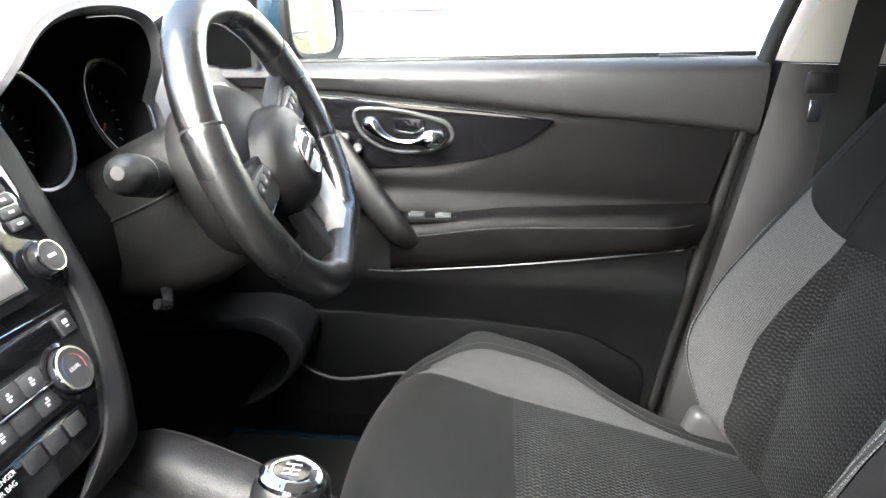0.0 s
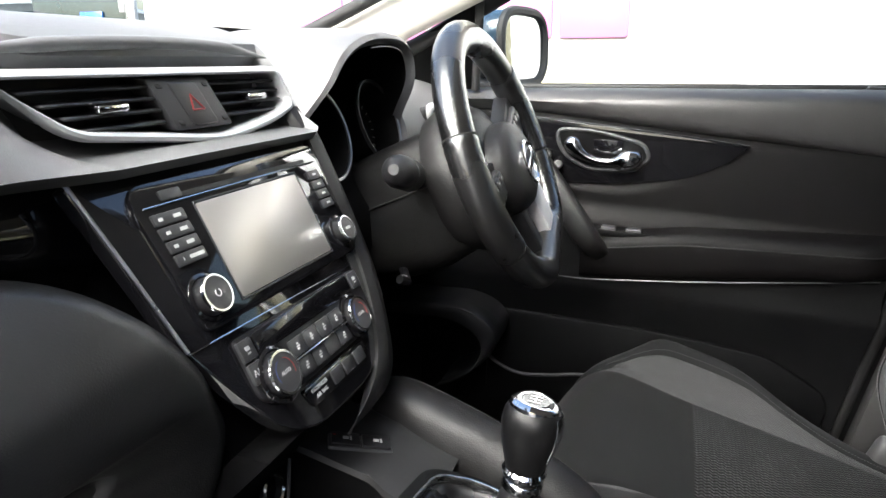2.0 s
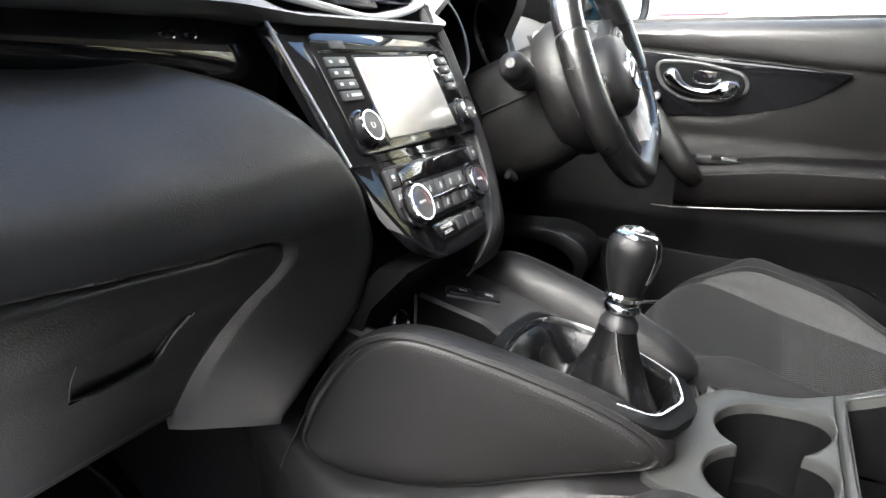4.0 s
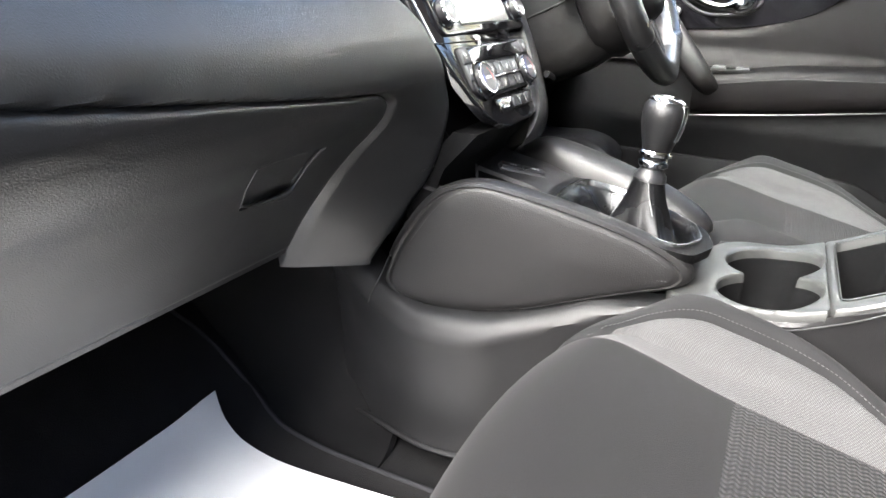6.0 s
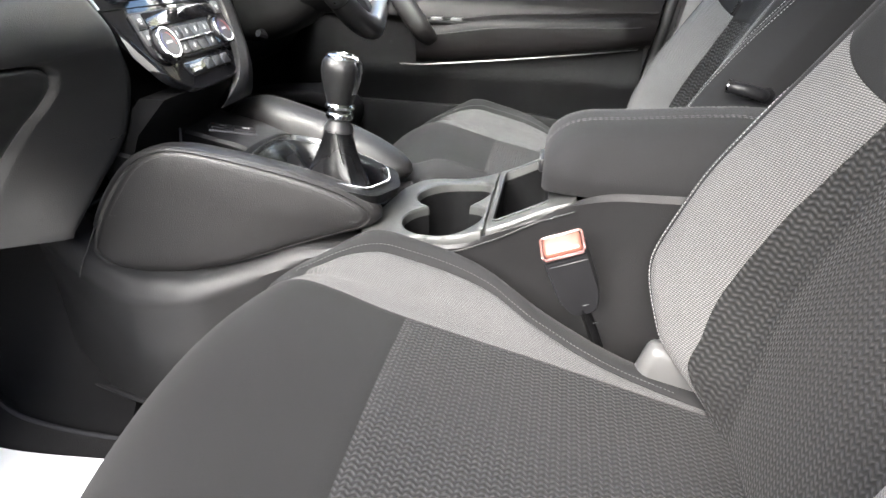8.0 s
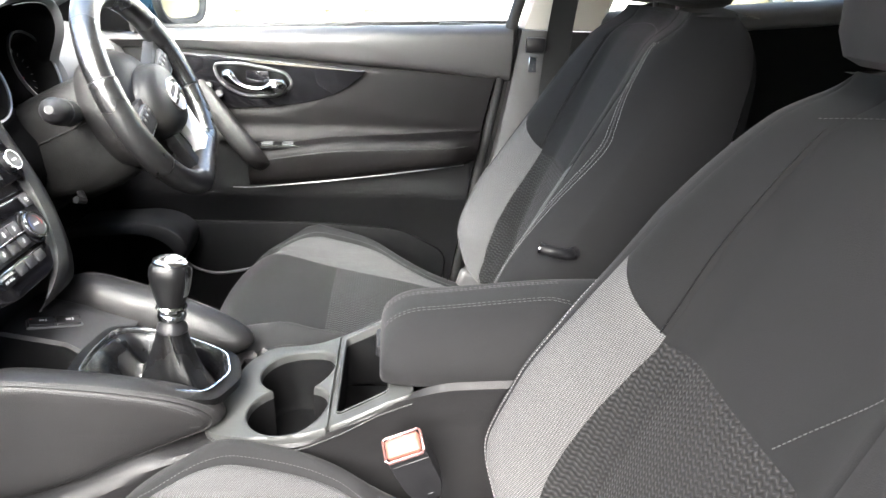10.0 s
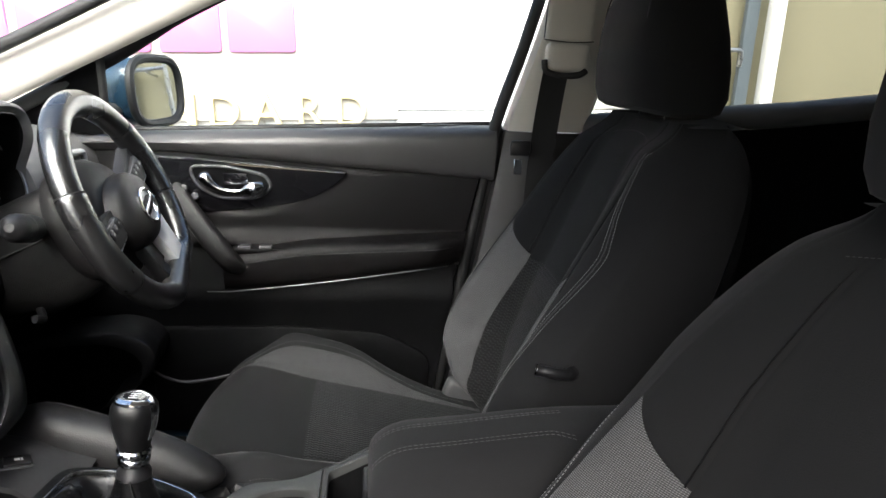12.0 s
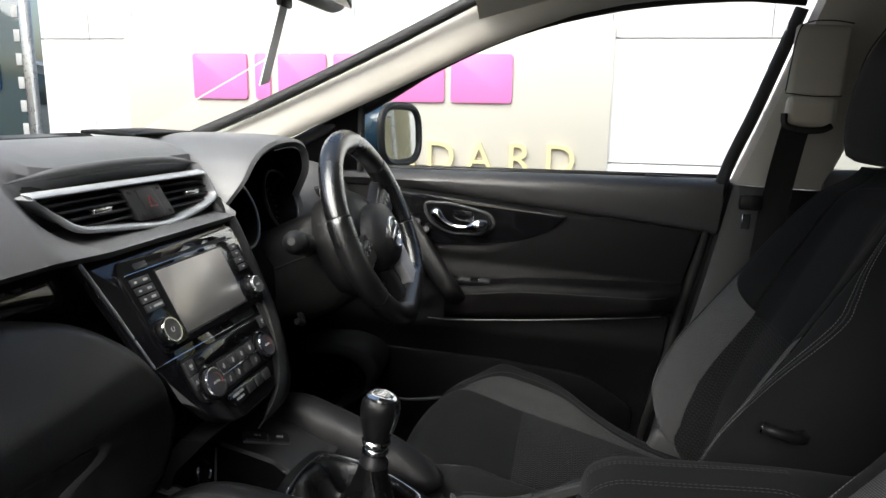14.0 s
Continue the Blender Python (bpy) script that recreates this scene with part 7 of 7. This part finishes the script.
XM = MT @ Matrix(((0, 0, 1, 0.03), (1, 0, 0, 0), (0, 1, 0, 0), (0, 0, 0, 1)))
part("mirror_rim", tube([XM @ Vector((x * 0.97, y * 0.96, 0.0)) for x, y in ol], 0.010, 8, closed=True), RUBBER, wm, "black rim")
part("mirror_glass", prism([(x * 0.93, y * 0.91) for x, y in ol], -0.004, 0.001, 0, XM), MIRROR, wm, "mirror glass")
part("mirror_arm", tube([(-0.03, -0.08, -0.03), (-0.05, -0.13, -0.05), (-0.07, -0.19, -0.07)], 0.028, 12, flat=0.7), RUBBER, wm)

# unseen front passenger's door, standing open ahead of the seat to block side light
pdoor = thing("passenger_door", "unseen open front passenger door with charcoal trim", "car door", at=(-0.56, -0.745, 0.36))
pdoor.rotation_euler = (0, 0, radians(-82))
part("outer_skin", slab([[(x, y, z) for x in np.linspace(0.0, 1.0, 8)] for y, z in ((-0.02, 0.72), (-0.06, 0.62), (-0.08, 0.42), (-0.07, 0.15), (-0.04, 0.0))], (0, 0.012, 0)), BODYPAINT, pdoor, "dark blue painted outer skin")
part("trim_panel", slab([[(x, y, z) for x in np.linspace(0.02, 0.98, 12)] for y, z in ((0.02, 0.74), (0.05, 0.72), (0.055, 0.62), (0.03, 0.52), (0.075, 0.49), (0.08, 0.42), (0.04, 0.38), (0.035, 0.05))], (0, -0.015, 0)), DASH, pdoor, "charcoal door trim")
part("window_frame", tube([(0.02, 0.0, 0.72), (0.28, 0.06, 0.90), (0.62, 0.11, 1.05), (0.92, 0.12, 1.08), (1.02, 0.08, 0.90), (0.99, 0.0, 0.73)], 0.016, 10), RUBBER, pdoor, "black window frame")
part("hinge", joined(rbox(-0.01, 0.0, 0.15, 0.06, 0.04, 0.06, 0.006), rbox(-0.01, 0.0, 0.55, 0.06, 0.04, 0.06, 0.006)), BODYPAINT, pdoor)

# ---- seat belts, mats and small things ----
bk = thing("belt_buckle", "black seat belt buckle with red button beside passenger seat", "belt buckle", at=(0.354, -0.100, 0.611))
BM = pose(0, 0, 0, 10, -22, 0)
part("stalk", tube([BM @ Vector(p) for p in ((0.0, 0, -0.06), (0.0, 0, 0.07))], 0.013, 8, flat=0.45), HARD, bk)
part("case", prism(rounded([(-0.023, 0.142), (0.023, 0.142), (0.022, 0.085), (0.013, 0.062), (-0.013, 0.062), (-0.022, 0.085)], [0.003, 0.003, 0.01, 0.008, 0.008, 0.01], 5), -0.012, 0.012, 0.004, BM @ Matrix(((1, 0, 0, 0), (0, 0, -1, 0), (0, 1, 0, 0), (0, 0, 0, 1)))), SMOOTH, bk, "black buckle case")
part("button", rbox(0, 0, 0, 0.039, 0.022, 0.013, 0.004, 3, BM @ Matrix.Translation((0, -0.0015, 0.1475)) @ pose(0, 0, 0, 22, 0, 0)), REDBUTTON, bk, "pale red button")
part("button_rim", tube([BM @ Vector((x, y, z)) for x, y, z in ((-0.019, -0.014, 0.143), (0.019, -0.014, 0.143), (0.0215, -0.012, 0.146), (0.0215, 0.009, 0.153), (0.019, 0.011, 0.1535), (-0.019, 0.011, 0.1535), (-0.0215, 0.009, 0.153), (-0.0215, -0.012, 0.146))], 0.0017, 8, closed=True), BUCKLERIM, bk, "rosy translucent rim")
part("case_line", rbox(0.002, -0.0125, 0.132, 0.040, 0.001, 0.0009, 0.0003, 1, BM), TRIMGREY, bk)
part("stalk_line", rbox(0.002, -0.0065, 0.045, 0.016, 0.001, 0.0012, 0.0003, 1, BM), TRIMGREY, bk)
part("case_mark", rbox(0.004, -0.0125, 0.076, 0.007, 0.001, 0.0010, 0.0003, 1, BM), TRIMGREY, bk)

belt = thing("seat_belt", "black driver's seat belt hanging from a beige pillar", "seat belt", at=(0.617, 0.69, 1.1))
part("webbing", slab([[(-0.015 + 0.05 * k - 0.045 * t + 0.02 * t * t, -0.016 - 0.012 * t, 0.145 - 0.30 * t) for k in (0, 0.5, 1)] for t in np.linspace(0, 1, 12)], (0, 0.002, 0)), WEBBING, belt, "black webbing")
gd = part("belt_guide", rbox(0.025, -0.03, 0.165, 0.085, 0.03, 0.055, 0.012, 3, None), BEIGEPLASTIC, belt, "beige upper belt guide")
part("guide_slot", tube(crv([(-0.022, -0.044, 0.16), (-0.018, -0.046, 0.14), (0.01, -0.047, 0.132), (0.045, -0.046, 0.134), (0.06, -0.044, 0.142)], 16), 0.006, 8), RUBBER, gd)
part("height_slider", rbox(0.03, -0.018, 0.255, 0.095, 0.02, 0.13, 0.01, 3), BEIGEPLASTIC, belt, "beige height adjuster cover")
part("slider_seam", joined(tube(crv([(-0.022, -0.0295, 0.20), (-0.016, -0.0295, 0.30), (0.0, -0.0295, 0.322), (0.04, -0.0295, 0.326), (0.074, -0.0295, 0.322)], 20), 0.0012, 6), tube([(-0.022, -0.0295, 0.197), (0.03, -0.0295, 0.193), (0.074, -0.0295, 0.196)], 0.0010, 6)), RUBBER, gd)
tn = part("belt_tongue", rbox(-0.055, -0.035, -0.008, 0.04, 0.012, 0.03, 0.005, 2), SMOOTH, belt, "black belt tongue")
part("tongue_blade", rbox(-0.058, -0.035, -0.045, 0.016, 0.004, 0.03, 0.001, 1), CHROME, tn, "steel blade")

# footwell mat with its binding, and the paper cover on it
def floor_z(x):
    return float(pchip(x, fx, fz))


mo = rounded([(-0.665, -0.66), (-0.668, -0.105), (-0.60, -0.075), (-0.50, -0.075), (-0.42, -0.115), (-0.33, -0.128), (0.12, -0.128), (0.12, -0.66)], [0.03, 0.03, 0.06, 0.06, 0.06, 0.05, 0.03, 0.03], 6)
bm = plate(mo, [], 0.0, 0.007)
bmesh.ops.subdivide_edges(bm, edges=[e for e in bm.edges if e.calc_length() > 0.05], cuts=4, use_grid_fill=True)
for v in bm.verts:
    v.co.z += floor_z(v.co.x) + 0.004
fm = part("floor_mat", bm, MATCLOTH, None)
tagged(fm, "black carpet floor mat with bound edge in the passenger footwell", "floor mat")
part("binding", tube([(x, y, floor_z(x) + 0.011) for x, y in mo], 0.0035, 8, closed=True), BINDING, fm, "grey woven binding")
P = []
for x in np.linspace(-0.515, 0.05, 40):
    row = []
    for t in np.linspace(0, 1, 26):
        y1 = float(pchip(x, [-0.515, -0.47, -0.42, -0.365, -0.25, 0.05], [-0.138, -0.163, -0.180, -0.188, -0.176, -0.172])) + 0.003 * math.sin(x * 31)
        y = -0.60 + (y1 + 0.60) * t
        z = floor_z(x) + 0.0175 + 0.004 * math.sin(9 * x + 5 * y) ** 2 + 0.006 * sstep(0.8, 1.0, t) * (0.5 + 0.5 * math.sin(22 * x))
        row.append((x, y, z))
    P.append(row)
pm = part("paper_mat", slab(P, (0, 0, 0.0008)), PAPER)
tagged(pm, "white protective paper lying on the passenger floor mat", "paper mat")
bit = part("crumb", rbox(-0.50, -0.05, floor_z(-0.50) + 0.006, 0.01, 0.004, 0.003, 0.001), MARK)
tagged(bit, "small white scrap on the footwell carpet", "scrap")

# rear-view mirror with a paper tag on its stem
rv = thing("rear_view_mirror", "black rear-view mirror under the windscreen with a white paper tag", "mirror", at=(-0.10, CY, 1.385))
part("housing", rbox(0.0, 0.02, 0.0, 0.04, 0.22, 0.07, 0.02, 4), SMOOTH, rv)
part("mirror_glass", rbox(0.0215, 0.02, 0.0, 0.003, 0.205, 0.056, 0.001), MIRROR, rv)
part("stem", tube([(-0.02, 0.02, 0.02), (-0.06, 0.02, 0.07), (-0.09, 0.02, 0.075)], 0.010, 10), SMOOTH, rv)
tag = part("tag", slab([[(-0.004 + 0.004 * t, -0.03 - 0.058 * t + 0.022 * k, -0.045 - 0.088 * t + 0.004 * k) for k in (-0.5, 0, 0.5)] for t in np.linspace(0, 1, 8)], (0.001, 0, 0)), PAPER, rv, "white paper tag")
part("tag_clip", rbox(-0.004, -0.028, -0.042, 0.008, 0.03, 0.012, 0.003), SMOOTH, rv)
